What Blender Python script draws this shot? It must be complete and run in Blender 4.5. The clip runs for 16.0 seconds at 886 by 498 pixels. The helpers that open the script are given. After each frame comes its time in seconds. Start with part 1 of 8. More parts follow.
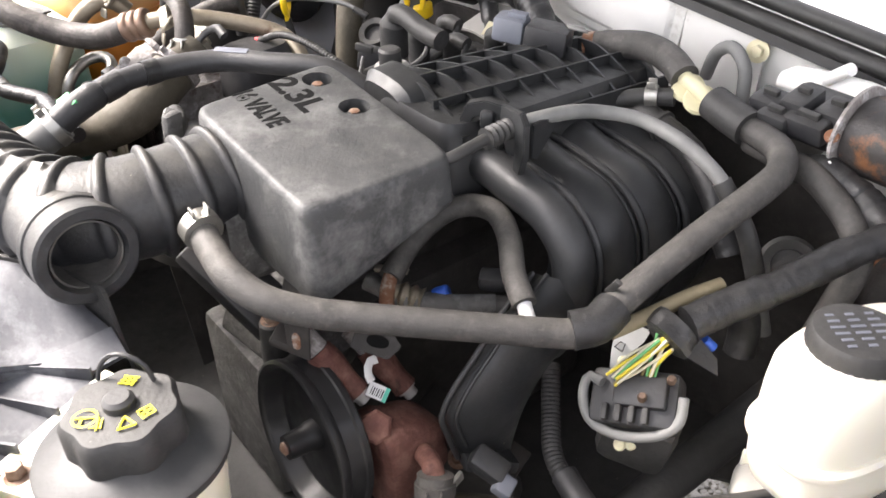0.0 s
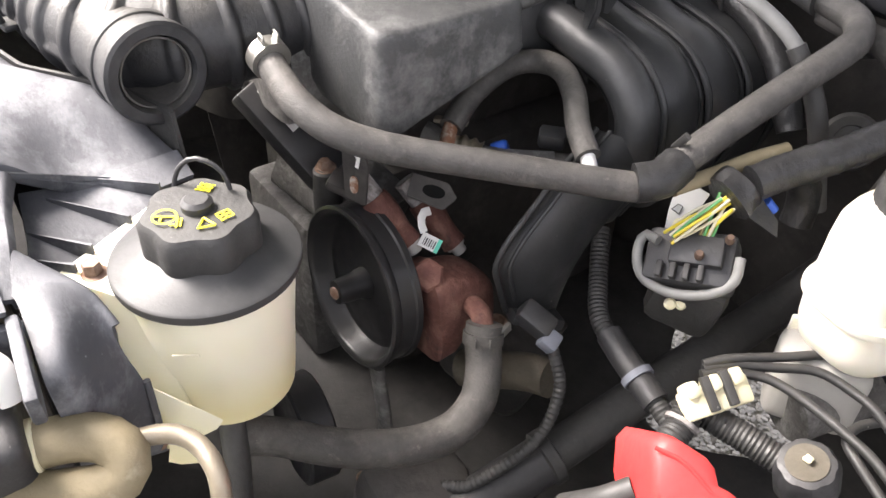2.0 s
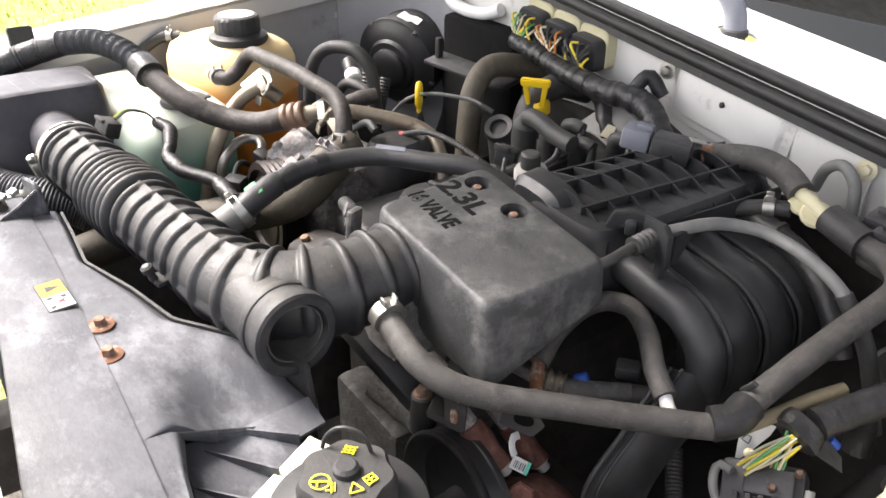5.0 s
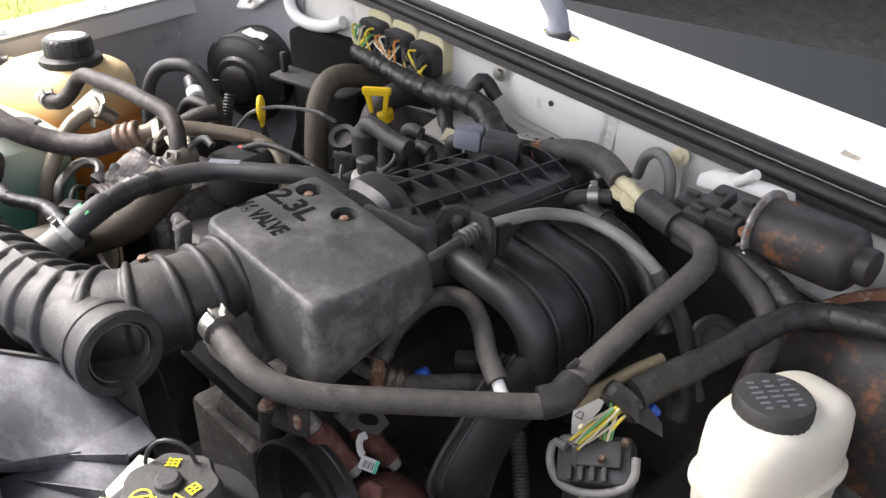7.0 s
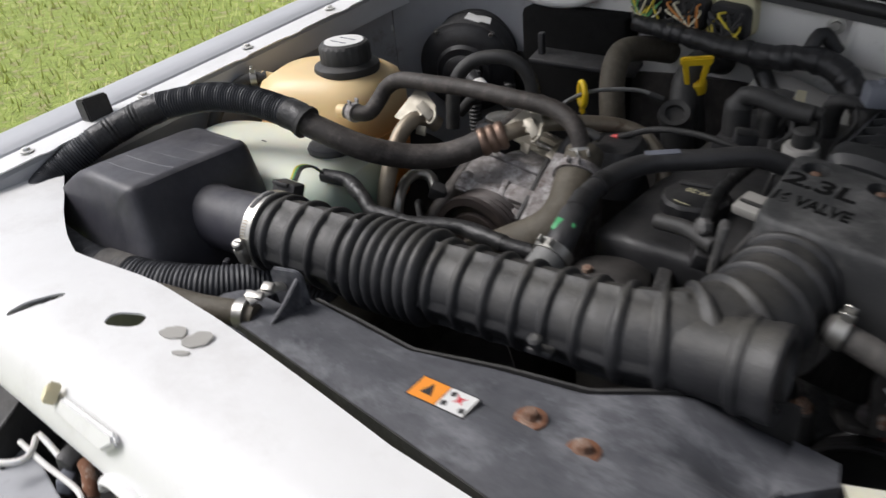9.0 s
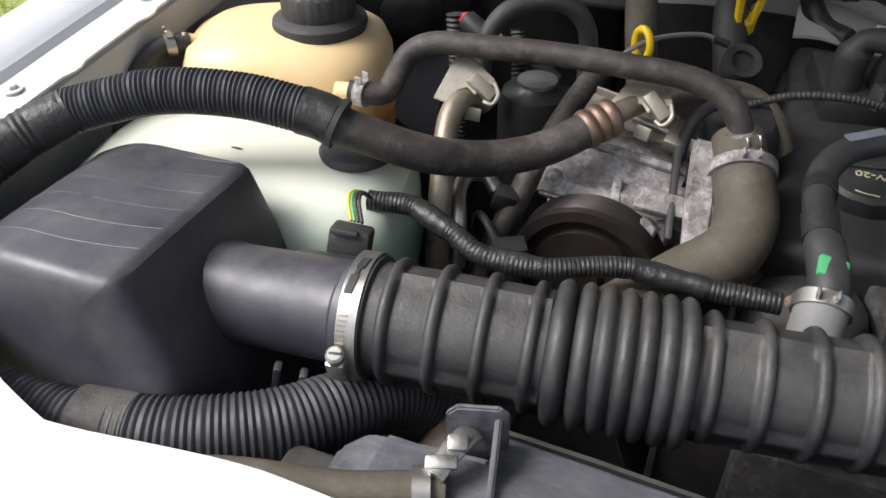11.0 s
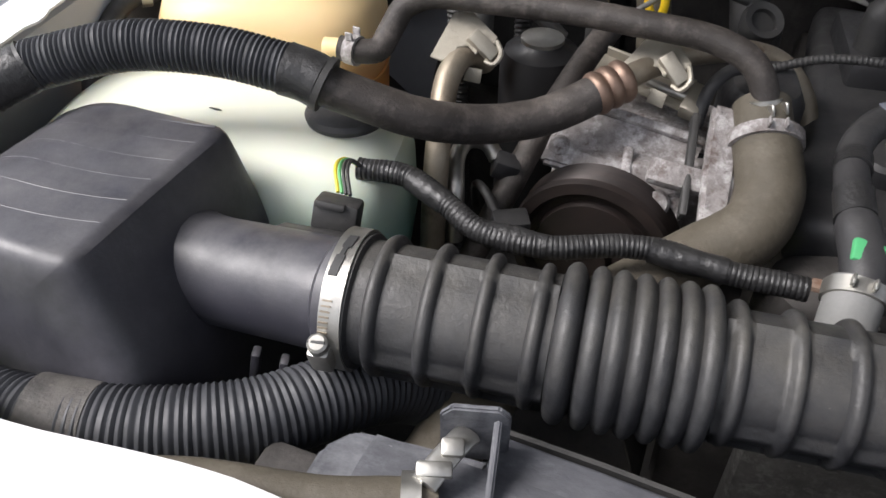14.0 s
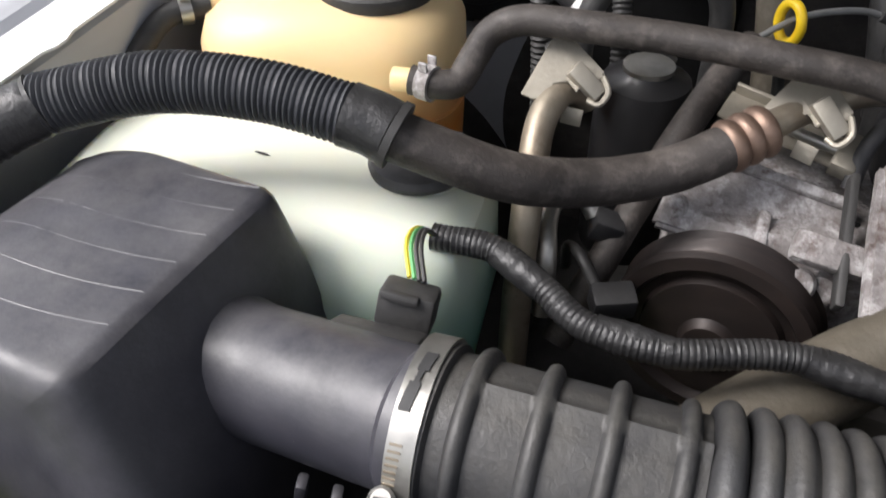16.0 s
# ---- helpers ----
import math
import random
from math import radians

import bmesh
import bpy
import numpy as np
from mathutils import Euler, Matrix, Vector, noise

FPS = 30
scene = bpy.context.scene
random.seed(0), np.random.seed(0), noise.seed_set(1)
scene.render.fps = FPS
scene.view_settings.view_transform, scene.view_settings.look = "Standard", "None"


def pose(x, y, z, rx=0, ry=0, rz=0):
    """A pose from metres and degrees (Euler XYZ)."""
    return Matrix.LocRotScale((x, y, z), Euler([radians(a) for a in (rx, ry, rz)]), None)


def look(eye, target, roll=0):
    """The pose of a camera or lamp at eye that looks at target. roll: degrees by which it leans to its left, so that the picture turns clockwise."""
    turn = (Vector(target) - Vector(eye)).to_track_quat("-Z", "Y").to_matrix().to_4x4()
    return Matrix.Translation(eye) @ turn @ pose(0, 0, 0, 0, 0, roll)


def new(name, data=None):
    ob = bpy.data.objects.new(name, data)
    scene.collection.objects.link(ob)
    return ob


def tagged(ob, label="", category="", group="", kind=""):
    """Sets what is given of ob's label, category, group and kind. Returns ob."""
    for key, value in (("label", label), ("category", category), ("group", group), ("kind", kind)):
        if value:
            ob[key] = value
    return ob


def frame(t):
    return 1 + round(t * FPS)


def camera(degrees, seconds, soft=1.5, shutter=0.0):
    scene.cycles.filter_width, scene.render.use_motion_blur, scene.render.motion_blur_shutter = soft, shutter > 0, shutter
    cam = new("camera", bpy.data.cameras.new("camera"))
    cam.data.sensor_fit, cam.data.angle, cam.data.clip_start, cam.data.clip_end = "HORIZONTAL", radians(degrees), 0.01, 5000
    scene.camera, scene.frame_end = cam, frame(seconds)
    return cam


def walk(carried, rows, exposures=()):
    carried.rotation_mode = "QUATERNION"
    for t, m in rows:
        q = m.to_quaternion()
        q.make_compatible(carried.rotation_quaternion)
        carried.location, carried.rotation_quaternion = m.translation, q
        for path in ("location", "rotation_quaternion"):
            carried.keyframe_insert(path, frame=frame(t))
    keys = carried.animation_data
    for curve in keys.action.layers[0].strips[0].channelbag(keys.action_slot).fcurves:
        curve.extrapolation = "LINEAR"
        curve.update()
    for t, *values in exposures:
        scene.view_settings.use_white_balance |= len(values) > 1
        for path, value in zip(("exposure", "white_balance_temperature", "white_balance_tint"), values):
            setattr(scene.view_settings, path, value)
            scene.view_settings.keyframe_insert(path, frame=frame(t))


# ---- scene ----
cam = camera(57.8, 16.0, shutter=0.35)
PATH = [
    (0, (0.004, -0.002, 1.377), (-1.311, 1.027, 0.277), -1.0),
    (0.5, (0.008, -0.032, 1.375), (-1.295, 0.978, 0.244), -1.7),
    (1, (0.003, -0.041, 1.352), (-1.273, 0.942, 0.167), -0.0),
    (1.5, (0.005, -0.05, 1.332), (-1.251, 0.904, 0.102), 1.4),
    (2, (0.006, -0.057, 1.327), (-1.23, 0.892, 0.073), 2.2),
    (2.5, (0.004, -0.062, 1.333), (-1.238, 0.903, 0.098), 1.8),
    (3, (0.001, -0.069, 1.34), (-1.241, 0.91, 0.115), 1.8),
    (3.5, (-0.006, -0.078, 1.346), (-1.254, 0.921, 0.143), 2.1),
    (4, (-0.011, -0.092, 1.385), (-1.334, 0.9, 0.261), 1.3),
    (4.2, (-0.021, -0.109, 1.408), (-1.4, 0.861, 0.332), 1.1),
    (6.3, (0.032, -0.124, 1.47), (-1.368, 0.976, 0.557), -2.5),
    (6.5, (0.039, -0.113, 1.456), (-1.283, 1.041, 0.496), -1.6),
    (7, (0.039, -0.085, 1.45), (-1.236, 1.126, 0.497), 0.3),
    (7.5, (0.009, -0.114, 1.426), (-1.398, 1.002, 0.546), 0.1),
    (7.8, (-0.034, -0.209, 1.45), (-1.414, 0.888, 0.505), -1.7),
    (7.9, (-0.053, -0.253, 1.447), (-1.397, 0.885, 0.5), -3.0),
    (8, (-0.083, -0.295, 1.453), (-1.391, 0.86, 0.476), -5.1),
    (8.5, (-0.188, -0.415, 1.482), (-1.406, 0.842, 0.514), -3.6),
    (9, (-0.4, -0.395, 1.455), (-1.579, 0.865, 0.444), -5.4),
    (9.5, (-0.592, -0.343, 1.431), (-1.511, 1.052, 0.332), -1.7),
    (10, (-0.754, -0.36, 1.44), (-1.368, 1.174, 0.313), -0.6),
    (10.2, (-0.8, -0.346, 1.433), (-1.421, 1.155, 0.266), -0.8),
    (12.3, (-0.858, -0.302, 1.417), (-1.416, 1.149, 0.158), 0.6),
    (12.5, (-0.853, -0.301, 1.42), (-1.431, 1.141, 0.161), 0.1),
    (13, (-0.855, -0.301, 1.424), (-1.436, 1.14, 0.165), 0.1),
    (13.5, (-0.856, -0.295, 1.416), (-1.428, 1.137, 0.142), 0.2),
    (14, (-0.862, -0.27, 1.398), (-1.424, 1.134, 0.089), 0.3),
    (14.5, (-0.881, -0.231, 1.375), (-1.461, 1.13, 0.029), 0.2),
    (15, (-0.903, -0.198, 1.364), (-1.517, 1.127, -0.003), -0.5),
    (15.5, (-0.919, -0.177, 1.354), (-1.556, 1.136, -0.014), -1.0),
    (16, (-0.933, -0.166, 1.369), (-1.598, 1.173, 0.041), -1.0),
]
EXPOSURES = [(0.0, 2.6, 6700, 15), (3.5, 2.6, 6700, 15), (4.2, 2.45, 6700, 15), (6.3, 1.4, 6500, 15), (6.9, 1.75, 6470, 15), (7.5, 1.75, 6450, 15), (8.0, 1.45, 6400, 14), (8.2, 1.1, 6350, 13), (8.5, 0.75, 6300, 13), (9.0, 0.05, 6250, 13),
             (9.5, 0.08, 6250, 13), (10.0, 0.62, 6250, 13), (12.5, 0.65, 6300, 14), (16.0, 0.78, 6300, 14)]
walk(cam, [(t, look(eye, target, roll)) for t, eye, target, roll in PATH], EXPOSURES)

# ---- world and sun ----
world = bpy.data.worlds.new("sky")
scene.world = world
world.use_nodes = True
wn = world.node_tree.nodes
sky = wn.new("ShaderNodeTexSky")
sky.sky_type, sky.sun_disc = "NISHITA", False
sky.sun_elevation, sky.sun_rotation = radians(48), radians(240)
sky.air_density, sky.dust_density = 1.0, 3.0
haze = wn.new("ShaderNodeHueSaturation")
haze.inputs["Saturation"].default_value = 0.25
world.node_tree.links.new(sky.outputs[0], haze.inputs["Color"])
world.node_tree.links.new(haze.outputs[0], wn["Background"].inputs[0])
wn["Background"].inputs[1].default_value = 0.13
sun_data = bpy.data.lights.new("sun", "SUN")
sun_data.energy, sun_data.angle, sun_data.color = 2.8, radians(28), (1.0, 0.96, 0.9)
sun = new("sun", sun_data)
sun.matrix_world = look((-4.6, -2.6, 6.0), (0, 0, 0))

# ---- materials ----
def rgb(c):
    return (c[0], c[1], c[2], 1.0)


def mat(name, c1, c2=None, amount=0.5, scale=18.0, rough=0.5, metal=0.0, bump=0.15, grain=220.0, c3=None, patch=6.0,
        cover=0.45, dust=0.0, dust_colour=(0.30, 0.28, 0.25), sss=0.0, stretch=(1, 1, 1), rough2=None, spec=0.5, coat=0.0,
        scuff=0.0, scuff_scale=14.0, scuff_colour=(0.16, 0.16, 0.16)):
    """c1 with a fine mottling of c2, broad patches of c3, and dust on faces that look up."""
    m = bpy.data.materials.new(name)
    m.use_nodes = True
    n, l = m.node_tree.nodes, m.node_tree.links
    b = n["Principled BSDF"]
    co = n.new("ShaderNodeTexCoord")
    mp = n.new("ShaderNodeMapping")
    mp.inputs["Scale"].default_value = stretch
    l.new(co.outputs["Object"], mp.inputs[0])

    def fac(sc, detail, low, high, rough_=0.6):
        t = n.new("ShaderNodeTexNoise")
        t.inputs["Scale"].default_value, t.inputs["Detail"].default_value = sc, detail
        t.inputs["Roughness"].default_value = rough_
        l.new(mp.outputs[0], t.inputs["Vector"])
        r = n.new("ShaderNodeMapRange")
        r.inputs[1].default_value, r.inputs[2].default_value = low, high
        l.new(t.outputs[0], r.inputs[0])
        return r.outputs[0], t.outputs[0]

    def mix(a, b_, f, amt):
        x = n.new("ShaderNodeMix")
        x.data_type = "RGBA"
        q = n.new("ShaderNodeMath")
        q.operation = "MULTIPLY"
        l.new(f, q.inputs[0])
        q.inputs[1].default_value = amt
        l.new(q.outputs[0], x.inputs[0])
        for s, v in ((x.inputs[6], a), (x.inputs[7], b_)):
            if isinstance(v, tuple):
                s.default_value = rgb(v)
            else:
                l.new(v, s)
        return x.outputs[2]

    if c2 is None:
        c2 = tuple(min(1, v * 1.5 + 0.01) for v in c1)
    f1, _ = fac(scale, 6, 0.35, 0.7)
    col = mix(c1, c2, f1, amount)
    if c3:
        f3, _ = fac(patch, 8, cover, cover + 0.12, 0.7)
        col = mix(col, c3, f3, 1.0)
    if dust:
        g = n.new("ShaderNodeNewGeometry")
        sep = n.new("ShaderNodeSeparateXYZ")
        l.new(g.outputs["Normal"], sep.inputs[0])
        up = n.new("ShaderNodeMapRange")
        up.inputs[1].default_value, up.inputs[2].default_value = 0.1, 1.0
        l.new(sep.outputs[2], up.inputs[0])
        fd, _ = fac(26, 8, 0.3, 0.75, 0.7)
        q = n.new("ShaderNodeMath")
        q.operation = "MULTIPLY"
        l.new(up.outputs[0], q.inputs[0])
        l.new(fd, q.inputs[1])
        col = mix(col, dust_colour, q.outputs[0], dust)
        fs, _ = fac(260, 3, 0.755, 0.78, 0.5)
        col = mix(col, tuple(min(1, v * 1.5) for v in dust_colour), fs, 0.6)
    if scuff:
        t = n.new("ShaderNodeTexNoise")
        t.inputs["Scale"].default_value, t.inputs["Detail"].default_value, t.inputs["Distortion"].default_value = scuff_scale, 10, 0.1
        t.inputs["Roughness"].default_value = 0.72
        l.new(mp.outputs[0], t.inputs["Vector"])
        r = n.new("ShaderNodeMapRange")
        r.inputs[1].default_value, r.inputs[2].default_value = 0.50, 0.70
        l.new(t.outputs[0], r.inputs[0])
        col = mix(col, scuff_colour, r.outputs[0], scuff)
    if isinstance(col, tuple):
        b.inputs["Base Color"].default_value = rgb(col)
    else:
        l.new(col, b.inputs["Base Color"])
    fr, _ = fac(scale * 2.3, 4, 0.3, 0.7)
    rr = n.new("ShaderNodeMapRange")
    rr.inputs[3].default_value = rough
    rr.inputs[4].default_value = rough2 if rough2 is not None else min(1, rough + 0.18)
    l.new(fr, rr.inputs[0])
    l.new(rr.outputs[0], b.inputs["Roughness"])
    b.inputs["Metallic"].default_value = metal
    b.inputs["Specular IOR Level"].default_value = spec
    if coat:
        b.inputs["Coat Weight"].default_value, b.inputs["Coat Roughness"].default_value = coat, 0.15
    if sss:
        b.inputs["Subsurface Weight"].default_value = sss
        b.inputs["Subsurface Radius"].default_value = (0.02, 0.015, 0.008)
        b.inputs["Subsurface Scale"].default_value = 1.0
    if bump:
        _, fb = fac(grain, 5, 0, 1)
        bp = n.new("ShaderNodeBump")
        bp.inputs["Strength"].default_value, bp.inputs["Distance"].default_value = bump, 0.002
        l.new(fb, bp.inputs["Height"])
        l.new(bp.outputs[0], b.inputs["Normal"])
    return m


def tank_mat(name, top, fluid, level, blur=0.01, rough=0.35):
    """Cloudy plastic with a fluid standing in it up to a level."""
    m = mat(name, top, tuple(v * 0.93 for v in top), 0.5, 12, rough, sss=0.25, bump=0.05)
    n, l = m.node_tree.nodes, m.node_tree.links
    b = n["Principled BSDF"]
    old = b.inputs["Base Color"].links[0].from_socket
    g = n.new("ShaderNodeTexCoord")
    sep = n.new("ShaderNodeSeparateXYZ")
    l.new(g.outputs["Object"], sep.inputs[0])
    nz = n.new("ShaderNodeTexNoise")
    nz.inputs["Scale"].default_value = 25
    l.new(g.outputs["Object"], nz.inputs["Vector"])
    ad = n.new("ShaderNodeMath")
    ad.operation = "MULTIPLY_ADD"
    ad.inputs[1].default_value = 0.012
    l.new(nz.outputs[0], ad.inputs[0])
    l.new(sep.outputs[2], ad.inputs[2])
    r = n.new("ShaderNodeMapRange")
    r.inputs[1].default_value, r.inputs[2].default_value = level + blur, level - blur
    l.new(ad.outputs[0], r.inputs[0])
    x = n.new("ShaderNodeMix")
    x.data_type = "RGBA"
    l.new(r.outputs[0], x.inputs[0])
    l.new(old, x.inputs[6])
    x.inputs[7].default_value = rgb(fluid)
    l.new(x.outputs[2], b.inputs["Base Color"])
    return m


GREY_DUST = (0.20, 0.19, 0.175)
M = dict(
    plastic=mat("black_plastic", (0.022, 0.022, 0.024), (0.045, 0.045, 0.046), 0.6, 30, 0.40, bump=0.25, dust=0.2, dust_colour=GREY_DUST),
    cover=mat("cover_plastic", (0.030, 0.031, 0.032), (0.060, 0.060, 0.060), 0.6, 22, 0.48, bump=0.35, grain=320, dust=0.35,
              dust_colour=(0.15, 0.15, 0.145), c3=(0.065, 0.065, 0.063), patch=38, cover=0.56, scuff=0.85, scuff_scale=17, scuff_colour=(0.17, 0.168, 0.165)),
    intake=mat("intake_plastic", (0.015, 0.016, 0.017), (0.027, 0.028, 0.030), 0.6, 25, 0.40, bump=0.15, dust=0.08, dust_colour=GREY_DUST, scuff=0.25, scuff_scale=20, scuff_colour=(0.07, 0.07, 0.07)),
    duct=mat("duct_rubber", (0.015, 0.0155, 0.0175), (0.026, 0.0265, 0.029), 0.6, 30, 0.42, bump=0.3, grain=320, dust=0.45, dust_colour=(0.19, 0.178, 0.150), scuff=0.4, scuff_scale=24, scuff_colour=(0.070, 0.071, 0.073)),
    box=mat("box_plastic", (0.022, 0.022, 0.029), (0.044, 0.044, 0.056), 0.6, 14, 0.36, bump=0.08, grain=400, dust=0.60, dust_colour=(0.17, 0.165, 0.165), scuff=0.40, scuff_scale=10, scuff_colour=(0.10, 0.10, 0.115)),
    sheet=mat("shroud_plastic", (0.040, 0.042, 0.049), (0.080, 0.083, 0.094), 0.7, 9, 0.50, bump=0.2, dust=0.40,
              dust_colour=(0.22, 0.22, 0.235), stretch=(0.85, 1.25, 1), scuff=0.75, scuff_scale=16, scuff_colour=(0.24, 0.245, 0.26)),
    hose=mat("old_rubber_hose", (0.036, 0.034, 0.032), (0.085, 0.080, 0.074), 0.75, 45, 0.58, bump=0.4, grain=420, dust=0.34,
             dust_colour=(0.19, 0.175, 0.16), c3=(0.15, 0.135, 0.12), patch=75, cover=0.62, scuff=0.4, scuff_scale=32, scuff_colour=(0.20, 0.185, 0.165)),
    suction=mat("brown_black_hose", (0.026, 0.022, 0.020), (0.052, 0.045, 0.040), 0.75, 40, 0.52, bump=0.4, grain=420, dust=0.22, dust_colour=(0.15, 0.125, 0.105), c3=(0.10, 0.088, 0.078), patch=60, cover=0.62, scuff=0.55, scuff_scale=55, scuff_colour=(0.15, 0.13, 0.115)),
    lid=mat("lid_plastic", (0.030, 0.030, 0.031), (0.050, 0.050, 0.050), 0.6, 20, 0.45, bump=0.08, grain=400, dust=0.25, dust_colour=(0.12, 0.12, 0.115), scuff=0.35, scuff_scale=26, scuff_colour=(0.085, 0.085, 0.083)),
    rubber=mat("black_rubber", (0.026, 0.026, 0.026), (0.050, 0.048, 0.045), 0.6, 40, 0.5, bump=0.3, dust=0.15, dust_colour=GREY_DUST),
    sleeve=mat("corrugated_plastic", (0.024, 0.026, 0.031), (0.042, 0.045, 0.052), 0.5, 40, 0.46, bump=0.12, dust=0.18, dust_colour=(0.20, 0.20, 0.21)),
    tape=mat("tape_wrap", (0.013, 0.013, 0.014), (0.028, 0.028, 0.028), 0.6, 60, 0.34, bump=0.6, grain=160, dust=0.10, dust_colour=GREY_DUST),
    brownhose=mat("brown_hose", (0.070, 0.060, 0.043), (0.115, 0.10, 0.074), 0.6, 30, 0.6, bump=0.4, dust=0.2, dust_colour=(0.15, 0.13, 0.10), scuff=0.25, scuff_scale=40, scuff_colour=(0.24, 0.21, 0.17)),
    tan=mat("tan_hose", (0.20, 0.165, 0.10), (0.30, 0.25, 0.16), 0.6, 35, 0.6, bump=0.35, c3=(0.33, 0.29, 0.2), patch=30, cover=0.6),
    white=mat("white_paint", (0.80, 0.80, 0.79), (0.70, 0.70, 0.69), 0.35, 10, 0.32, bump=0.06, coat=0.3, dust=0.10, dust_colour=(0.45, 0.42, 0.38), c3=(0.33, 0.24, 0.16), patch=55, cover=0.70,
              scuff=0.35, scuff_scale=9, scuff_colour=(0.5, 0.48, 0.45)),
    dirtywhite=mat("dirty_white_paint", (0.72, 0.71, 0.68), (0.58, 0.57, 0.54), 0.6, 7, 0.5, bump=0.1, c3=(0.40, 0.38, 0.34), patch=14, cover=0.6),
    # dirty grey-white paint, its base lowered to hold the shadow on the apron
    apron=mat("apron_paint_with_shade", (0.34, 0.35, 0.37), (0.22, 0.22, 0.23), 0.7, 6, 0.55, bump=0.1, c3=(0.17, 0.16, 0.15), patch=9, cover=0.58),
    fender=mat("fender_paint", (0.50, 0.51, 0.53), (0.34, 0.35, 0.37), 0.7, 9, 0.4, bump=0.08, stretch=(1, 0.3, 1)),
    dark=mat("grimy_dark_metal", (0.028, 0.026, 0.025), (0.062, 0.057, 0.053), 0.7, 20, 0.6, 0.1, bump=0.5, grain=90, dust=0.2, dust_colour=(0.17, 0.155, 0.14), scuff=0.4, scuff_scale=30, scuff_colour=(0.12, 0.11, 0.10)),
    castal=mat("weathered_aluminium", (0.18, 0.162, 0.155), (0.34, 0.32, 0.31), 0.9, 95, 0.62, 0.15, bump=1.2, grain=150, c3=(0.115, 0.085, 0.075), patch=70, cover=0.54, scuff=0.9, scuff_scale=48, scuff_colour=(0.66, 0.645, 0.64)),
    darkal=mat("grimy_aluminium", (0.075, 0.073, 0.070), (0.16, 0.155, 0.15), 0.7, 30, 0.6, 0.3, bump=0.9, grain=160, scuff=0.7, scuff_scale=70, scuff_colour=(0.26, 0.255, 0.25)),
    steel=mat("zinc_steel", (0.46, 0.45, 0.42), (0.30, 0.29, 0.26), 0.6, 60, 0.3, 0.9, bump=0.1),
    bracket=mat("yellow_zinc", (0.38, 0.35, 0.29), (0.25, 0.23, 0.19), 0.6, 40, 0.42, 0.6, bump=0.2),
    pipe=mat("aged_aluminium_pipe", (0.34, 0.30, 0.235), (0.18, 0.14, 0.10), 0.7, 26, 0.42, 0.7, bump=0.25, c3=(0.13, 0.09, 0.06), patch=24, cover=0.57),
    crimp=mat("bronze_crimp", (0.26, 0.18, 0.135), (0.15, 0.10, 0.08), 0.6, 50, 0.4, 0.7, bump=0.2),
    rust=mat("rust", (0.17, 0.075, 0.04), (0.27, 0.14, 0.085), 0.7, 60, 0.8, bump=0.6, grain=160, c3=(0.40, 0.35, 0.30), patch=60, cover=0.50),
    pumprust=mat("rusty_cast_iron", (0.095, 0.036, 0.028), (0.18, 0.082, 0.062), 0.8, 60, 0.7, 0.1, bump=1.0, grain=140, c3=(0.060, 0.030, 0.026), patch=45, cover=0.56, scuff=0.5, scuff_scale=60, scuff_colour=(0.26, 0.15, 0.11)),
    rustpaint=mat("flaking_black_paint", (0.028, 0.027, 0.028), (0.06, 0.055, 0.05), 0.6, 30, 0.4, 0.2, bump=0.4, c3=(0.19, 0.085, 0.04), patch=26, cover=0.55),
    boltrust=mat("rusty_bolt", (0.20, 0.105, 0.065), (0.42, 0.34, 0.28), 0.7, 120, 0.65, 0.4, bump=0.5),
    pulley=mat("pulley_black", (0.016, 0.016, 0.017), (0.028, 0.027, 0.027), 0.5, 30, 0.30, 0.0, bump=0.05, coat=0.1, spec=0.35),
    belt=mat("worn_pulley_steel", (0.018, 0.014, 0.013), (0.040, 0.028, 0.024), 0.6, 30, 0.4, 0.4, bump=0.1, stretch=(1, 8, 1)),
    yellow=mat("yellow_plastic", (0.80, 0.55, 0.015), (0.72, 0.46, 0.01), 0.4, 30, 0.35, bump=0.05, sss=0.05),
    cream=mat("cream_plastic", (0.62, 0.58, 0.38), (0.52, 0.48, 0.30), 0.5, 40, 0.45, bump=0.1),
    ivory=mat("ivory_plastic", (0.74, 0.68, 0.47), (0.62, 0.56, 0.37), 0.5, 40, 0.5, bump=0.1, sss=0.1),
    greyplug=mat("grey_plug_plastic", (0.15, 0.16, 0.19), (0.22, 0.23, 0.26), 0.5, 30, 0.5, bump=0.1),
    bluepl=mat("blue_cap_plastic", (0.02, 0.08, 0.42), (0.03, 0.12, 0.5), 0.5, 40, 0.4, bump=0.05),
    green=mat("green_clip_plastic", (0.08, 0.40, 0.16), (0.06, 0.30, 0.12), 0.5, 40, 0.4, bump=0.05),
    red=mat("red_rubber_cap", (0.62, 0.035, 0.035), (0.50, 0.02, 0.02), 0.5, 25, 0.4, bump=0.1, dust=0.15),
    orange=mat("orange_plastic", (0.70, 0.22, 0.03), (0.55, 0.15, 0.02), 0.5, 30, 0.45, bump=0.1, sss=0.1),
    whitepl=mat("white_plastic", (0.74, 0.73, 0.70), (0.62, 0.61, 0.58), 0.5, 30, 0.4, bump=0.08, sss=0.05),
    brakepl=mat("brake_tank_plastic", (0.80, 0.77, 0.66), (0.74, 0.70, 0.58), 0.5, 10, 0.35, bump=0.05, sss=0.2),
    paper=mat("label_paper", (0.74, 0.74, 0.72), (0.64, 0.64, 0.62), 0.5, 60, 0.55, bump=0.1),
    # near-black with hardly any reflection: the shade of gaps and recesses put into colour
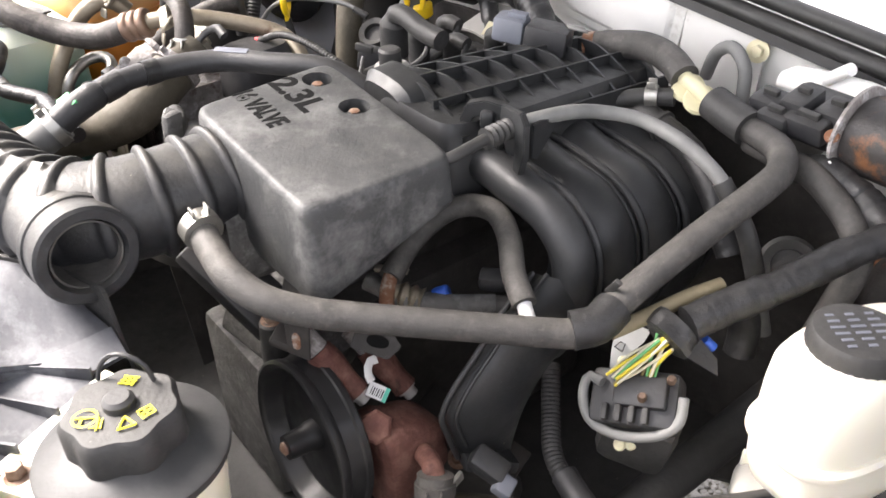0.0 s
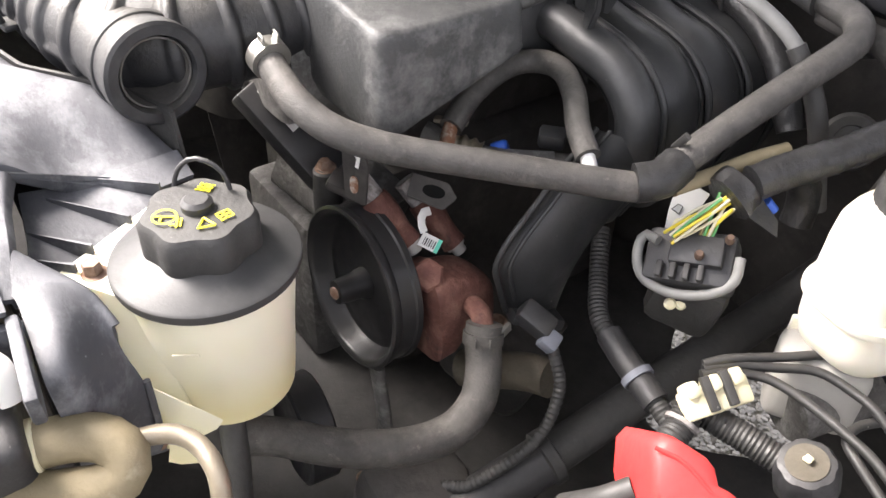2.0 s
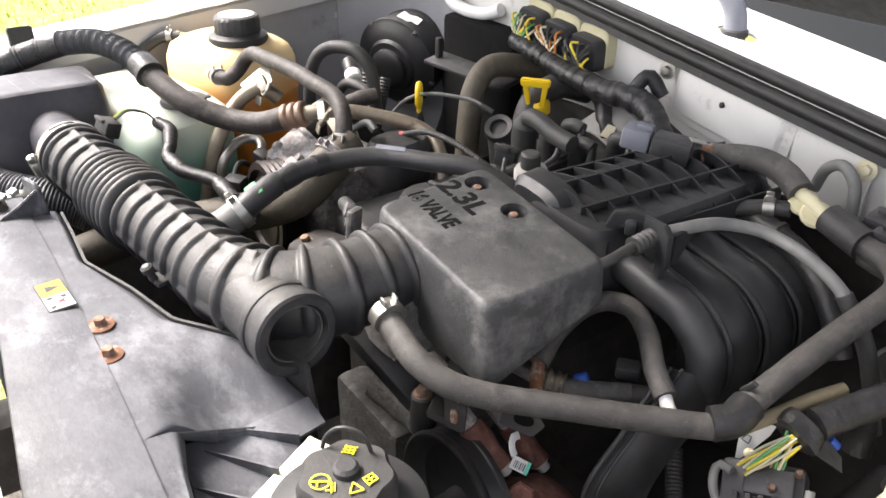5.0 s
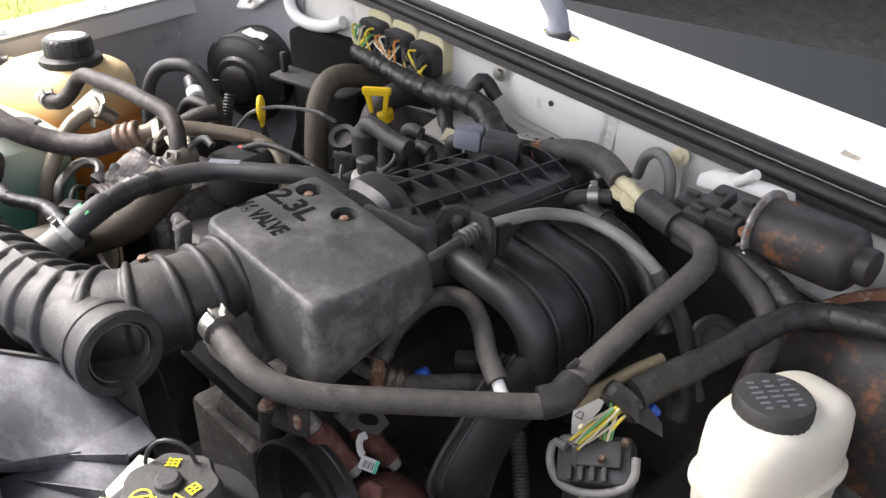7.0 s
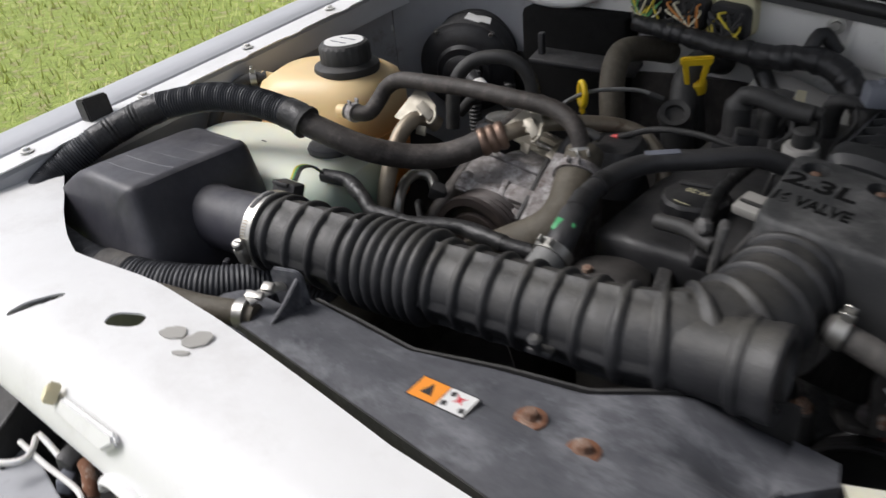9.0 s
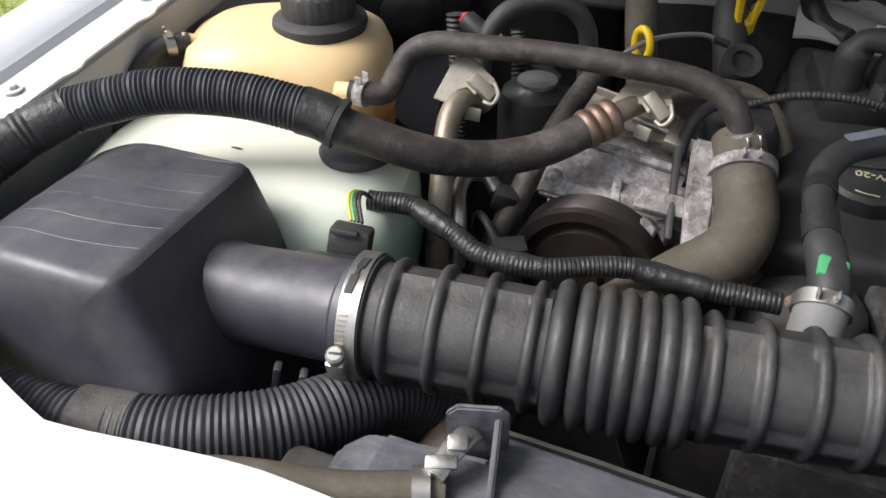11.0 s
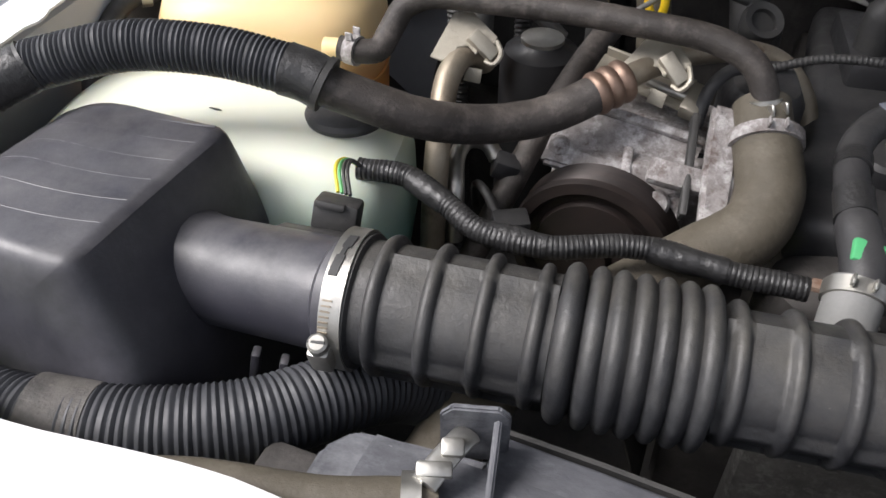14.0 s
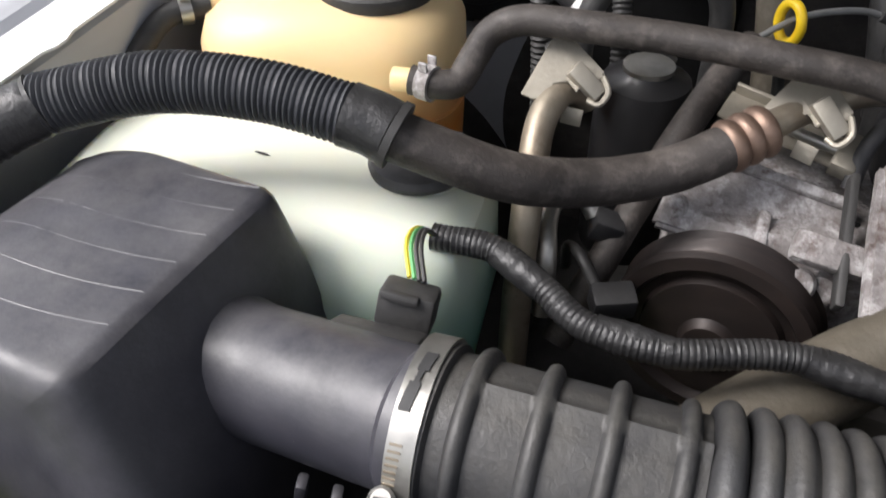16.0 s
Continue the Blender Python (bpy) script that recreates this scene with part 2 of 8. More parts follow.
    recess=mat("recess_shade_black", (0.008, 0.008, 0.008), (0.014, 0.014, 0.014), 0.5, 60, 0.9, bump=0.2, spec=0.1),
    ink=mat("label_ink", (0.03, 0.03, 0.03), (0.05, 0.05, 0.05), 0.5, 60, 0.5, bump=0.0),
    labelyellow=mat("label_yellow", (0.80, 0.72, 0.04), (0.74, 0.66, 0.03), 0.5, 60, 0.5, bump=0.0),
    labelorange=mat("label_orange", (0.85, 0.30, 0.03), (0.78, 0.25, 0.02), 0.5, 60, 0.5, bump=0.0),
    labelred=mat("label_red", (0.55, 0.02, 0.03), (0.6, 0.03, 0.04), 0.5, 60, 0.5, bump=0.0),
    labelgreen=mat("label_green", (0.10, 0.52, 0.38), (0.12, 0.6, 0.45), 0.5, 60, 0.5, bump=0.0),
    wireyellow=mat("yellow_wire", (0.72, 0.58, 0.05), (0.62, 0.5, 0.05), 0.5, 60, 0.45, bump=0.0),
    wiregreen=mat("green_wire", (0.12, 0.38, 0.14), (0.1, 0.3, 0.1), 0.5, 60, 0.45, bump=0.0),
    wirewhite=mat("white_wire", (0.66, 0.62, 0.46), (0.58, 0.52, 0.36), 0.5, 60, 0.45, bump=0.0),
    wirebrown=mat("brown_wire", (0.22, 0.17, 0.07), (0.3, 0.24, 0.12), 0.5, 60, 0.45, bump=0.0),
    wireorange=mat("orange_wire", (0.62, 0.24, 0.05), (0.5, 0.2, 0.04), 0.5, 60, 0.45, bump=0.0),
    greycable=mat("grey_cable", (0.16, 0.16, 0.155), (0.24, 0.24, 0.23), 0.5, 60, 0.5, bump=0.1),
    seal=mat("seal_rubber", (0.018, 0.018, 0.018), (0.03, 0.03, 0.03), 0.5, 40, 0.42, bump=0.15, dust=0.15),
    heat=mat("heat_insulation", (0.40, 0.39, 0.36), (0.30, 0.29, 0.27), 0.6, 14, 0.6, bump=0.3, dust=0.3),
    degas=tank_mat("coolant_tank_plastic", (0.80, 0.60, 0.32), (0.72, 0.26, 0.04), 1.050, 0.028),
    washer=tank_mat("washer_tank_plastic", (0.74, 0.76, 0.64), (0.15, 0.40, 0.33), 1.022, 0.050),
    steer=tank_mat("steering_tank_plastic", (0.74, 0.71, 0.56), (0.70, 0.64, 0.38), 0.945, 0.02),
)

glass = bpy.data.materials.new("windshield_glass")
glass.use_nodes = True
gb = glass.node_tree.nodes["Principled BSDF"]
gb.inputs["Base Color"].default_value = (0.012, 0.014, 0.015, 1)
gb.inputs["Roughness"].default_value, gb.inputs["IOR"].default_value = 0.03, 1.28
M["glass"] = glass


# ---- mesh tools ----
def V(*a):
    return Vector(a)


def spline(pts, step=0.004):
    """A smooth line through pts, in even steps."""
    p = [Vector(q) for q in pts]
    p = [p[0] * 2 - p[1]] + p + [p[-1] * 2 - p[-2]]
    fine = []
    for a, b, c, d in zip(p, p[1:], p[2:], p[3:]):
        for k in range(24):
            t = k / 24
            fine.append(0.5 * ((2 * b) + (c - a) * t + (2 * a - 5 * b + 4 * c - d) * t * t + (3 * b - a - 3 * c + d) * t ** 3))
    fine.append(p[-2])
    total = sum((b - a).length for a, b in zip(fine, fine[1:]))
    n = max(2, int(total / step))
    out, want, run = [fine[0]], total / n, 0.0
    for a, b in zip(fine, fine[1:]):
        d = (b - a).length
        while d > 0 and run + d >= want - 1e-9 and len(out) < n:
            a = a.lerp(b, (want - run) / d)
            out.append(a.copy())
            d, run = (b - a).length, 0.0
        run += d
    out.append(fine[-1])
    return out


def rings_to_bm(rings, cap0=True, cap1=True, bm=None):
    bm = bm or bmesh.new()
    rows = [[bm.verts.new(v) for v in r] for r in rings]
    n = len(rows[0])
    for a, b in zip(rows, rows[1:]):
        for i in range(n):
            bm.faces.new((a[i], a[(i + 1) % n], b[(i + 1) % n], b[i]))
    if cap0:
        bm.faces.new(list(reversed(rows[0])))
    if cap1:
        bm.faces.new(rows[-1])
    return bm


def frames_along(line):
    tans = []
    for i in range(len(line)):
        tans.append((line[min(i + 1, len(line) - 1)] - line[max(i - 1, 0)]).normalized())
    up = Vector((0, 0, 1)) if abs(tans[0].z) < 0.9 else Vector((0, 1, 0))
    u = (up - tans[0] * up.dot(tans[0])).normalized()
    out = []
    for t in tans:
        u = (u - t * u.dot(t)).normalized()
        out.append((t, u, t.cross(u)))
    return out


def tube(pts, r, seg=14, step=0.006, rfun=None, cap=True, bm=None, flat=1.0, wob=0.0):
    """A round bar along pts. rfun(s, total) gives the radius at s metres; flat squashes it upright; wob makes it uneven."""
    line = spline(pts, step)
    fr = frames_along(line)
    s, rings = 0.0, []
    total = sum((b - a).length for a, b in zip(line, line[1:]))
    for i, (p, (t, u, w)) in enumerate(zip(line, fr)):
        if i:
            s += (p - line[i - 1]).length
        rr = rfun(s, total) if rfun else r
        ring = []
        for k in range(seg):
            a = 2 * math.pi * k / seg
            q = rr
            if wob:
                q *= 1 + wob * noise.noise(Vector((p.x * 60 + math.cos(a), p.y * 60 + math.sin(a), p.z * 60)))
            ring.append(p + u * math.cos(a) * q * flat + w * math.sin(a) * q)
        rings.append(ring)
    return rings_to_bm(rings, cap, cap, bm)


def lathe(profile, at, axis=(0, 0, 1), seg=32, bm=None, shape=None):
    """Turns (radius, height) pairs about an axis through at. shape(angle, radius, height) may alter the radius."""
    ax = Vector(axis).normalized()
    ref = Vector((0, 0, 1)) if abs(ax.z) < 0.9 else Vector((1, 0, 0))
    u = (ref - ax * ref.dot(ax)).normalized()
    w = ax.cross(u)
    at = Vector(at)
    rings = []
    for r, h in profile:
        ring = []
        for k in range(seg):
            a = 2 * math.pi * k / seg
            q = shape(a, r, h) if shape else r
            ring.append(at + ax * h + u * math.cos(a) * q + w * math.sin(a) * q)
        rings.append(ring)
    return rings_to_bm(rings, True, True, bm)


def sup(c, u, v, a, b, power=4.0, seg=40):
    """A ring: a rounded rectangle of half sizes a and b along u and v about c."""
    c, u, v = Vector(c), Vector(u), Vector(v)
    out = []
    for k in range(seg):
        t = 2 * math.pi * k / seg
        x, y = math.cos(t), math.sin(t)
        out.append(c + u * a * math.copysign(abs(x) ** (2 / power), x) + v * b * math.copysign(abs(y) ** (2 / power), y))
    return out


def quad_ring(corners, seg=48, power=7.0):
    """A rounded ring through a four-cornered outline."""
    a, b, c, d = [Vector(q) for q in corners]
    out = []
    for k in range(seg):
        t = 2 * math.pi * k / seg
        x, y = math.cos(t), math.sin(t)
        s = (1 + math.copysign(abs(x) ** (2 / power), x)) / 2
        r = (1 + math.copysign(abs(y) ** (2 / power), y)) / 2
        out.append(a.lerp(b, s).lerp(d.lerp(c, s), r))
    return out


def box(size, m=None, bevel=0.003, seg=2, bm=None):
    """A bevelled block of that size at the pose m."""
    t = bmesh.new()
    bmesh.ops.create_cube(t, size=1)
    bmesh.ops.scale(t, vec=size, verts=t.verts)
    if bevel:
        bmesh.ops.bevel(t, geom=list(t.edges), offset=bevel, segments=seg, affect="EDGES", profile=0.5)
    if m is not None:
        bmesh.ops.transform(t, matrix=m, verts=t.verts)
    if bm is None:
        return t
    return join(bm, t)


def join(bm, other):
    me = bpy.data.meshes.new("tmp")
    other.to_mesh(me)
    other.free()
    bm.from_mesh(me)
    bpy.data.meshes.remove(me)
    return bm


def prism(outline, depth, m=None, bevel=0.0, bm=None):
    """A plate of that depth whose outline is given as (x, y) pairs, at the pose m."""
    t = bmesh.new()
    f = t.faces.new([t.verts.new((x, y, 0)) for x, y in outline])
    ext = bmesh.ops.extrude_face_region(t, geom=[f])
    bmesh.ops.translate(t, vec=(0, 0, depth), verts=[e for e in ext["geom"] if isinstance(e, bmesh.types.BMVert)])
    bmesh.ops.recalc_face_normals(t, faces=t.faces)
    if bevel:
        bmesh.ops.bevel(t, geom=list(t.edges), offset=bevel, segments=2, affect="EDGES")
    if m is not None:
        bmesh.ops.transform(t, matrix=m, verts=t.verts)
    if bm is None:
        return t
    return join(bm, t)


def hexbolt(at, axis, r=0.006, h=0.006, washer=0.009, bm=None):
    bm = lathe([(washer, 0), (washer, 0.0015), (r * 1.05, 0.0018)], at, axis, 18, bm)
    return lathe([(r, 0.0015), (r, h * 0.8), (r * 0.85, h)], at, axis, 6, bm)


def grid(fun, nu, nv, thick=0.0, bm=None):
    """A sheet of points fun(s, t), s and t from 0 to 1, with a back at that thickness."""
    bm = bm or bmesh.new()
    rows = [[Vector(fun(i / nu, j / nv)) for j in range(nv + 1)] for i in range(nu + 1)]
    top = [[bm.verts.new(p) for p in r] for r in rows]
    fs = []
    for i in range(nu):
        for j in range(nv):
            fs.append(bm.faces.new((top[i][j], top[i + 1][j], top[i + 1][j + 1], top[i][j + 1])))
    if thick:
        bmesh.ops.recalc_face_normals(bm, faces=fs)
        bmesh.ops.solidify(bm, geom=fs, thickness=thick)
    return bm


def finish(me, bm, material, smooth=38):
    bmesh.ops.recalc_face_normals(bm, faces=bm.faces)
    bm.to_mesh(me)
    bm.free()
    me.materials.append(material)
    me.shade_smooth()
    me.set_sharp_from_angle(angle=radians(smooth))


def part(name, bm, material, parent=None, label="", smooth=38):
    me = bpy.data.meshes.new(name)
    finish(me, bm, material, smooth)
    ob = new(name, me)
    if parent:
        ob.parent = parent
    if label:
        ob["label"] = label
    return ob


def thing(name, label, category, group="", kind="", at=(0, 0, 0)):
    """An Empty that carries the parts of one thing. Parts keep world places."""
    return tagged(new(name), label, category, group, kind)


def solid(name, bm, material, label, category, group="", kind="", smooth=38):
    return tagged(part(name, bm, material, None, "", smooth), label, category, group, kind)


def cut(ob, cutters):
    """Takes the cutters' meshes out of ob for good."""
    for bm in cutters:
        me = bpy.data.meshes.new("cutter")
        bmesh.ops.recalc_face_normals(bm, faces=bm.faces)
        bm.to_mesh(me)
        bm.free()
        c = new("cutter", me)
        mod = ob.modifiers.new("cut", "BOOLEAN")
        mod.operation, mod.object, mod.solver = "DIFFERENCE", c, "EXACT"
        bpy.context.view_layer.update()
        ev = ob.evaluated_get(bpy.context.evaluated_depsgraph_get())
        done = bpy.data.meshes.new_from_object(ev)
        ob.modifiers.remove(mod)
        ob.data = done
        bpy.data.objects.remove(c)
    ob.data.shade_smooth()
    ob.data.set_sharp_from_angle(angle=radians(38))
    return ob


def words(text, size, m, depth=0.0006, bold=0.012):
    """The text as a mesh at the pose m."""
    cu = bpy.data.curves.new("text", "FONT")
    cu.body, cu.size, cu.extrude, cu.align_x, cu.offset = text, size, depth, "CENTER", bold * size
    ob = new("text", cu)
    bpy.context.view_layer.update()
    me = bpy.data.meshes.new_from_object(ob.evaluated_get(bpy.context.evaluated_depsgraph_get()))
    bpy.data.objects.remove(ob)
    bm = bmesh.new()
    bm.from_mesh(me)
    bmesh.ops.transform(bm, matrix=m, verts=bm.verts)
    return bm


def basis(at, x, y):
    """A pose at a place, with its x axis along x and its y axis as near to y as can be."""
    x = Vector(x).normalized()
    z = x.cross(Vector(y)).normalized()
    y = z.cross(x)
    return Matrix.Translation(at) @ Matrix((x, y, z)).transposed().to_4x4()


def ridged(r, pitch, depth, sharp=1.0):
    return lambda s, total: r + depth * (0.5 + 0.5 * math.cos(2 * math.pi * s / pitch)) ** sharp


def taped(r, depth=0.0012, taper=0.0):
    """The uneven radius of a bundle wound with tape."""
    def f(s, total):
        lap = (s * 62 + 0.6 * noise.noise(Vector((s * 30, 3.1, 0)))) % 1.0
        return r - taper * s / total + depth * (0.7 * lap + 1.1 * noise.noise(Vector((s * 55, 0, 7.7))) + 0.5 * noise.noise(Vector((s * 210, 5, 0))))
    return f


def clamp_band(parent, at, axis, r, width=0.010, name="hose_clamp", material=None, label="zinc hose clamp"):
    """A spring clamp round a hose, with its two ears."""
    material = material or M["steel"]
    bm = lathe([(r, -width / 2), (r + 0.0014, -width / 2), (r + 0.0014, width / 2), (r, width / 2)], at, axis, 28)
    ax = Vector(axis).normalized()
    up = Vector((0, 0, 1)) - ax * ax.z
    up.normalize()
    side = ax.cross(up)
    for k in (-1, 1):
        box((0.0020, width * 0.7, 0.007), basis(Vector(at) + up * (r + 0.0035) + side * k * 0.006, side, ax), 0.0006, 1, bm)
    return part(name, bm, material, parent, label)

# ---- ground ----
def ground_mat():
    m = bpy.data.materials.new("grass_and_gravel")
    m.use_nodes = True
    n, l = m.node_tree.nodes, m.node_tree.links
    b = n["Principled BSDF"]
    co = n.new("ShaderNodeTexCoord")

    def ramp(scale, stops, detail=8):
        t = n.new("ShaderNodeTexNoise")
        t.inputs["Scale"].default_value, t.inputs["Detail"].default_value = scale, detail
        l.new(co.outputs["Object"], t.inputs["Vector"])
        r = n.new("ShaderNodeValToRGB")
        while len(r.color_ramp.elements) < len(stops):
            r.color_ramp.elements.new(0.5)
        for e, (p, c) in zip(r.color_ramp.elements, stops):
            e.position, e.color = p, rgb(c)
        l.new(t.outputs[0], r.inputs[0])
        return r.outputs[0]

    lawn = ramp(9, [(0.30, (0.46, 0.39, 0.22)), (0.45, (0.26, 0.33, 0.07)), (0.6, (0.36, 0.44, 0.10)), (0.75, (0.54, 0.48, 0.26))])
    soil = ramp(60, [(0.3, (0.06, 0.055, 0.045)), (0.6, (0.17, 0.155, 0.13)), (0.8, (0.3, 0.28, 0.25))])
    sep = n.new("ShaderNodeSeparateXYZ")
    l.new(co.outputs["Object"], sep.inputs[0])
    nz = n.new("ShaderNodeTexNoise")
    nz.inputs["Scale"].default_value = 2.0
    l.new(co.outputs["Object"], nz.inputs["Vector"])
    ad = n.new("ShaderNodeMath")
    ad.operation = "MULTIPLY_ADD"
    ad.inputs[1].default_value = 0.8
    l.new(nz.outputs[0], ad.inputs[0])
    l.new(sep.outputs[0], ad.inputs[2])
    r = n.new("ShaderNodeMapRange")
    r.inputs[1].default_value, r.inputs[2].default_value = -1.35, -1.55
    l.new(ad.outputs[0], r.inputs[0])
    x = n.new("ShaderNodeMix")
    x.data_type = "RGBA"
    l.new(r.outputs[0], x.inputs[0])
    l.new(soil, x.inputs[6])
    l.new(lawn, x.inputs[7])
    l.new(x.outputs[2], b.inputs["Base Color"])
    b.inputs["Roughness"].default_value = 0.95
    bp = n.new("ShaderNodeBump")
    bp.inputs["Distance"].default_value = 0.03
    t = n.new("ShaderNodeTexNoise")
    t.inputs["Scale"].default_value, t.inputs["Detail"].default_value = 40, 10
    l.new(co.outputs["Object"], t.inputs["Vector"])
    l.new(t.outputs[0], bp.inputs["Height"])
    l.new(bp.outputs[0], b.inputs["Normal"])
    return m


def blade_mat():
    m = mat("grass_blade", (0.44, 0.52, 0.12), (0.62, 0.60, 0.24), 0.9, 3.0, 0.6, bump=0, c3=(0.46, 0.38, 0.20), patch=1.7, cover=0.55)
    return m


ground = solid("ground", grid(lambda s, t: ((s - 0.5) * 3000, (t - 0.5) * 3000, 0), 60, 60), ground_mat(),
               "grassy ground with gravel under the vehicle", "ground", kind="structure")

rg = random.Random(4)
gverts, gfaces = [], []
for i in range(26000):
    gx, gy = -1.75 - 9 * rg.random() ** 1.6, -1.5 + 12 * rg.random()
    h, a, lean = rg.uniform(0.03, 0.09), rg.uniform(0, 6.28), rg.uniform(0.01, 0.06)
    w = rg.uniform(0.004, 0.008)
    k = len(gverts)
    ca, sa = math.cos(a), math.sin(a)
    gverts += [(gx - ca * w, gy - sa * w, 0), (gx + ca * w, gy + sa * w, 0), (gx - sa * lean, gy + ca * lean, h)]
    gfaces.append((k, k + 1, k + 2))
gme = bpy.data.meshes.new("grass")
gme.from_pydata(gverts, [], gfaces)
gme.materials.append(blade_mat())
tagged(new("grass", gme), "sunlit yellow-green rough lawn grass", "grass", kind="stuff")

pverts, pfaces = [], []
for i in range(11000):
    px_, py_ = rg.uniform(-1.0, -0.15), rg.uniform(0.70, 1.55)
    r = rg.uniform(0.003, 0.0085)
    k = len(pverts)
    turn, flat = rg.uniform(0, 6.28), rg.uniform(0.5, 0.9)
    ring = [(math.cos(turn + j * 1.047) * r * rg.uniform(0.75, 1.2), math.sin(turn + j * 1.047) * r * rg.uniform(0.75, 1.2)) for j in range(6)]
    pverts += [(px_ + a, py_ + b, 0.002) for a, b in ring] + [(px_ + a * 0.62 + 0.1 * r, py_ + b * 0.62, r * flat * rg.uniform(0.8, 1.1)) for a, b in ring]
    pfaces += [(k + j, k + (j + 1) % 6, k + 6 + (j + 1) % 6, k + 6 + j) for j in range(6)] + [tuple(k + 6 + j for j in range(6))]
pme = bpy.data.meshes.new("gravel")
pme.from_pydata(pverts, [], pfaces)
pme.materials.append(mat("gravel_stone", (0.17, 0.16, 0.145), (0.34, 0.325, 0.30), 0.9, 28, 0.85, bump=0.2))
tagged(new("gravel", pme), "loose pale grey gravel stones under the vehicle", "gravel", kind="stuff")


# ---- vehicle body round the bay ----
def along(pts, x):
    """The height at x of a broken line of (x, height) pairs."""
    for (a, b), (c, d) in zip(pts, pts[1:]):
        if x <= c:
            return b + (d - b) * max(0, x - a) / (c - a)
    return pts[-1][1]


SUPPORT_EDGE = [(-1.40, -0.052), (-1.30, -0.082), (-1.265, -0.095), (-1.21, -0.113), (-1.165, -0.1245), (-1.14, -0.1215), (-1.097, -0.1150), (-1.064, -0.1105), (-1.036, -0.108), (-1.014, -0.1085),
                (-0.938, -0.1115), (-0.871, -0.117), (-0.81, -0.123), (-0.756, -0.129), (-0.708, -0.1345), (-0.60, -0.139), (0.22, -0.142)]


def support_fun(s, t):
    # s across the vehicle, t from the inner edge to the front face
    x = -1.40 + 1.62 * s
    edge = along(SUPPORT_EDGE, x)
    prof = [(edge, 1.071), (edge - 0.025, 1.073), (-0.180, 1.074), (-0.200, 1.0735), (-0.214, 1.071), (-0.224, 1.0672), (-0.233, 1.060), (-0.240, 1.050),
            (-0.247, 1.036), (-0.252, 1.021), (-0.247, 1.017)]
    f = t * (len(prof) - 1)
    i = min(int(f), len(prof) - 2)
    f -= i
    a, b = prof[i], prof[i + 1]
    back = 0.0
    if x < -1.12:
        back = (x + 1.12) ** 2 * 0.5
    return (x, a[0] + (b[0] - a[0]) * f + back, a[1] + (b[1] - a[1]) * f)


support = part("support_panel", grid(support_fun, 110, 27, 0.0022), M["white"])
def oval(x, y, a, b, turn, power=3.0):
    c, s = math.cos(radians(turn)), math.sin(radians(turn))
    u, v = (c, s, 0), (-s, c, 0)
    return rings_to_bm([sup((x, y, z), u, v, a, b, power, 28) for z in (1.04, 1.10)])


cut(support, [oval(-1.002, -0.161, 0.018, 0.0105, 28), oval(-1.100, -0.195, 0.026, 0.006, 66, 2.2), oval(-0.660, -0.191, 0.014, 0.0115, 10, 2.2)])
front = thing("radiator_support", "white painted steel radiator support panel with chipped edges and holes", "body panel")
support.parent = front
part("lower_rail", box((1.6, 0.05, 0.09), pose(-0.6, -0.20, 0.70), 0.01), M["dirtywhite"], front)
for px0 in (-1.12, -0.62, -0.1):
    part("upright", box((0.05, 0.025, 0.36), pose(px0, -0.190, 0.87), 0.006), M["dirtywhite"], front)
# embossed step, arched tab and clip on the sloping face of the panel
part("step", prism([(-0.040, -0.007), (0.034, -0.007), (0.050, 0.006), (0.044, 0.012), (-0.036, 0.008)], 0.007, basis((-0.935, -0.2405, 1.049), (1, -0.02, 0), (0, 0.5, 0.86)), 0.0025), M["white"], front)
part("arched_tab", tube([(-0.917, -0.250, 1.002), (-0.905, -0.2515, 1.017), (-0.885, -0.2525, 1.027), (-0.862, -0.253, 1.028), (-0.838, -0.253, 1.022)], 0.0065, 12, flat=0.7), M["white"], front)
clipm = basis((-0.983, -0.240, 1.053), (0.9, -0.3, 0.3), (0.2, 0.55, 0.8))
part("clip", prism([(-0.012, -0.004), (-0.004, -0.008), (0.008, -0.006), (0.010, 0.003), (0.006, 0.013), (0.002, 0.004), (-0.006, 0.006), (-0.014, 0.002)], 0.010, clipm, 0.0012), M["ivory"], front, "yellowed plastic clip")
part("clip_barb", box((0.012, 0.006, 0.007), clipm @ pose(-0.015, 0.002, 0.002, 0, 0, 25), 0.0015), M["whitepl"], front)
for sx, sy, ra, rb_, turn, seed in ((-0.947, -0.148, 0.0130, 0.0082, 24, 1), (-0.921, -0.142, 0.0140, 0.0105, 62, 7), (-0.917, -0.161, 0.0085, 0.0030, 30, 3)):
    outline = []
    for k in range(40):
        t = 2 * math.pi * k / 40
        r = 0.95 + 0.22 * noise.noise(Vector((math.cos(t) * 1.6 + seed, math.sin(t) * 1.6, seed))) + 0.10 * noise.noise(Vector((math.cos(t) * 6 + seed, math.sin(t) * 6, seed)))
        outline.append((ra * r * math.cos(t), rb_ * r * math.sin(t)))
    part("paint_chip", prism(outline, 0.0012, pose(sx, sy, 1.0738, 0, 0, turn)), M["heat"], front, "bare grey patch")
# emissions label: dark panel with yellow border, white panel beside it
lab = basis((-0.565, -0.194, 1.0775), (1, -0.085, 0), (0, 1, 0.07)) @ Matrix.Diagonal((1, 0.85, 1, 1))
label = thing("emissions_label", "black and white under-hood label with a yellow border", "label")
part("backing", box((0.14, 0.060, 0.0008), lab, 0), M["ink"], label)
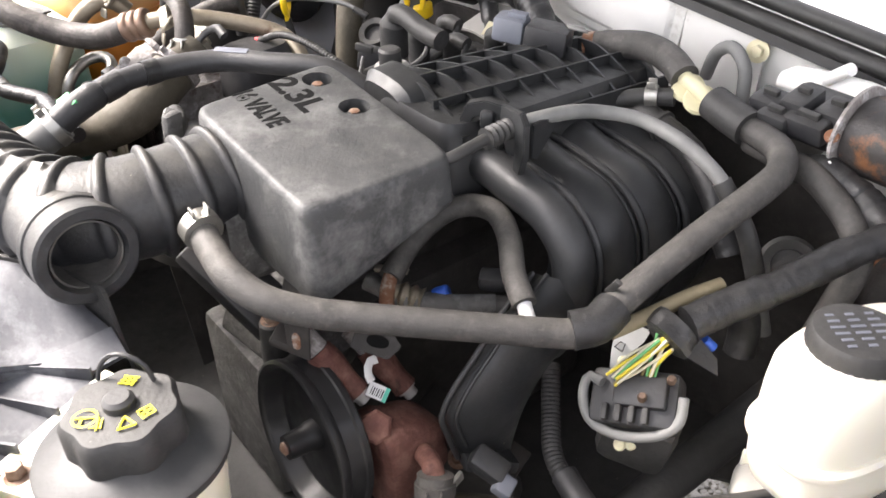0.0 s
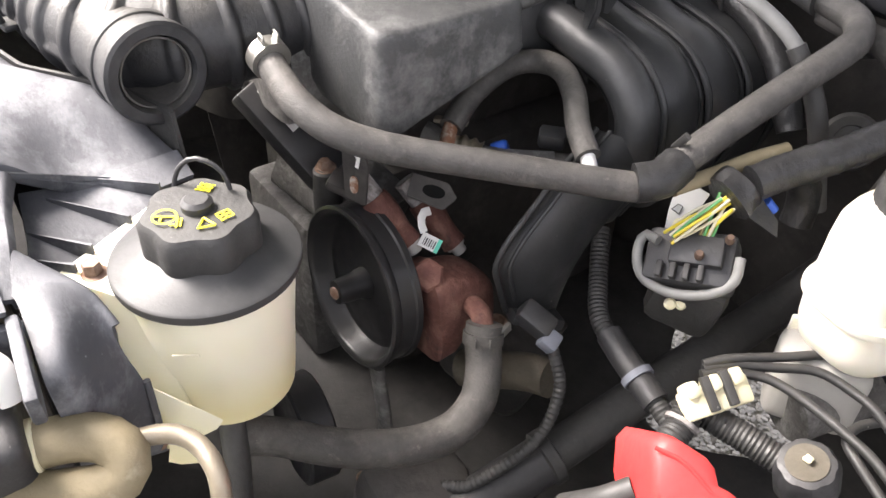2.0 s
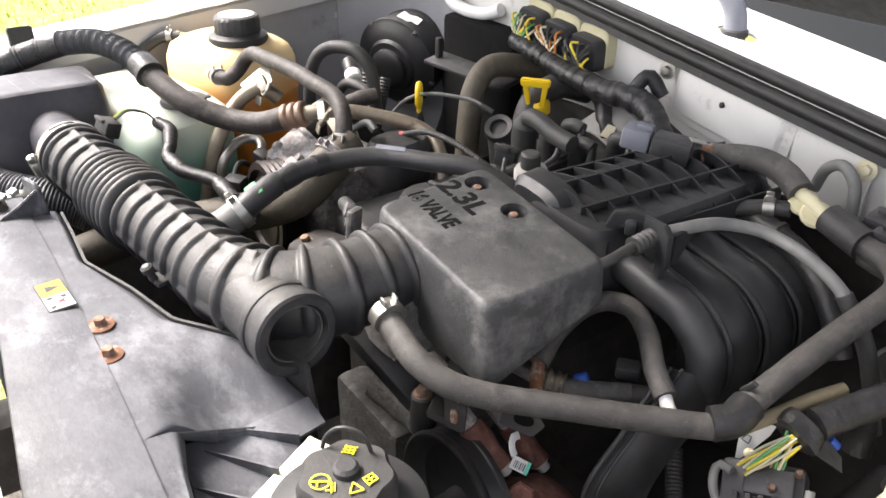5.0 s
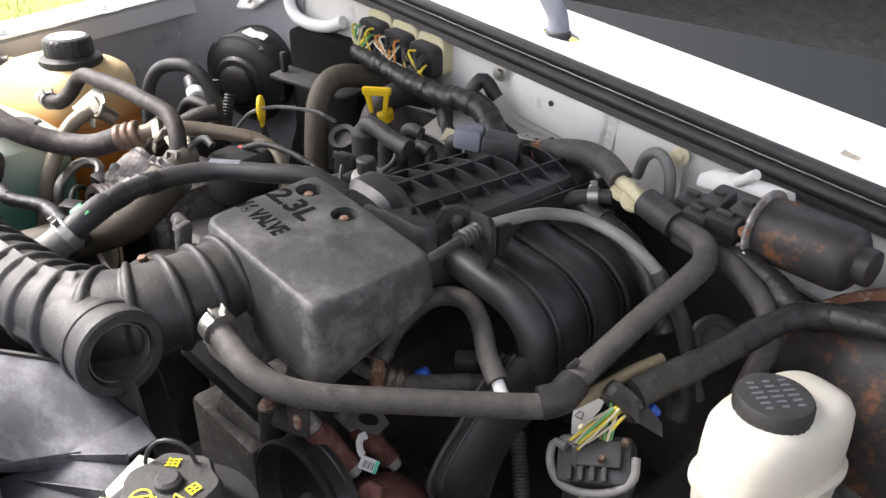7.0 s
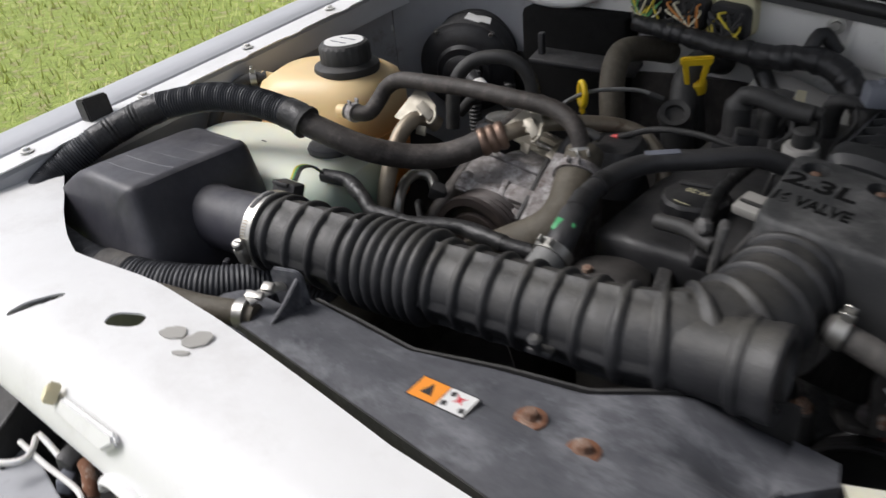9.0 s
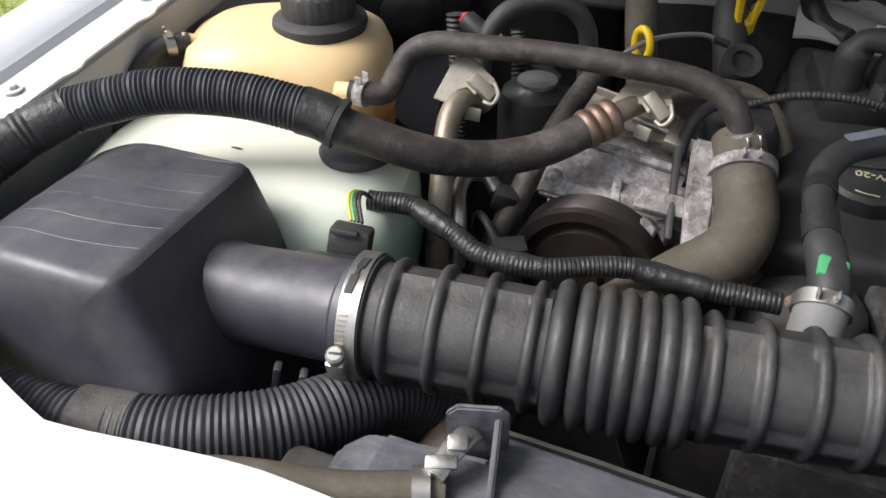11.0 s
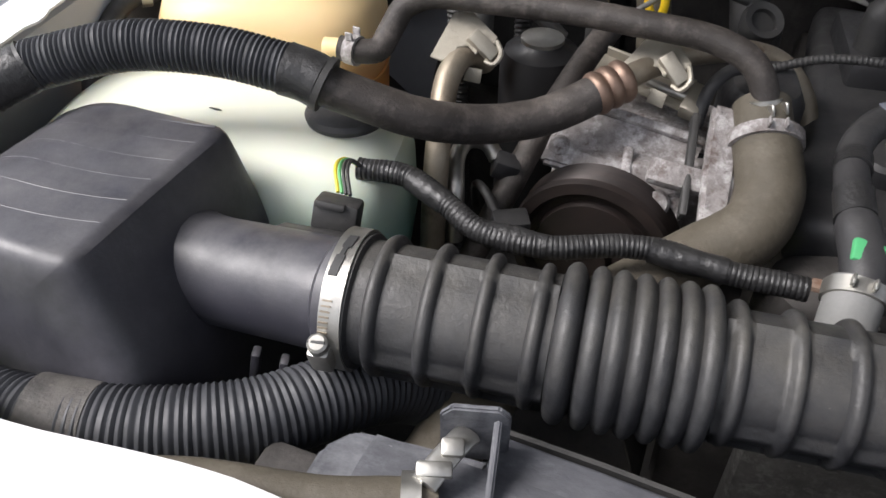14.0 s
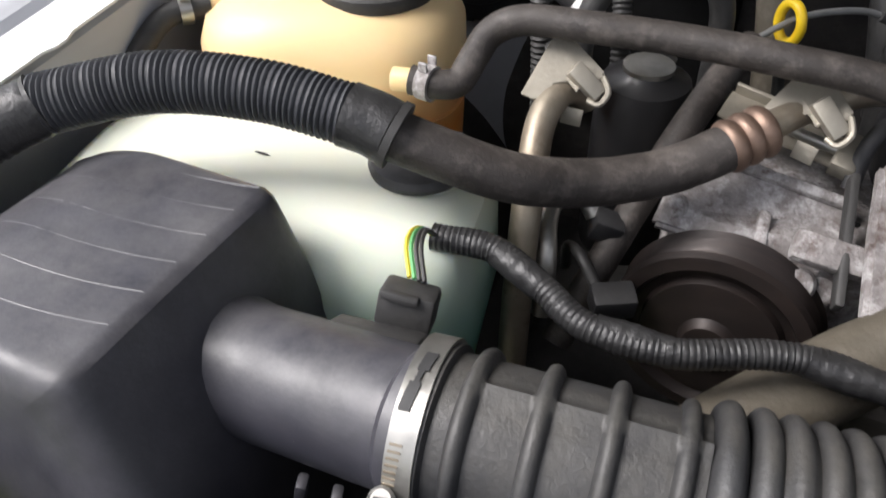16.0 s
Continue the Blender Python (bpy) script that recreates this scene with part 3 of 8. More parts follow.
for dx, dy, sx, sy in ((0, 0.0285, 0.14, 0.0022), (0, -0.0285, 0.14, 0.0022), (-0.0688, 0, 0.0022, 0.0546), (0.0688, 0, 0.0022, 0.0546), (0, 0.008, 0.135, 0.0016), (0, -0.009, 0.135, 0.0016), (0.004, -0.0005, 0.0016, 0.015)):
    part("border", box((sx, sy, 0.0006), lab @ pose(dx, dy, 0.0008), 0), M["labelyellow"], label)
part("code", words("R-134A", 0.0088, lab @ pose(-0.026, 0.0175, 0.0006), 0.0003), M["paper"], label)
# rows of fine print: start, length, height on the label
for x0, ln, y in ([(-0.064, 0.018, 0.024 - 0.0036 * j) for j in range(4)] + [(0.022, 0.036, 0.020), (0.026, 0.026, 0.0145)]
                  + [(-0.064, 0.030 - 0.003 * (j % 2), 0.0045 - 0.0036 * j) for j in range(3)] + [(-0.026, 0.022, 0.001)]
                  + [(0.010, 0.022, 0.0045 - 0.0036 * j) for j in range(3)] + [(0.038, 0.024, 0.001)]
                  + [(-0.064, 0.060 - 0.004 * (j % 3), -0.013 - 0.0036 * j) for j in range(4)]
                  + [(0.004, 0.054 - 0.005 * (j % 2), -0.013 - 0.0036 * j) for j in range(4)]):
    part("print_bar", box((ln, 0.0014, 0.0005), lab @ pose(x0 + ln / 2, y, 0.0007), 0), M["paper"], label)
low_lab = basis((-0.592, -0.236, 1.0660), (1, -0.03, 0), (0, 1, 0.55))
part("paper_panel", box((0.085, 0.026, 0.0007), low_lab, 0), M["paper"], label)
for j in range(5):
    part("print_bar", box((0.072 - 0.004 * (j % 3), 0.0016, 0.0005), low_lab @ pose(0.0, 0.0095 - 0.0046 * j, 0.0006), 0), M["greyplug"], label)

# parts behind the removed grille
nose = thing("headlamp_mount", "broken grey headlamp bracket with loose wires behind the grille opening", "bracket")
# black plate added to shut out the grass and keep the opening dark
part("back_shell", grid(lambda s, t: (-1.34 + 0.80 * s, -0.42 + 0.23 * t, 0.868 + 0.012 * math.sin(s * 14) + 0.03 * t), 24, 8, 0.004), M["rubber"], nose)
part("bracket", prism([(-0.12, -0.06), (0.06, -0.07), (0.075, 0.0), (0.02, 0.012), (-0.04, 0.028), (-0.12, 0.040)], 0.004, pose(-1.045, -0.272, 0.925, 10, -8, 4), 0.001), M["apron"], nose)
part("bracket_edge", tube([(-1.10, -0.254, 0.948), (-1.05, -0.254, 0.949), (-0.99, -0.252, 0.950), (-0.965, -0.262, 0.948)], 0.0028, 8), M["dirtywhite"], nose)
part("side_web", prism([(-0.05, -0.05), (0.04, -0.05), (0.03, 0.03), (-0.03, 0.05)], 0.004, basis((-1.125, -0.242, 0.93), (0.4, -1, 0), (0.1, 0, 1)), 0.001), M["rubber"], nose)
part("loop", tube([(-1.090, -0.282, 0.950), (-1.077, -0.273, 0.950), (-1.069, -0.262, 0.951), (-1.075, -0.251, 0.953), (-1.086, -0.241, 0.955), (-1.072, -0.240, 0.954), (-1.041, -0.241, 0.950), (-1.030, -0.238, 0.946)], 0.0032, 8), M["whitepl"], nose, "white wire loop")
part("socket", box((0.020, 0.022, 0.030), pose(-1.030, -0.236, 0.950, 10, 20, 20), 0.004), M["plastic"], nose)
part("socket_end", box((0.014, 0.016, 0.020), pose(-1.022, -0.250, 0.940, 10, 20, 40), 0.003), M["greyplug"], nose)
part("bulb_holder", tube([(-1.012, -0.232, 0.955), (-0.998, -0.236, 0.952), (-0.985, -0.246, 0.940)], 0.0075, 14), M["rust"], nose)
part("knob", lathe([(0.020, 0), (0.026, 0.004), (0.026, 0.022), (0.022, 0.028), (0.010, 0.030)], (-0.955, -0.275, 0.918), (0.75, 0.3, 0.5), 32), M["rubber"], nose)
part("adjuster_nut", lathe([(0.012, 0.028), (0.014, 0.031), (0.014, 0.040), (0.007, 0.043), (0.006, 0.056)], (-0.955, -0.275, 0.918), (0.75, 0.3, 0.5), 8), M["whitepl"], nose, "off-white plastic adjuster nut")
for k in range(2):
    part("conduit", tube([(-0.93 + 0.03 * k, -0.225, 0.975), (-0.90 + 0.03 * k, -0.240, 0.955), (-0.885 + 0.03 * k, -0.262, 0.915), (-0.88 + 0.03 * k, -0.275, 0.88)], 0.010, 14, 0.0015, rfun=ridged(0.009, 0.006, 0.0015)), M["rubber"], nose)

# fenders
def fender_fun(side):
    def f(s, t):
        y = -0.20 + 1.45 * s
        z0 = 1.098 + 0.096 * min(y, 0.62)
        prof = [(0.0, -0.035), (0.002, -0.004), (0.008, 0.0), (0.042, 0.002), (0.052, -0.004), (0.060, -0.022), (0.068, -0.022), (0.074, -0.004), (0.085, 0.001), (0.13, 0.0),
                (0.17, -0.012), (0.195, -0.045), (0.205, -0.12), (0.21, -0.45)]
        k = t * (len(prof) - 1)
        i = min(int(k), len(prof) - 2)
        k -= i
        px0 = prof[i][0] + (prof[i + 1][0] - prof[i][0]) * k
        pz0 = prof[i][1] + (prof[i + 1][1] - prof[i][1]) * k
        base = -1.385 if side < 0 else 0.045 + 0.03 * s
        return (base + side * px0, y, z0 + pz0)
    return f


fender = thing("fender", "white and dull silver fender with a welded inner flange", "body panel")
fender_skin = part("skin", grid(fender_fun(-1), 40, 26, 0.002), M["fender"], fender)
part("flange", grid(lambda s, t: (-1.386 - 0.042 * t + 0.004 * (math.sin(s * 47) > 0.75) * (t < 0.1), -0.16 + 0.76 * s, 1.102 + 0.096 * (-0.16 + 0.76 * s)), 80, 3, 0.002), M["white"], fender, "white painted flange")
for fy in (-0.05, 0.12, 0.30, 0.47):
    part("bolt", hexbolt((-1.41, fy, 1.1035 + 0.096 * fy), (0, 0, 1), 0.005, 0.005, 0.009), M["whitepl"], fender)
fender2 = thing("fender", "white front fender on the driver's side", "body panel")
part("skin", grid(fender_fun(1), 40, 26, 0.002), M["fender"], fender2)
bump_stop = solid("bump_stop", prism([(-0.012, -0.018), (0.012, -0.018), (0.010, 0.018), (-0.010, 0.018)], 0.03, pose(-1.418, 0.055, 1.104, 0, -12, 0), 0.002), M["rubber"],
                  "black rubber hood bump stop on the fender flange", "bumper")

def apron_fun(side):
    def f(s, t):
        y = -0.12 + 0.98 * s
        x = (-1.402 if side < 0 else 0.06)
        return (x - side * 0.05 * t ** 2 + 0.004 * math.sin(y * 40) * t, y, 1.075 + 0.085 * s - 0.62 * t)
    return f


def smooth_corner(s):
    a = s * math.pi / 2
    return V(-1.399 + 0.15 * (1 - math.cos(a)) + 0.05 * s, 0.60 + 0.145 * math.sin(a), 1.165 + 0.02 * s)


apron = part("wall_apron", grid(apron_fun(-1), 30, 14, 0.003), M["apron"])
def slot(y, z, a, b):
    return rings_to_bm([sup((x, y, z), (0, 1, 0), (0, 0, 1), a, b, 3, 20) for x in (-1.46, -1.36)])


cut(apron, [slot(0.40, 1.065, 0.007, 0.007), slot(0.39, 1.035, 0.020, 0.004), slot(0.50, 1.035, 0.004, 0.004), slot(0.50, 1.022, 0.004, 0.004),
            slot(0.60, 1.085, 0.006, 0.006), slot(0.68, 1.075, 0.008, 0.009), slot(0.33, 1.06, 0.004, 0.004)])
tagged(apron, "grey-white inner fender apron with slots and dirt", "body panel", kind="structure")
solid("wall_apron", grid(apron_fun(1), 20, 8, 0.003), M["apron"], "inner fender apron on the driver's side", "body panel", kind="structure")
solid("wheel_liner", grid(lambda s, t: (-1.44 + 0.25 * math.sin(t * 1.5), -0.1 + 0.95 * s, 0.95 - 0.5 * t), 12, 8, 0.004), M["dark"], "black plastic wheel arch liner", "liner", kind="structure")

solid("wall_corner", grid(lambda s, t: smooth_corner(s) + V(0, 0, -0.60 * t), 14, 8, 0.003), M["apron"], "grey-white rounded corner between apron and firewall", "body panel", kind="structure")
hinge = thing("corner_bracket", "white painted steel bracket at the bay corner", "bracket")
part("arm", prism([(-0.085, -0.020), (0.020, -0.022), (0.060, -0.004), (0.085, 0.030), (0.080, 0.046), (-0.085, 0.030)], 0.006, basis((-1.325, 0.705, 1.150), (1, 0.25, 0.12), (0, 0.30, 1)), 0.002), M["white"], hinge)
part("rolled_edge", tube([(-1.215, 0.738, 1.190), (-1.222, 0.730, 1.160), (-1.200, 0.724, 1.136), (-1.160, 0.724, 1.126), (-1.110, 0.730, 1.128), (-1.075, 0.738, 1.140)], 0.011, 14), M["white"], hinge)
part("bolt", hexbolt((-1.30, 0.696, 1.150), (0.2, -1, 0.3), 0.006, 0.006, 0.009), M["steel"], hinge)

# firewall with the raised cowl panel
def seal_z(x):
    return 1.083 + (-0.177 - x) * 0.124


firewall = part("wall_firewall", grid(lambda s, t: (-1.46 + 1.56 * s, 0.752 + 0.05 * max(0, t - 0.25), seal_z(-1.46 + 1.56 * s) - 0.0 - 0.62 * t), 40, 20, 0.004), M["dirtywhite"])
tagged(firewall, "dirty white firewall panel", "firewall", kind="structure")
solid("firewall_insulation", grid(lambda s, t: (-1.35 + 1.42 * s, 0.738 + 0.006 * math.sin(s * 23) * math.sin(t * 9), 1.035 - 0.015 * math.sin(s * 9) ** 2 - 0.02 * (s > 0.75) - 0.5 * t), 40, 20, 0.006), M["dark"],
      "dark grimy sound insulation on the firewall", "insulation", kind="structure")
panel = thing("cowl_cover_plate", "white painted embossed cover plate on the firewall", "body panel")
plate = basis((-0.605, 0.742, 1.098), (1, 0, -0.14), (0, 0, 1))
part("plate", box((0.185, 0.085, 0.004), plate, 0.0015), M["dirtywhite"], panel)
part("embossing", rings_to_bm([sup(plate @ Vector((-0.004, 0.0, z)), plate.to_3x3() @ Vector((1, 0, 0)), plate.to_3x3() @ Vector((0, 1, 0)), 0.083 - (z - 0.002) * 1.2, 0.034 - (z - 0.002) * 1.2, 6, 40) for z in (0.002, 0.0065)], cap0=False),
     M["dirtywhite"], panel)
part("bolt", hexbolt(plate @ Vector((-0.012, 0.01, 0.0065)), (0, -1, 0), 0.003, 0.003, 0.004), M["dark"], panel)
side_plate = solid("cowl_side_plate", grid(lambda s, t: (-0.512 + 0.10 * s, 0.744, 1.122 - 0.0124 * s - 0.12 * t), 6, 6, 0.003), M["dirtywhite"], "white painted firewall panel beside the cover plate", "body panel")

def cowl_fun(s, t):
    x = -1.42 + 1.56 * s
    prof = [(0.748, 0.0), (0.756, 0.032), (0.762, 0.036), (0.80, 0.040), (0.85, 0.042), (0.885, 0.040), (0.90, 0.030)]
    k = t * (len(prof) - 1)
    i = min(int(k), len(prof) - 2)
    k -= i
    y = prof[i][0] + (prof[i + 1][0] - prof[i][0]) * k
    z = prof[i][1] + (prof[i + 1][1] - prof[i][1]) * k
    bow = 0.08 * ((x + 0.62) / 0.8) ** 2
    return (x, y + (0.02 - bow * 0.4) * t, seal_z(x) + z)


cowl = part("cowl_panel", grid(cowl_fun, 50, 12, 0.003), M["white"])
tagged(cowl, "glossy white cowl panel under the windshield", "body panel", kind="structure")
cut(cowl, [rings_to_bm([sup((-0.66, 0.802, z), (1, 0, 0), (0, 1, 0), 0.03, 0.015, 2.2, 24) for z in (1.13, 1.28)]),
           rings_to_bm([sup((-0.245, 0.79, z), (1, 0, 0), (0, 1, 0), 0.011, 0.009, 6, 16) for z in (1.10, 1.24)])])
solid("cowl_tray", grid(lambda s, t: (-1.4 + 1.5 * s, 0.76 + 0.16 * t, seal_z(-1.4 + 1.5 * s) - 0.035), 8, 3, 0.002), M["dark"], "dark tray under the cowl holes", "tray", kind="structure")
wiper = thing("wiper_pivot", "grey wiper pivot boot rising from the cowl", "wiper")
part("boot", tube([(-0.665, 0.802, 1.16), (-0.668, 0.802, 1.205), (-0.69, 0.80, 1.235), (-0.72, 0.805, 1.26)], 0.014, 16, rfun=lambda s, T: 0.017 - 0.05 * min(s, 0.1)), M["greyplug"], wiper)
part("collar", lathe([(0.018, 0), (0.018, 0.008), (0.014, 0.010)], (-0.665, 0.802, 1.178), (0, 0, 1), 20), M["plastic"], wiper)

def seal_line(dy, dz):
    return [(x, 0.744 + dy, seal_z(x) + dz) for x in (-1.15, -0.95, -0.75, -0.55, -0.35, -0.15, 0.05)]


weather = thing("hood_seal", "long black rubber hood seal along the cowl edge", "seal")
part("bulb", tube(seal_line(-0.004, 0.031), 0.0085, 14, 0.03), M["seal"], weather)
part("lip", tube(seal_line(-0.008, 0.012), 0.010, 12, 0.03, flat=0.9), M["seal"], weather)
part("carrier", grid(lambda s, t: (-1.15 + 1.2 * s, 0.741 - 0.004 * t, seal_z(-1.15 + 1.2 * s) + 0.012 - 0.02 * t), 12, 2, 0.005), M["seal"], weather)

windshield = solid("windshield", grid(lambda s, t: (-1.42 + 1.56 * s, 0.895 + 0.55 * t, seal_z(-1.42 + 1.56 * s) + 0.028 + 0.42 * t), 24, 10, 0.005), M["glass"],
                   "dark windshield glass reflecting the raised hood", "windshield", kind="structure")
hood = thing("hood", "white hood raised over the engine bay on its prop rod", "hood")
hood_pose = pose(-0.66, 0.70, 1.24, -43, 0, 0)
part("outer_skin", box((1.60, 1.12, 0.004), hood_pose @ pose(0, -0.56, 0.03), 0.0), M["white"], hood)
part("inner_frame", box((1.57, 1.08, 0.006), hood_pose @ pose(0, -0.56, 0.008), 0.002), M["rubber"], hood, "black insulation pad")
rod = solid("prop_rod", tube([(-0.2167, -0.2037, 1.060), (-0.2070, -0.1707, 1.20), (-0.1898, -0.1117, 1.45), (-0.1656, -0.0291, 1.80), (-0.160, -0.010, 1.88)], 0.0042, 12, 0.02), M["darkal"],
            "dull bare steel hood prop rod, slightly rusty", "prop rod")

# ---- engine and what lies deep in the bay ----
engine = thing("engine_block", "grimy dark four-cylinder engine under the hoses", "engine")
part("block", box((0.28, 0.40, 0.32), pose(-0.70, 0.49, 0.72), 0.02), M["dark"], engine)
part("cylinder_head", box((0.21, 0.40, 0.12), pose(-0.70, 0.49, 0.93), 0.015), M["dark"], engine)
part("valve_cover", box((0.17, 0.42, 0.05), pose(-0.71, 0.47, 1.000), 0.015, 3), M["plastic"], engine)
part("front_cover", box((0.15, 0.05, 0.20), pose(-0.695, 0.262, 0.70), 0.012), M["darkal"], engine)
part("oil_pan", box((0.26, 0.45, 0.2), pose(-0.70, 0.44, 0.46), 0.03), M["dark"], engine)
solid("radiator_core", box((0.62, 0.05, 0.44), pose(-0.745, -0.075, 0.80), 0.006), M["dark"], "dark radiator core behind the support", "radiator")
solid("crossmember", box((1.5, 0.16, 0.10), pose(-0.66, 0.25, 0.35), 0.02), M["dark"], "dark steel crossmember under the engine", "frame")
solid("frame_rail", box((0.09, 2.0, 0.14), pose(-0.02, 0.35, 0.50), 0.015), M["dark"], "dark steel frame rail", "frame")
solid("frame_rail", box((0.09, 2.0, 0.14), pose(-1.25, 0.35, 0.50), 0.015), M["dark"], "dark steel frame rail", "frame")
shaft = thing("steering_shaft", "black steering shaft running down to the gearbox", "shaft")
part("tube", tube([(-0.293, 0.307, 0.72), (-0.283, 0.40, 0.745), (-0.264, 0.52, 0.785), (-0.245, 0.62, 0.83)], 0.020, 20), M["rubber"], shaft)
part("sleeve", tube([(-0.308, 0.20, 0.690), (-0.305, 0.22, 0.695), (-0.294, 0.300, 0.718)], 0.0235, 20), M["plastic"], shaft)
part("collar", lathe([(0.0235, -0.004), (0.027, -0.002), (0.027, 0.008), (0.021, 0.010)], (-0.294, 0.300, 0.718), (0.11, 0.93, 0.27), 28), M["rubber"], shaft)
solid("exhaust_shield", grid(lambda s, t: (-0.95 + 0.1 * t, 0.25 + 0.4 * s, 0.95 - 0.3 * t), 10, 6, 0.002), M["dark"], "dark heat shield beside the engine", "shield")
# added near-black sheet: hides the bright ground and keeps the deep gaps dark
splash = part("splash_shield", grid(lambda s, t: (-1.40 + 1.46 * s, -0.10 + 0.86 * t, 0.60 + 0.02 * math.sin(s * 11) * math.sin(t * 8)), 24, 18, 0.004), M["seal"])
cut(splash, [rings_to_bm([sup((x, y, z), (0.8, 0.6, 0), (-0.6, 0.8, 0), a, b, 2.6, 20) for z in (0.5, 0.7)]) for x, y, a, b in ((-0.290, 0.588, 0.088, 0.066), (-0.368, 0.618, 0.018, 0.052))])
tagged(splash, "added near-black sheet under the engine with openings to the gravel", "shield", kind="structure")

# ---- radiator cover ----
cover = thing("radiator_cover", "dusty black plastic radiator top cover with ribs", "radiator cover")
def strip_fun(s, t):
    x = -0.990 + 0.635 * s
    y0, y1 = -0.083 - 0.058 * s, -0.043 - 0.012 * s + 0.006 * math.sin(s * 3)
    return (x, y0 + (y1 - y0) * t, 1.047 - 0.003 * t + 0.0025 * math.sin(t * 3.14))


part("front_strip", grid(strip_fun, 40, 8, 0.003), M["sheet"], cover)
def rear_edge(x):
    return along([(-1.00, -0.045), (-0.96, -0.012), (-0.875, -0.014), (-0.80, -0.018), (-0.723, 0.006), (-0.65, 0.022), (-0.58, 0.071), (-0.52, 0.092), (-0.508, 0.090), (-0.5, -0.018), (-0.455, -0.030),
                  (-0.42, -0.036), (-0.36, -0.048), (-0.30, -0.070), (-0.24, -0.08)], x)


def ease(v):
    v = min(1.0, max(0.0, v))
    return v * v * (3 - 2 * v)



def deck_fun(s, t):
    x = -0.930 + 0.562 * s
    y0 = -0.049 - 0.010 * s
    y = y0 + (rear_edge(x) - y0) * t
    return (x, y, 1.043 - 0.034 * ease((x + 0.60) / 0.095) * ease((y + 0.03) / 0.05) - 0.004 * t - 0.02 * max(0, t - 0.9) * 10 * (t > 0.9) * 0.3 + 0.0015 * noise.noise(Vector((x * 9, y * 9, 0))))


part("deck", grid(deck_fun, 90, 24, 0.003), M["sheet"], cover)
part("deck_corner", grid(lambda s, t: V(-0.510, 0.022, 1.0065).lerp(V(-0.474, 0.062, 1.0065), s).lerp(V(-0.515, 0.0915, 1.0065).lerp(V(-0.481, 0.090, 1.0040), s), t), 8, 8, 0.003), M["sheet"], cover)
part("rear_skirt", grid(lambda s, t: (-0.93 + 0.416 * s, rear_edge(-0.93 + 0.416 * s) + 0.004 + 0.015 * t, 1.037 - 0.24 * t), 60, 4, 0.003), M["rubber"], cover, "black fan shroud skirt")
part("front_wall", grid(lambda s, t: (-0.990 + 0.635 * s, -0.084 - 0.058 * s, 1.046 - 0.04 * t), 20, 2, 0.003), M["rubber"], cover)
part("corner_wall", prism([(-0.032, -0.03), (0.056, -0.03), (0.056, 0.030), (0.012, 0.026), (-0.02, 0.022), (-0.032, 0.006)], 0.026, pose(-0.985, -0.062, 1.012, 0, 0, 0), 0.003), M["sheet"], cover)
part("corner_post", prism([(-0.010, -0.02), (0.026, -0.02), (0.026, 0.024), (0.020, 0.030), (-0.004, 0.030), (-0.010, 0.023)], 0.004, basis((-0.948, -0.030, 1.050), (1, 0.30, 0), (0, -0.12, 1)), 0.0012), M["sheet"], cover)
part("corner_return", prism([(0.0, -0.02), (0.050, -0.02), (0.050, 0.004), (0.030, 0.012), (0.0, 0.029)], 0.004, basis((-0.927, -0.024, 1.046), (0.22, -1, 0), (0, 0, 1)), 0.0012), M["sheet"], cover)
for (bx, by) in ((-0.666, -0.034), (-0.617, -0.040)):
    bb = thing("cover_bolt", "rusty hex flange bolt holding the radiator cover", "bolt", "radiator cover bolts")
    part("flange", lathe([(0.0125, 0), (0.0125, 0.0018), (0.008, 0.0024)], (bx, by, 1.0415), (0, 0, 1), 28), M["rust"], bb, "rusty flange")
    part("head", hexbolt((bx, by, 1.0425), (0.04, 0.02, 1), 0.0056, 0.0078, 0.0080), M["boltrust"], bb)
part("stain", rings_to_bm([sup((-0.618, -0.058, z), (1, -0.2, 0), (0.2, 1, 0), 0.018, 0.011, 2, 20) for z in (1.0425, 1.0435)]), M["heat"], cover, "pale dried stain")
# warning sticker
sk = basis((-0.731, -0.057, 1.0475), (1, 0.06, 0), (-0.06, 1, 0)) @ Matrix.Diagonal((0.66, 0.84, 1, 1))
sticker = thing("warning_sticker", "small orange and white fan warning sticker", "sticker")
part("backing", box((0.084, 0.030, 0.0008), sk, 0), M["ink"], sticker)
part("orange_panel", box((0.040, 0.027, 0.0006), sk @ pose(-0.020, 0, 0.0006), 0), M["labelorange"], sticker)
part("white_panel", box((0.038, 0.027, 0.0006), sk @ pose(0.0205, 0, 0.0006), 0), M["paper"], sticker)
part("triangle", prism([(-0.008, -0.007), (0.008, -0.007), (0, 0.008)], 0.0004, sk @ pose(-0.020, 0.001, 0.0009, 0, 0, 0)), M["ink"], sticker)
part("red_mark", prism([(-0.006, -0.006), (0.0, -0.002), (0.006, -0.006), (0.003, 0.0), (0.007, 0.005), (0, 0.002), (-0.007, 0.006), (-0.003, 0)], 0.0004, sk @ pose(0.022, 0.003, 0.0009)), M["labelred"], sticker)
for dx, dy in ((0.008, -0.007), (0.034, -0.008), (0.010, 0.007)):
    part("dark_mark", box((0.007, 0.006, 0.0004), sk @ pose(dx, dy, 0.001, 0, 0, 20), 0), M["ink"], sticker)

# ribbed bracket beside the steering tank
ribs = thing("ribbed_bracket", "dusty black ribbed plastic bracket beside the steering fluid tank", "bracket")
LEFT = [V(-0.510, 0.022, 1.006), V(-0.514, -0.019, 1.010), V(-0.466, -0.026, 1.009), V(-0.440, -0.031, 1.008), V(-0.411, -0.034, 1.006)]
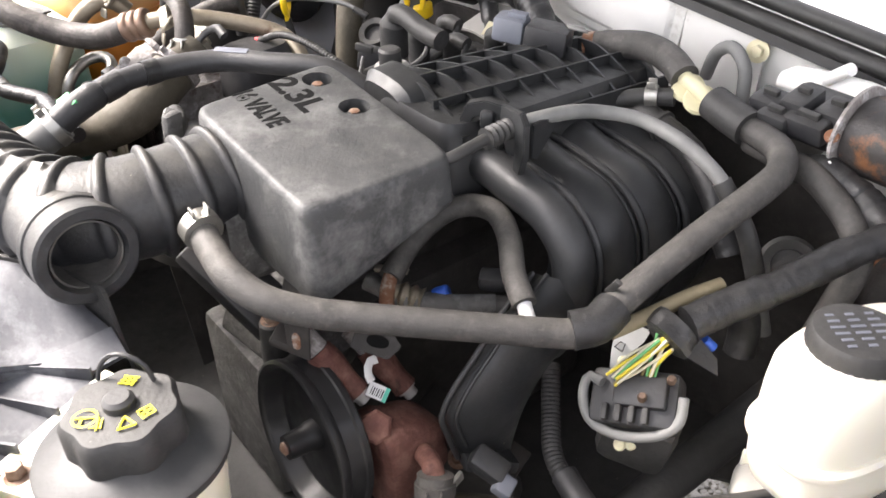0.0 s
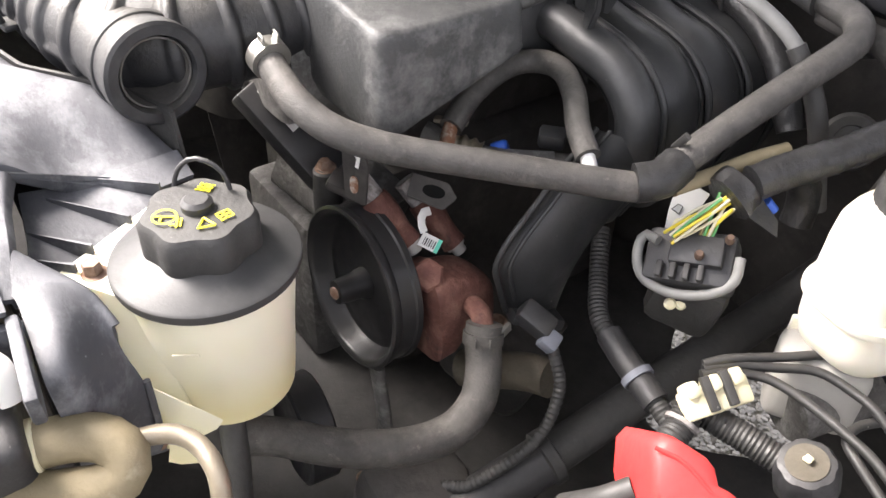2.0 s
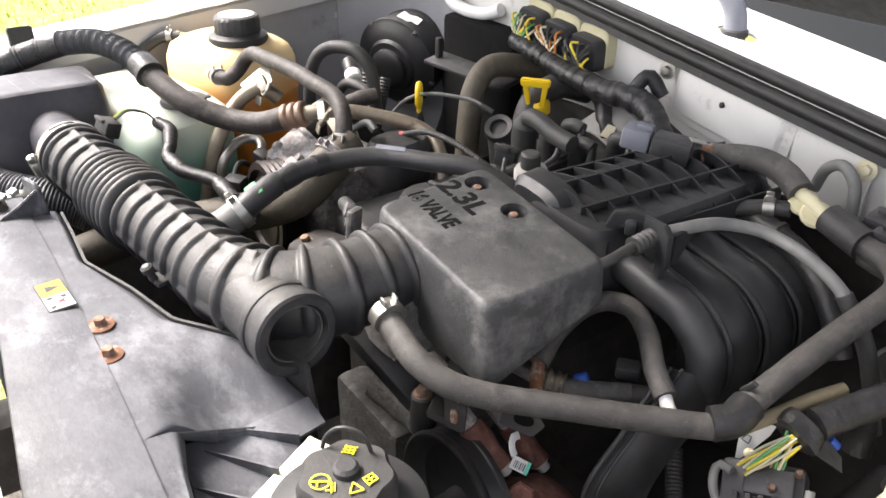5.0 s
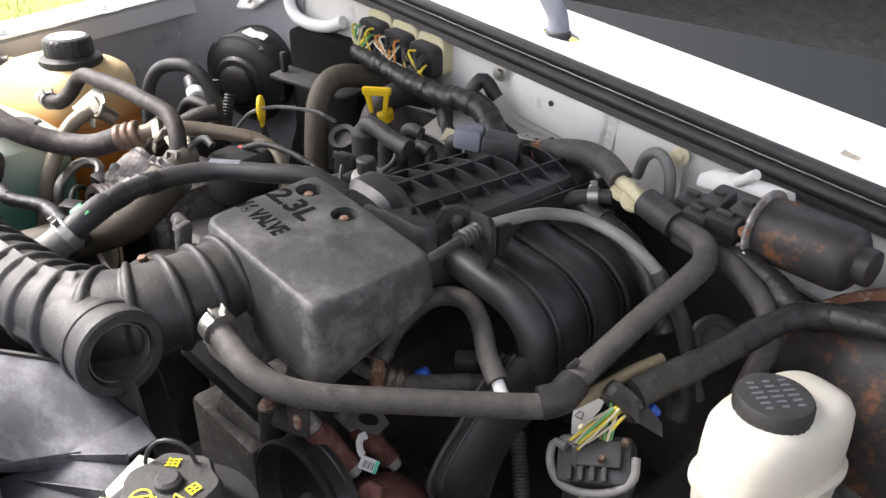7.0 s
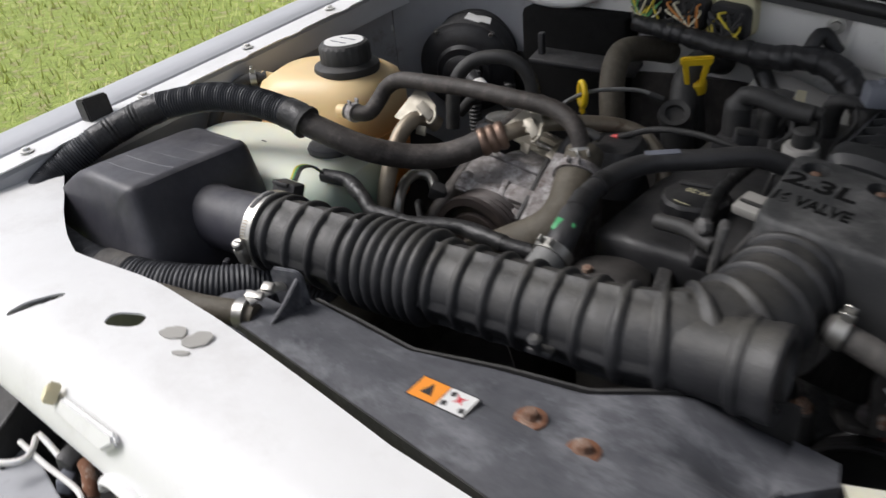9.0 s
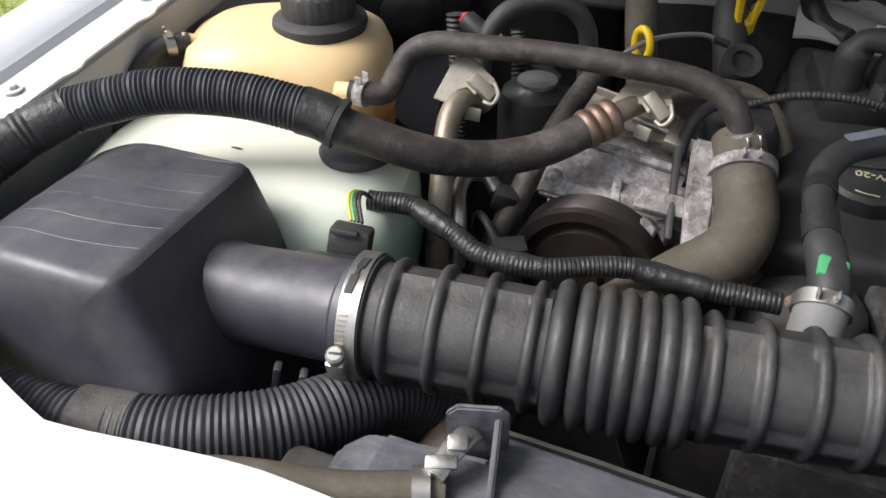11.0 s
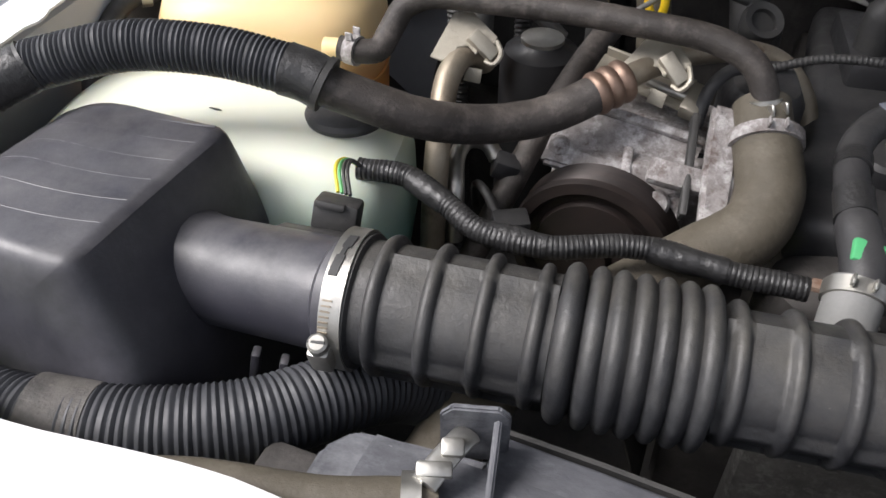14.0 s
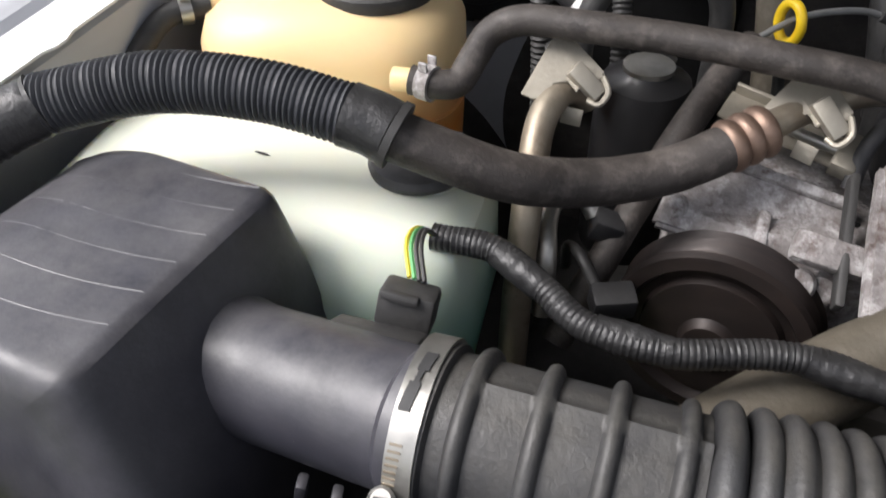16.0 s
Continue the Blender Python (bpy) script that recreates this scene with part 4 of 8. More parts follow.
RIGHT = [V(-0.472, 0.062, 1.000), V(-0.455, 0.036, 0.998), V(-0.440, 0.012, 0.997), V(-0.425, -0.009, 0.996), V(-0.408, -0.022, 0.995)]


def between(row, s):
    i = min(int(s * 4), 3)
    return row[i].lerp(row[i + 1], s * 4 - i)


part("slope", grid(lambda s, t: between(LEFT, s).lerp(between(RIGHT, s), t), 24, 6, 0.003), M["sheet"], ribs)
for a, b in ((V(-0.508, 0.026, 1.0095), V(-0.473, 0.063, 1.011)), (V(-0.500, -0.005, 1.0095), V(-0.449, 0.034, 1.010)), (V(-0.466, -0.025, 1.0105), V(-0.431, 0.004, 1.011)), (V(-0.438, -0.029, 1.0095), V(-0.419, -0.010, 1.010)), (V(-0.396, -0.048, 1.0075), V(-0.411, -0.018, 1.010))):
    aside = (b - a).cross(V(0, 0, 1)).normalized() * 0.0011
    deep = V(0, 0, -0.016)
    part("rib", rings_to_bm([[a - aside * 0.3, a + aside * 0.3, a + aside * 0.3 + V(0, 0, -0.002), a - aside * 0.3 + V(0, 0, -0.002)], [b - aside, b + aside, b + aside + deep, b - aside + deep]]), M["sheet"], ribs)
side = thing("radiator_side_duct", "dusty dark grey plastic duct at the radiator corner", "duct")
SIDE = [[V(-0.440, -0.062, 1.041), V(-0.432, -0.046, 1.038), V(-0.412, -0.028, 1.022), V(-0.376, -0.010, 1.008)],
        [V(-0.378, -0.052, 1.040), V(-0.378, -0.030, 1.039), V(-0.366, -0.014, 1.033), V(-0.346, -0.006, 1.018)],
        [V(-0.367, -0.048, 1.040), V(-0.368, -0.030, 1.040), V(-0.358, -0.017, 1.032), V(-0.343, -0.011, 1.018)],
        [V(-0.344, -0.049, 1.034), V(-0.337, -0.035, 1.036), V(-0.338, -0.021, 1.020), V(-0.338, -0.009, 1.000)],
        [V(-0.319, -0.051, 1.022), V(-0.315, -0.039, 1.018), V(-0.324, -0.023, 0.998), V(-0.336, -0.004, 0.975)],
        [V(-0.318, -0.050, 0.985), V(-0.320, -0.036, 0.972), V(-0.330, -0.018, 0.950), V(-0.341, -0.001, 0.930)],
        [V(-0.334, -0.050, 0.930), V(-0.336, -0.036, 0.920), V(-0.342, -0.018, 0.910), V(-0.347, 0.000, 0.900)]]


def smooth_row(row, u):
    i = min(int(u * (len(row) - 1)), len(row) - 2)
    f = u * (len(row) - 1) - i
    p0, p1, p2, p3 = row[max(i - 1, 0)], row[i], row[i + 1], row[min(i + 2, len(row) - 1)]
    return 0.5 * (2 * p1 + (p2 - p0) * f + (2 * p0 - 5 * p1 + 4 * p2 - p3) * f * f + (3 * p1 - 3 * p2 + p3 - p0) * f ** 3)


part("bulge", grid(lambda u, v: smooth_row([smooth_row(row, u) for row in SIDE], v), 24, 30, 0.003), M["sheet"], side, smooth=60)
part("end_lip", tube([(-0.336, -0.003, 0.978), (-0.335, -0.003, 0.955), (-0.337, -0.003, 0.925)], 0.0022, 8), M["sheet"], side)
tray = thing("front_module", "grey plastic module with a white clip at the radiator corner", "module")
part("frame_bar", box((0.056, 0.007, 0.022), basis((-0.330, -0.0560, 1.026), (1, -0.12, -0.16), (0.1, 1, 0)), 0.002), M["sheet"], tray)
part("frame_bar", box((0.007, 0.090, 0.022), basis((-0.362, -0.092, 1.026), (1, -0.25, 0), (0.25, 1, 0)), 0.002), M["sheet"], tray)
part("body", box((0.056, 0.085, 0.090), basis((-0.335, -0.108, 0.968), (1, -0.12, -0.16), (0.12, 1, 0)), 0.008, 3), M["plastic"], tray)
part("clip", tube([(-0.352, -0.092, 1.031), (-0.345, -0.080, 1.036), (-0.337, -0.070, 1.034), (-0.329, -0.066, 1.026), (-0.324, -0.066, 1.014)], 0.0075, 14, flat=0.5), M["whitepl"], tray, "white plastic clip")
part("clip", box((0.018, 0.016, 0.012), pose(-0.334, -0.078, 1.022, 0, 0, 15), 0.003), M["whitepl"], tray)
cooler = thing("cooler_line", "tan rubber hose joined to a rusty steel line in a loop", "hose")
part("hose", tube([(-0.340, -0.130, 0.985), (-0.321, -0.077, 0.985), (-0.317, -0.064, 0.986), (-0.312, -0.049, 0.986), (-0.303, -0.036, 0.985), (-0.293, -0.030, 0.980), (-0.286, -0.034, 0.972), (-0.288, -0.046, 0.968), (-0.296, -0.062, 0.967), (-0.306, -0.082, 0.966), (-0.318, -0.115, 0.965)], 0.0128, 20, wob=0.05), M["tan"], cooler)
part("steel_line", tube([(-0.296, -0.036, 0.979), (-0.298, -0.026, 0.978), (-0.298, -0.017, 0.978), (-0.292, -0.004, 0.977), (-0.281, 0.004, 0.974), (-0.264, 0.006, 0.968), (-0.252, 0.002, 0.945), (-0.248, 0.000, 0.88)], 0.0056, 14, wob=0.04), M["pipe"], cooler, "rusty steel line")
part("tie", lathe([(0.0130, 0), (0.0145, 0.001), (0.0145, 0.005), (0.0130, 0.006)], (-0.319, -0.070, 0.9855), (0.2, 1, 0), 20), M["ivory"], cooler)
part("clip", box((0.010, 0.010, 0.010), pose(-0.322, -0.082, 0.998, 20, 10, 30), 0.002), M["rust"], cooler)

# ---- power steering tank ----
PX, PY = -0.387, 0.060
ps = thing("steering_fluid_tank", "cream plastic steering fluid tank with a wide black lid", "fluid tank")
part("body", lathe([(0.040, 0.905), (0.045, 0.910), (0.047, 0.93), (0.050, 0.97), (0.0540, 1.012), (0.053, 1.018)], (PX, PY, 0), (0, 0, 1), 48), M["steer"], ps)
part("lid", lathe([(0.055, 1.0135), (0.0580, 1.0145), (0.0588, 1.017), (0.0586, 1.0205), (0.0570, 1.0222), (0.040, 1.0268), (0.036, 1.0300), (0.024, 1.0310)], (PX, PY, 0), (0, 0, 1), 72), M["lid"], ps, "wide dusty black lid")
capb = part("cap", lathe([(0.0325, 1.0255), (0.0342, 1.029), (0.0342, 1.0505), (0.0315, 1.0545), (0.012, 1.0555)], (PX, PY, 0), (0, 0, 1), 64,
            shape=lambda a, r, h: r * (1 + 0.055 * math.cos(7 * a)) if r > 0.02 else r), M["rubber"], ps, "lobed black screw cap with yellow symbols")
part("button", lathe([(0.0085, 1.053), (0.0095, 1.055), (0.0095, 1.060), (0.007, 1.0625)], (PX, PY, 0), (0, 0, 1), 24), M["plastic"], capb)
part("tether", tube([(-0.4195, 0.058, 1.0535), (-0.4180, 0.061, 1.064), (-0.4110, 0.067, 1.0740), (-0.4030, 0.074, 1.0755), (-0.3960, 0.081, 1.0690), (-0.3940, 0.084, 1.056)], 0.0016, 8), M["plastic"], ps)
up = basis((PX, PY, 1.0560), (0.80, 0.60, 0), (-0.6, 0.8, 0))
def ring_sign(x, y, r, w):
    bm = bmesh.new()
    rows = [[bm.verts.new(up @ Vector((x + q * math.cos(k * math.pi / 16), y + q * math.sin(k * math.pi / 16), 0.0008))) for k in range(32)] for q in (r - w, r)]
    for k in range(32):
        bm.faces.new((rows[0][k], rows[0][(k + 1) % 32], rows[1][(k + 1) % 32], rows[1][k]))
    return bm


part("wheel_symbol", ring_sign(-0.0125, -0.0155, 0.0076, 0.0014), M["labelyellow"], capb)
for dx, dy, sx, sy, rz in ((-0.0125, -0.0150, 0.012, 0.0014, 20), (-0.0135, -0.0180, 0.0014, 0.005, 20), (-0.0030, -0.0175, 0.0012, 0.010, 25), (-0.0010, -0.0165, 0.0012, 0.008, 25), (-0.004, -0.0205, 0.004, 0.0012, 25),
                           (0.0190, -0.0015, 0.0085, 0.0012, 60), (0.0220, -0.0032, 0.0085, 0.0012, 60), (0.0160, 0.0002, 0.0085, 0.0012, 60), (0.0205, 0.0022, 0.0012, 0.0070, 60), (0.0180, -0.0055, 0.0012, 0.0070, 60), (0.0192, -0.0018, 0.0012, 0.0070, 60),
                           (-0.006, 0.0165, 0.010, 0.0012, 10), (-0.006, 0.0195, 0.010, 0.0012, 10), (-0.006, 0.0225, 0.010, 0.0012, 10), (-0.0095, 0.0195, 0.0014, 0.008, 10), (-0.006, 0.0195, 0.0014, 0.008, 10), (-0.0025, 0.0195, 0.0014, 0.008, 10)):
    part("symbol", box((sx, sy, 0.0006), up @ pose(dx, dy, 0.0003, 0, 0, rz), 0), M["labelyellow"], capb)
for q in ((-0.005, -0.004, 0.0, 0.005), (0.005, -0.004, 0.0, 0.005), (-0.005, -0.004, 0.005, -0.004)):
    part("symbol", tube([up @ pose(0.0125, -0.0125, 0.0005, 0, 0, 40) @ Vector((q[0], q[1], 0)), up @ pose(0.0125, -0.0125, 0.0005, 0, 0, 40) @ Vector((q[2], q[3], 0))], 0.0007, 6), M["labelyellow"], capb)
part("bracket_plate", rings_to_bm([[V(-0.463, 0.070, 1.0160), V(-0.412, -0.024, 1.0160), V(-0.360, 0.010, 1.0145), V(-0.385, 0.105, 1.0145)],
                                   [V(-0.461, 0.070, 1.0125), V(-0.410, -0.023, 1.0125), V(-0.360, 0.010, 1.0115), V(-0.385, 0.105, 1.0115)],
                                   [V(-0.395, 0.055, 0.93), V(-0.350, 0.008, 0.925), V(-0.345, 0.020, 0.925), V(-0.38, 0.070, 0.93)]]), M["steer"], ps, "cream mounting flange")
part("lower_gusset", rings_to_bm([[V(-0.345, -0.002, 0.965), V(-0.339, 0.004, 0.962), V(-0.308, 0.028, 0.950)], [V(-0.338, -0.008, 0.918), V(-0.333, 0.000, 0.915), V(-0.312, 0.024, 0.940)]]), M["steer"], ps)
part("lower_gusset", rings_to_bm([[V(-0.326, -0.002, 0.930), V(-0.322, 0.003, 0.927), V(-0.302, 0.020, 0.932)], [V(-0.326, -0.006, 0.915), V(-0.322, 0.000, 0.912), V(-0.306, 0.016, 0.920)]]), M["steer"], ps)
part("mount_bolt", hexbolt((-0.404, -0.004, 1.014), (0, 0, 1), 0.0062, 0.009, 0.010), M["boltrust"], ps, "rusty bolt")
part("mount_bolt", hexbolt((-0.340, -0.006, 0.925), (0.4, -0.8, 0.3), 0.005, 0.007, 0.009), M["boltrust"], ps, "rusty bolt")
part("mould_mark", box((0.018, 0.0008, 0.002), pose(PX + 0.040, PY - 0.036, 0.985, 0, -12, 45), 0), M["steer"], ps)
part("outlet_neck", tube([(PX + 0.01, PY - 0.005, 0.91), (PX + 0.022, PY - 0.012, 0.89), (PX + 0.04, PY - 0.02, 0.86), (PX + 0.05, PY - 0.03, 0.80)], 0.0095, 16), M["rubber"], ps)

for child in ps.children:
    child.location = (0, 0, -0.0125) if child.name.split(".")[0] not in ("bracket_plate", "lower_gusset", "mount_bolt") else (-0.011, 0.002, -0.0125)

# ---- power steering pump, pulley and hoses ----
pump = thing("steering_pump", "rusty cast power steering pump with a large black pulley", "pump")
HUB = V(-0.4675, 0.2017, 0.8488)
AXP = V(0.0, -1.0, 0.0876).normalized()
part("pulley", lathe([(r * 1.066, h) for r, h in [(0.050, -0.031), (0.068, -0.031), (0.0705, -0.029), (0.0705, -0.024), (0.0690, -0.0225), (0.0690, -0.009), (0.0705, -0.0075), (0.0715, -0.002), (0.0715, 0.0), (0.0690, 0.001), (0.0655, -0.001), (0.0638, -0.004), (0.0618, -0.015), (0.0590, -0.0195), (0.0555, -0.0205), (0.050, -0.0195), (0.026, -0.0195), (0.016, -0.018)]], HUB, AXP, 72),
     M["pulley"], pump, "large glossy black pulley")
part("hub", lathe([(0.0150, -0.022), (0.0145, -0.012), (0.0125, -0.008), (0.0118, 0.006), (0.0108, 0.0125), (0.0070, 0.013)], HUB, AXP, 32), M["pulley"], pump)
part("shaft_bolt", lathe([(0.0060, 0.010), (0.0060, 0.0150), (0.0035, 0.0165)], HUB, AXP, 16), M["boltrust"], pump)
part("body", rings_to_bm([sup((x, y, z), (1, 0, 0.12), (-0.12, 0, 1), a, b, 3.6, 36) for y, x, z, a, b in
                          ((0.2445, -0.420, 0.832, 0.026, 0.042), (0.2475, -0.419, 0.833, 0.031, 0.047), (0.262, -0.417, 0.836, 0.033, 0.044), (0.270, -0.416, 0.838, 0.031, 0.038), (0.286, -0.416, 0.838, 0.031, 0.034), (0.297, -0.416, 0.836, 0.030, 0.031),
                           (0.306, -0.416, 0.834, 0.027, 0.026), (0.312, -0.417, 0.834, 0.020, 0.018))]), M["pumprust"], pump)
part("rear_lobe", rings_to_bm([sup(V(-0.420, 0.290, 0.846).lerp(V(-0.398, 0.306, 0.838), k / 5), (-0.3, 0.7, 0), (0.1, 0.1, 1), 0.018 - 0.010 * (k / 5) ** 3, 0.020 - 0.010 * (k / 5) ** 3, 2.6, 24) for k in range(6)]), M["pumprust"], pump)
for bx, by, bz, tx, ty, tz in ((-0.4505, 0.256, 0.888, -0.480, 0.238, 0.926), (-0.4500, 0.306, 0.865, -0.480, 0.288, 0.903)):
    e, t0 = V(bx, by, bz), V(tx, ty, tz)
    dirn = (e - t0).normalized()
    part("boss", tube([t0, t0.lerp(e, 0.5), e], 0.012, 18, rfun=lambda s, T: 0.0125 + 0.0014 * math.sin(s / T * 6)), M["pumprust"], pump)
    part("boss_bolt", lathe([(0.0095, 0), (0.0095, 0.003), (0.0068, 0.0035), (0.0068, 0.010), (0.0056, 0.011)], e, dirn, 14), M["heat"], pump, "pale zinc bolt")
    part("boss_root", tube([t0 - dirn * 0.024, t0], 0.0105, 14), M["castal"], pump)
part("plug_nut", lathe([(0.0150, -0.006), (0.0150, 0.006), (0.0125, 0.008)], (-0.4135, 0.250, 0.879), (0.55, -0.45, 0.70), 6), M["pumprust"], pump)
tagp = basis(V(-0.436, 0.268, 0.892), (0.75, 0.5, -0.25), (-0.5, 0.6, 0.6)) @ Matrix.Scale(0.72, 4)
lt = part("barcode_tag", box((0.026, 0.018, 0.0012), tagp, 0.0004), M["paper"], pump, "curled paper barcode tag")
for i in range(6):
    part("bar", box((0.0016 if i % 2 else 0.0009, 0.010, 0.0006), tagp @ pose(-0.008 + 0.0028 * i, -0.001, 0.0009), 0), M["ink"], lt)
part("green_edge", box((0.005, 0.018, 0.0006), tagp @ pose(0.0105, 0, 0.0008), 0), M["labelgreen"], lt)
part("tag_tail", tube([tagp @ Vector(q) for q in ((-0.012, 0.008, 0.002), (-0.020, 0.016, 0.006), (-0.024, 0.028, 0.004), (-0.018, 0.036, 0.0))], 0.004, 8, flat=0.25), M["paper"], pump)
part("outlet", tube([(-0.412, 0.282, 0.842), (-0.395, 0.280, 0.848), (-0.376, 0.275, 0.856), (-0.364, 0.271, 0.858), (-0.357, 0.268, 0.850)], 0.0092, 16), M["pumprust"], pump)
low = thing("steering_return_hose", "thick dusty black rubber steering hose with a zinc clamp", "hose")
part("hose", tube([(-0.3565, 0.268, 0.858), (-0.351, 0.263, 0.846), (-0.338, 0.255, 0.827), (-0.323, 0.237, 0.811), (-0.316, 0.206, 0.803), (-0.326, 0.165, 0.802), (-0.352, 0.122, 0.806), (-0.385, 0.085, 0.812), (-0.400, 0.055, 0.82)], 0.0155, 20), M["hose"], low)
clamp_band(low, (-0.352, 0.264, 0.848), (0.35, -0.30, -0.9), 0.0160, 0.010, material=M["hose"], label="dusty dark hose clamp")
part("clamp_ear", box((0.004, 0.012, 0.010), basis((-0.345, 0.282, 0.852), (1, 0.2, 0), (0, 1, 0.2)), 0.001), M["steel"], low)
solid("lower_coolant_hose", tube([(-0.39, 0.290, 0.755), (-0.36, 0.303, 0.772), (-0.33, 0.315, 0.788), (-0.305, 0.322, 0.797)], 0.018, 18), M["brownhose"], "thick grey-brown lower coolant hose", "hose")
solid("idler_pulley", lathe([(0.05, -0.02), (0.052, -0.018), (0.052, 0.008), (0.048, 0.010), (0.04, 0.006), (0.012, 0.006), (0.01, 0.012)], (-0.43, 0.13, 0.735), (-0.1, -1, 0.05), 40), M["pulley"], "black idler pulley under the pump", "pulley")
solid("tensioner_arm", tube([(-0.405, 0.20, 0.80), (-0.395, 0.20, 0.745), (-0.40, 0.205, 0.70)], 0.010, 12, flat=0.6), M["darkal"], "dull grey belt tensioner arm", "arm")
for ob in scene.objects:
    if ob.name in ("lower_coolant_hose", "idler_pulley", "tensioner_arm"):
        ob.location = (-0.018, 0.002, -0.012)

# ---- intake hose ----
duct = thing("air_intake_hose", "ribbed black rubber intake hose with bellows and an open port", "intake hose")
AXIS = [(-1.047, 0.033, 1.056), (-1.005, 0.037, 1.057), (-0.955, 0.043, 1.0565), (-0.912, 0.048, 1.056), (-0.823, 0.060, 1.056), (-0.775, 0.066, 1.056), (-0.715, 0.074, 1.056),
        (-0.648, 0.082, 1.057), (-0.604, 0.101, 1.058), (-0.581, 0.137, 1.059), (-0.575, 0.185, 1.060), (-0.576, 0.240, 1.062)]
HOSE_LINE = spline(AXIS, 0.0015)
HOSE_AT = [0.0]
for a, b in zip(HOSE_LINE, HOSE_LINE[1:]):
    HOSE_AT.append(HOSE_AT[-1] + (b - a).length)
RIB_AT = [0.0285, 0.0585, 0.0885, 0.1185] + [0.2245 + 0.0290 * k for k in range(8)] + [0.456, 0.486, 0.518, 0.548, 0.572, 0.592]


def hose_base(q):
    """The plain radius of the hose at q metres along it."""
    if q < 0.20:
        return 0.0388
    return 0.0368 + 0.0052 * ease((q - 0.34) / 0.14)


def hose_radius(q, a):
    """The radius at q metres along the hose and at the angle a from straight up: flat-sided, with round ribs and long ridges."""
    r = hose_base(q) * (1 - 0.018 * (1 - math.cos(4 * a + 0.4)) * 0.5)
    rib = max([0.0] + [0.0050 * (1 - ((q - p) / 0.0044) ** 2) ** 0.5 for p in RIB_AT if abs(q - p) < 0.0044])
    if q < 0.0165:
        rib = max(rib, 0.0034)
    ridge = 0.0
    for at, wide in ((0.02, 0.085), (1.72, 0.075), (2.35, 0.06)):
        d = abs((a - at + math.pi) % (2 * math.pi) - math.pi) / wide
        if d < 1 and 0.026 < q < 0.445:
            ridge = max(ridge, 0.0040 * (1 - d * d) ** 0.5)
    return r + max(rib, ridge)


def fold_radius(q, a):
    """The bellows: seven round folds, the first one wide."""
    peaks = (0.1352, 0.1490, 0.1614, 0.1737, 0.1858, 0.1979, 0.2095)
    d = min(abs(q - p) / (0.0075 if i == 0 and q < p else 0.0063) for i, p in enumerate(peaks))
    r = 0.0375 + 0.0092 * max(0.0, 1 - d * d) ** 0.5
    return r * (1 + 0.03 * max(0.0, math.cos(a - 2.5)) ** 6)


def hose_piece(name, q0, q1, radius, seg=64, label=""):
    fr = frames_along(HOSE_LINE)
    rings = []
    for p, q, (t, u, w) in zip(HOSE_LINE, HOSE_AT, fr):
        if q0 <= q <= q1:
            rings.append([p + (u * math.cos(2 * math.pi * k / seg) + w * math.sin(2 * math.pi * k / seg)) * radius(q, 2 * math.pi * k / seg) for k in range(seg)])
    return part(name, rings_to_bm(rings), M["duct"], duct, label, smooth=60)


hose_piece("straight_section", 0.0, 0.1285, hose_radius)
hose_piece("bellows", 0.1265, 0.2170, fold_radius, label="seven-fold rubber bellows")
hose_piece("ribbed_section", 0.2150, 9.0, hose_radius)
# side port
PD = V(0.997, 0.070, 0.035).normalized()
PC = V(-0.529, 0.094, 1.0597) - PD * 0.103
part("side_port", lathe([(0.036, 0.0), (0.035, 0.045), (0.0355, 0.068), (0.0385, 0.070), (0.0395, 0.074), (0.0385, 0.078), (0.0372, 0.079), (0.0372, 0.088), (0.0385, 0.090), (0.0385, 0.101), (0.036, 0.103), (0.029, 0.103), (0.0275, 0.098), (0.027, 0.05), (0.02, 0.046)], PC, PD, 56),
     M["duct"], duct, "open round side port with a rolled rim")
part("port_liner", lathe([(0.0265, 0.06), (0.0265, 0.0985), (0.0250, 0.0985), (0.0245, 0.06)], PC, PD, 40), M["hose"], duct, "dusty grey inside of the port")
part("nub", lathe([(0.004, 0), (0.004, 0.012), (0.006, 0.013), (0.006, 0.018), (0.0035, 0.02)], (-0.700, 0.027, 1.050), (0, -0.35, 1), 14), M["duct"], duct)
part("tab", box((0.022, 0.012, 0.006), pose(-0.700, 0.030, 1.050, 0, 0, 10), 0.002), M["duct"], duct)
# worm clamp
wc = part("worm_clamp", lathe([(0.0425, -0.0065), (0.0436, -0.0065), (0.0436, 0.0065), (0.0425, 0.0065)], V(*AXIS[0]) + V(0.006, 0.0008, 0), (1, 0.12, 0.02), 64), M["steel"], duct, "shiny steel worm-drive clamp")
C0 = V(*AXIS[0]) + V(0.006, 0.0008, 0)
wm = basis(C0 + V(0.001, -0.045, -0.006), (0, -0.25, 0.95), (1, 0.15, 0))
part("screw_housing", box((0.020, 0.014, 0.010), wm, 0.003), M["steel"], wc)
part("screw", lathe([(0.0055, 0), (0.0060, 0.003), (0.0060, 0.008), (0.0045, 0.0095)], C0 + V(0.001, -0.046, 0.003), (0.1, -0.35, 0.9), 18), M["steel"], wc)
part("screw_slot", box((0.010, 0.0016, 0.0012), basis(C0 + V(0.0015, -0.0494, 0.0116), (1, 0.2, 0.1), (0, 0.9, 0.35)), 0), M["ink"], wc)
for k in range(7):
    t = radians(16 + 4.2 * k)
    q = C0 + V(0, -math.cos(t) * 0.0438, math.sin(t) * 0.0438)
    part("slot", box((0.0058, 0.0010, 0.0010), basis(q + V(0.0015, 0, 0), (1, 0.15, 0.03), (0, math.sin(t), math.cos(t))), 0), M["pipe"], wc)
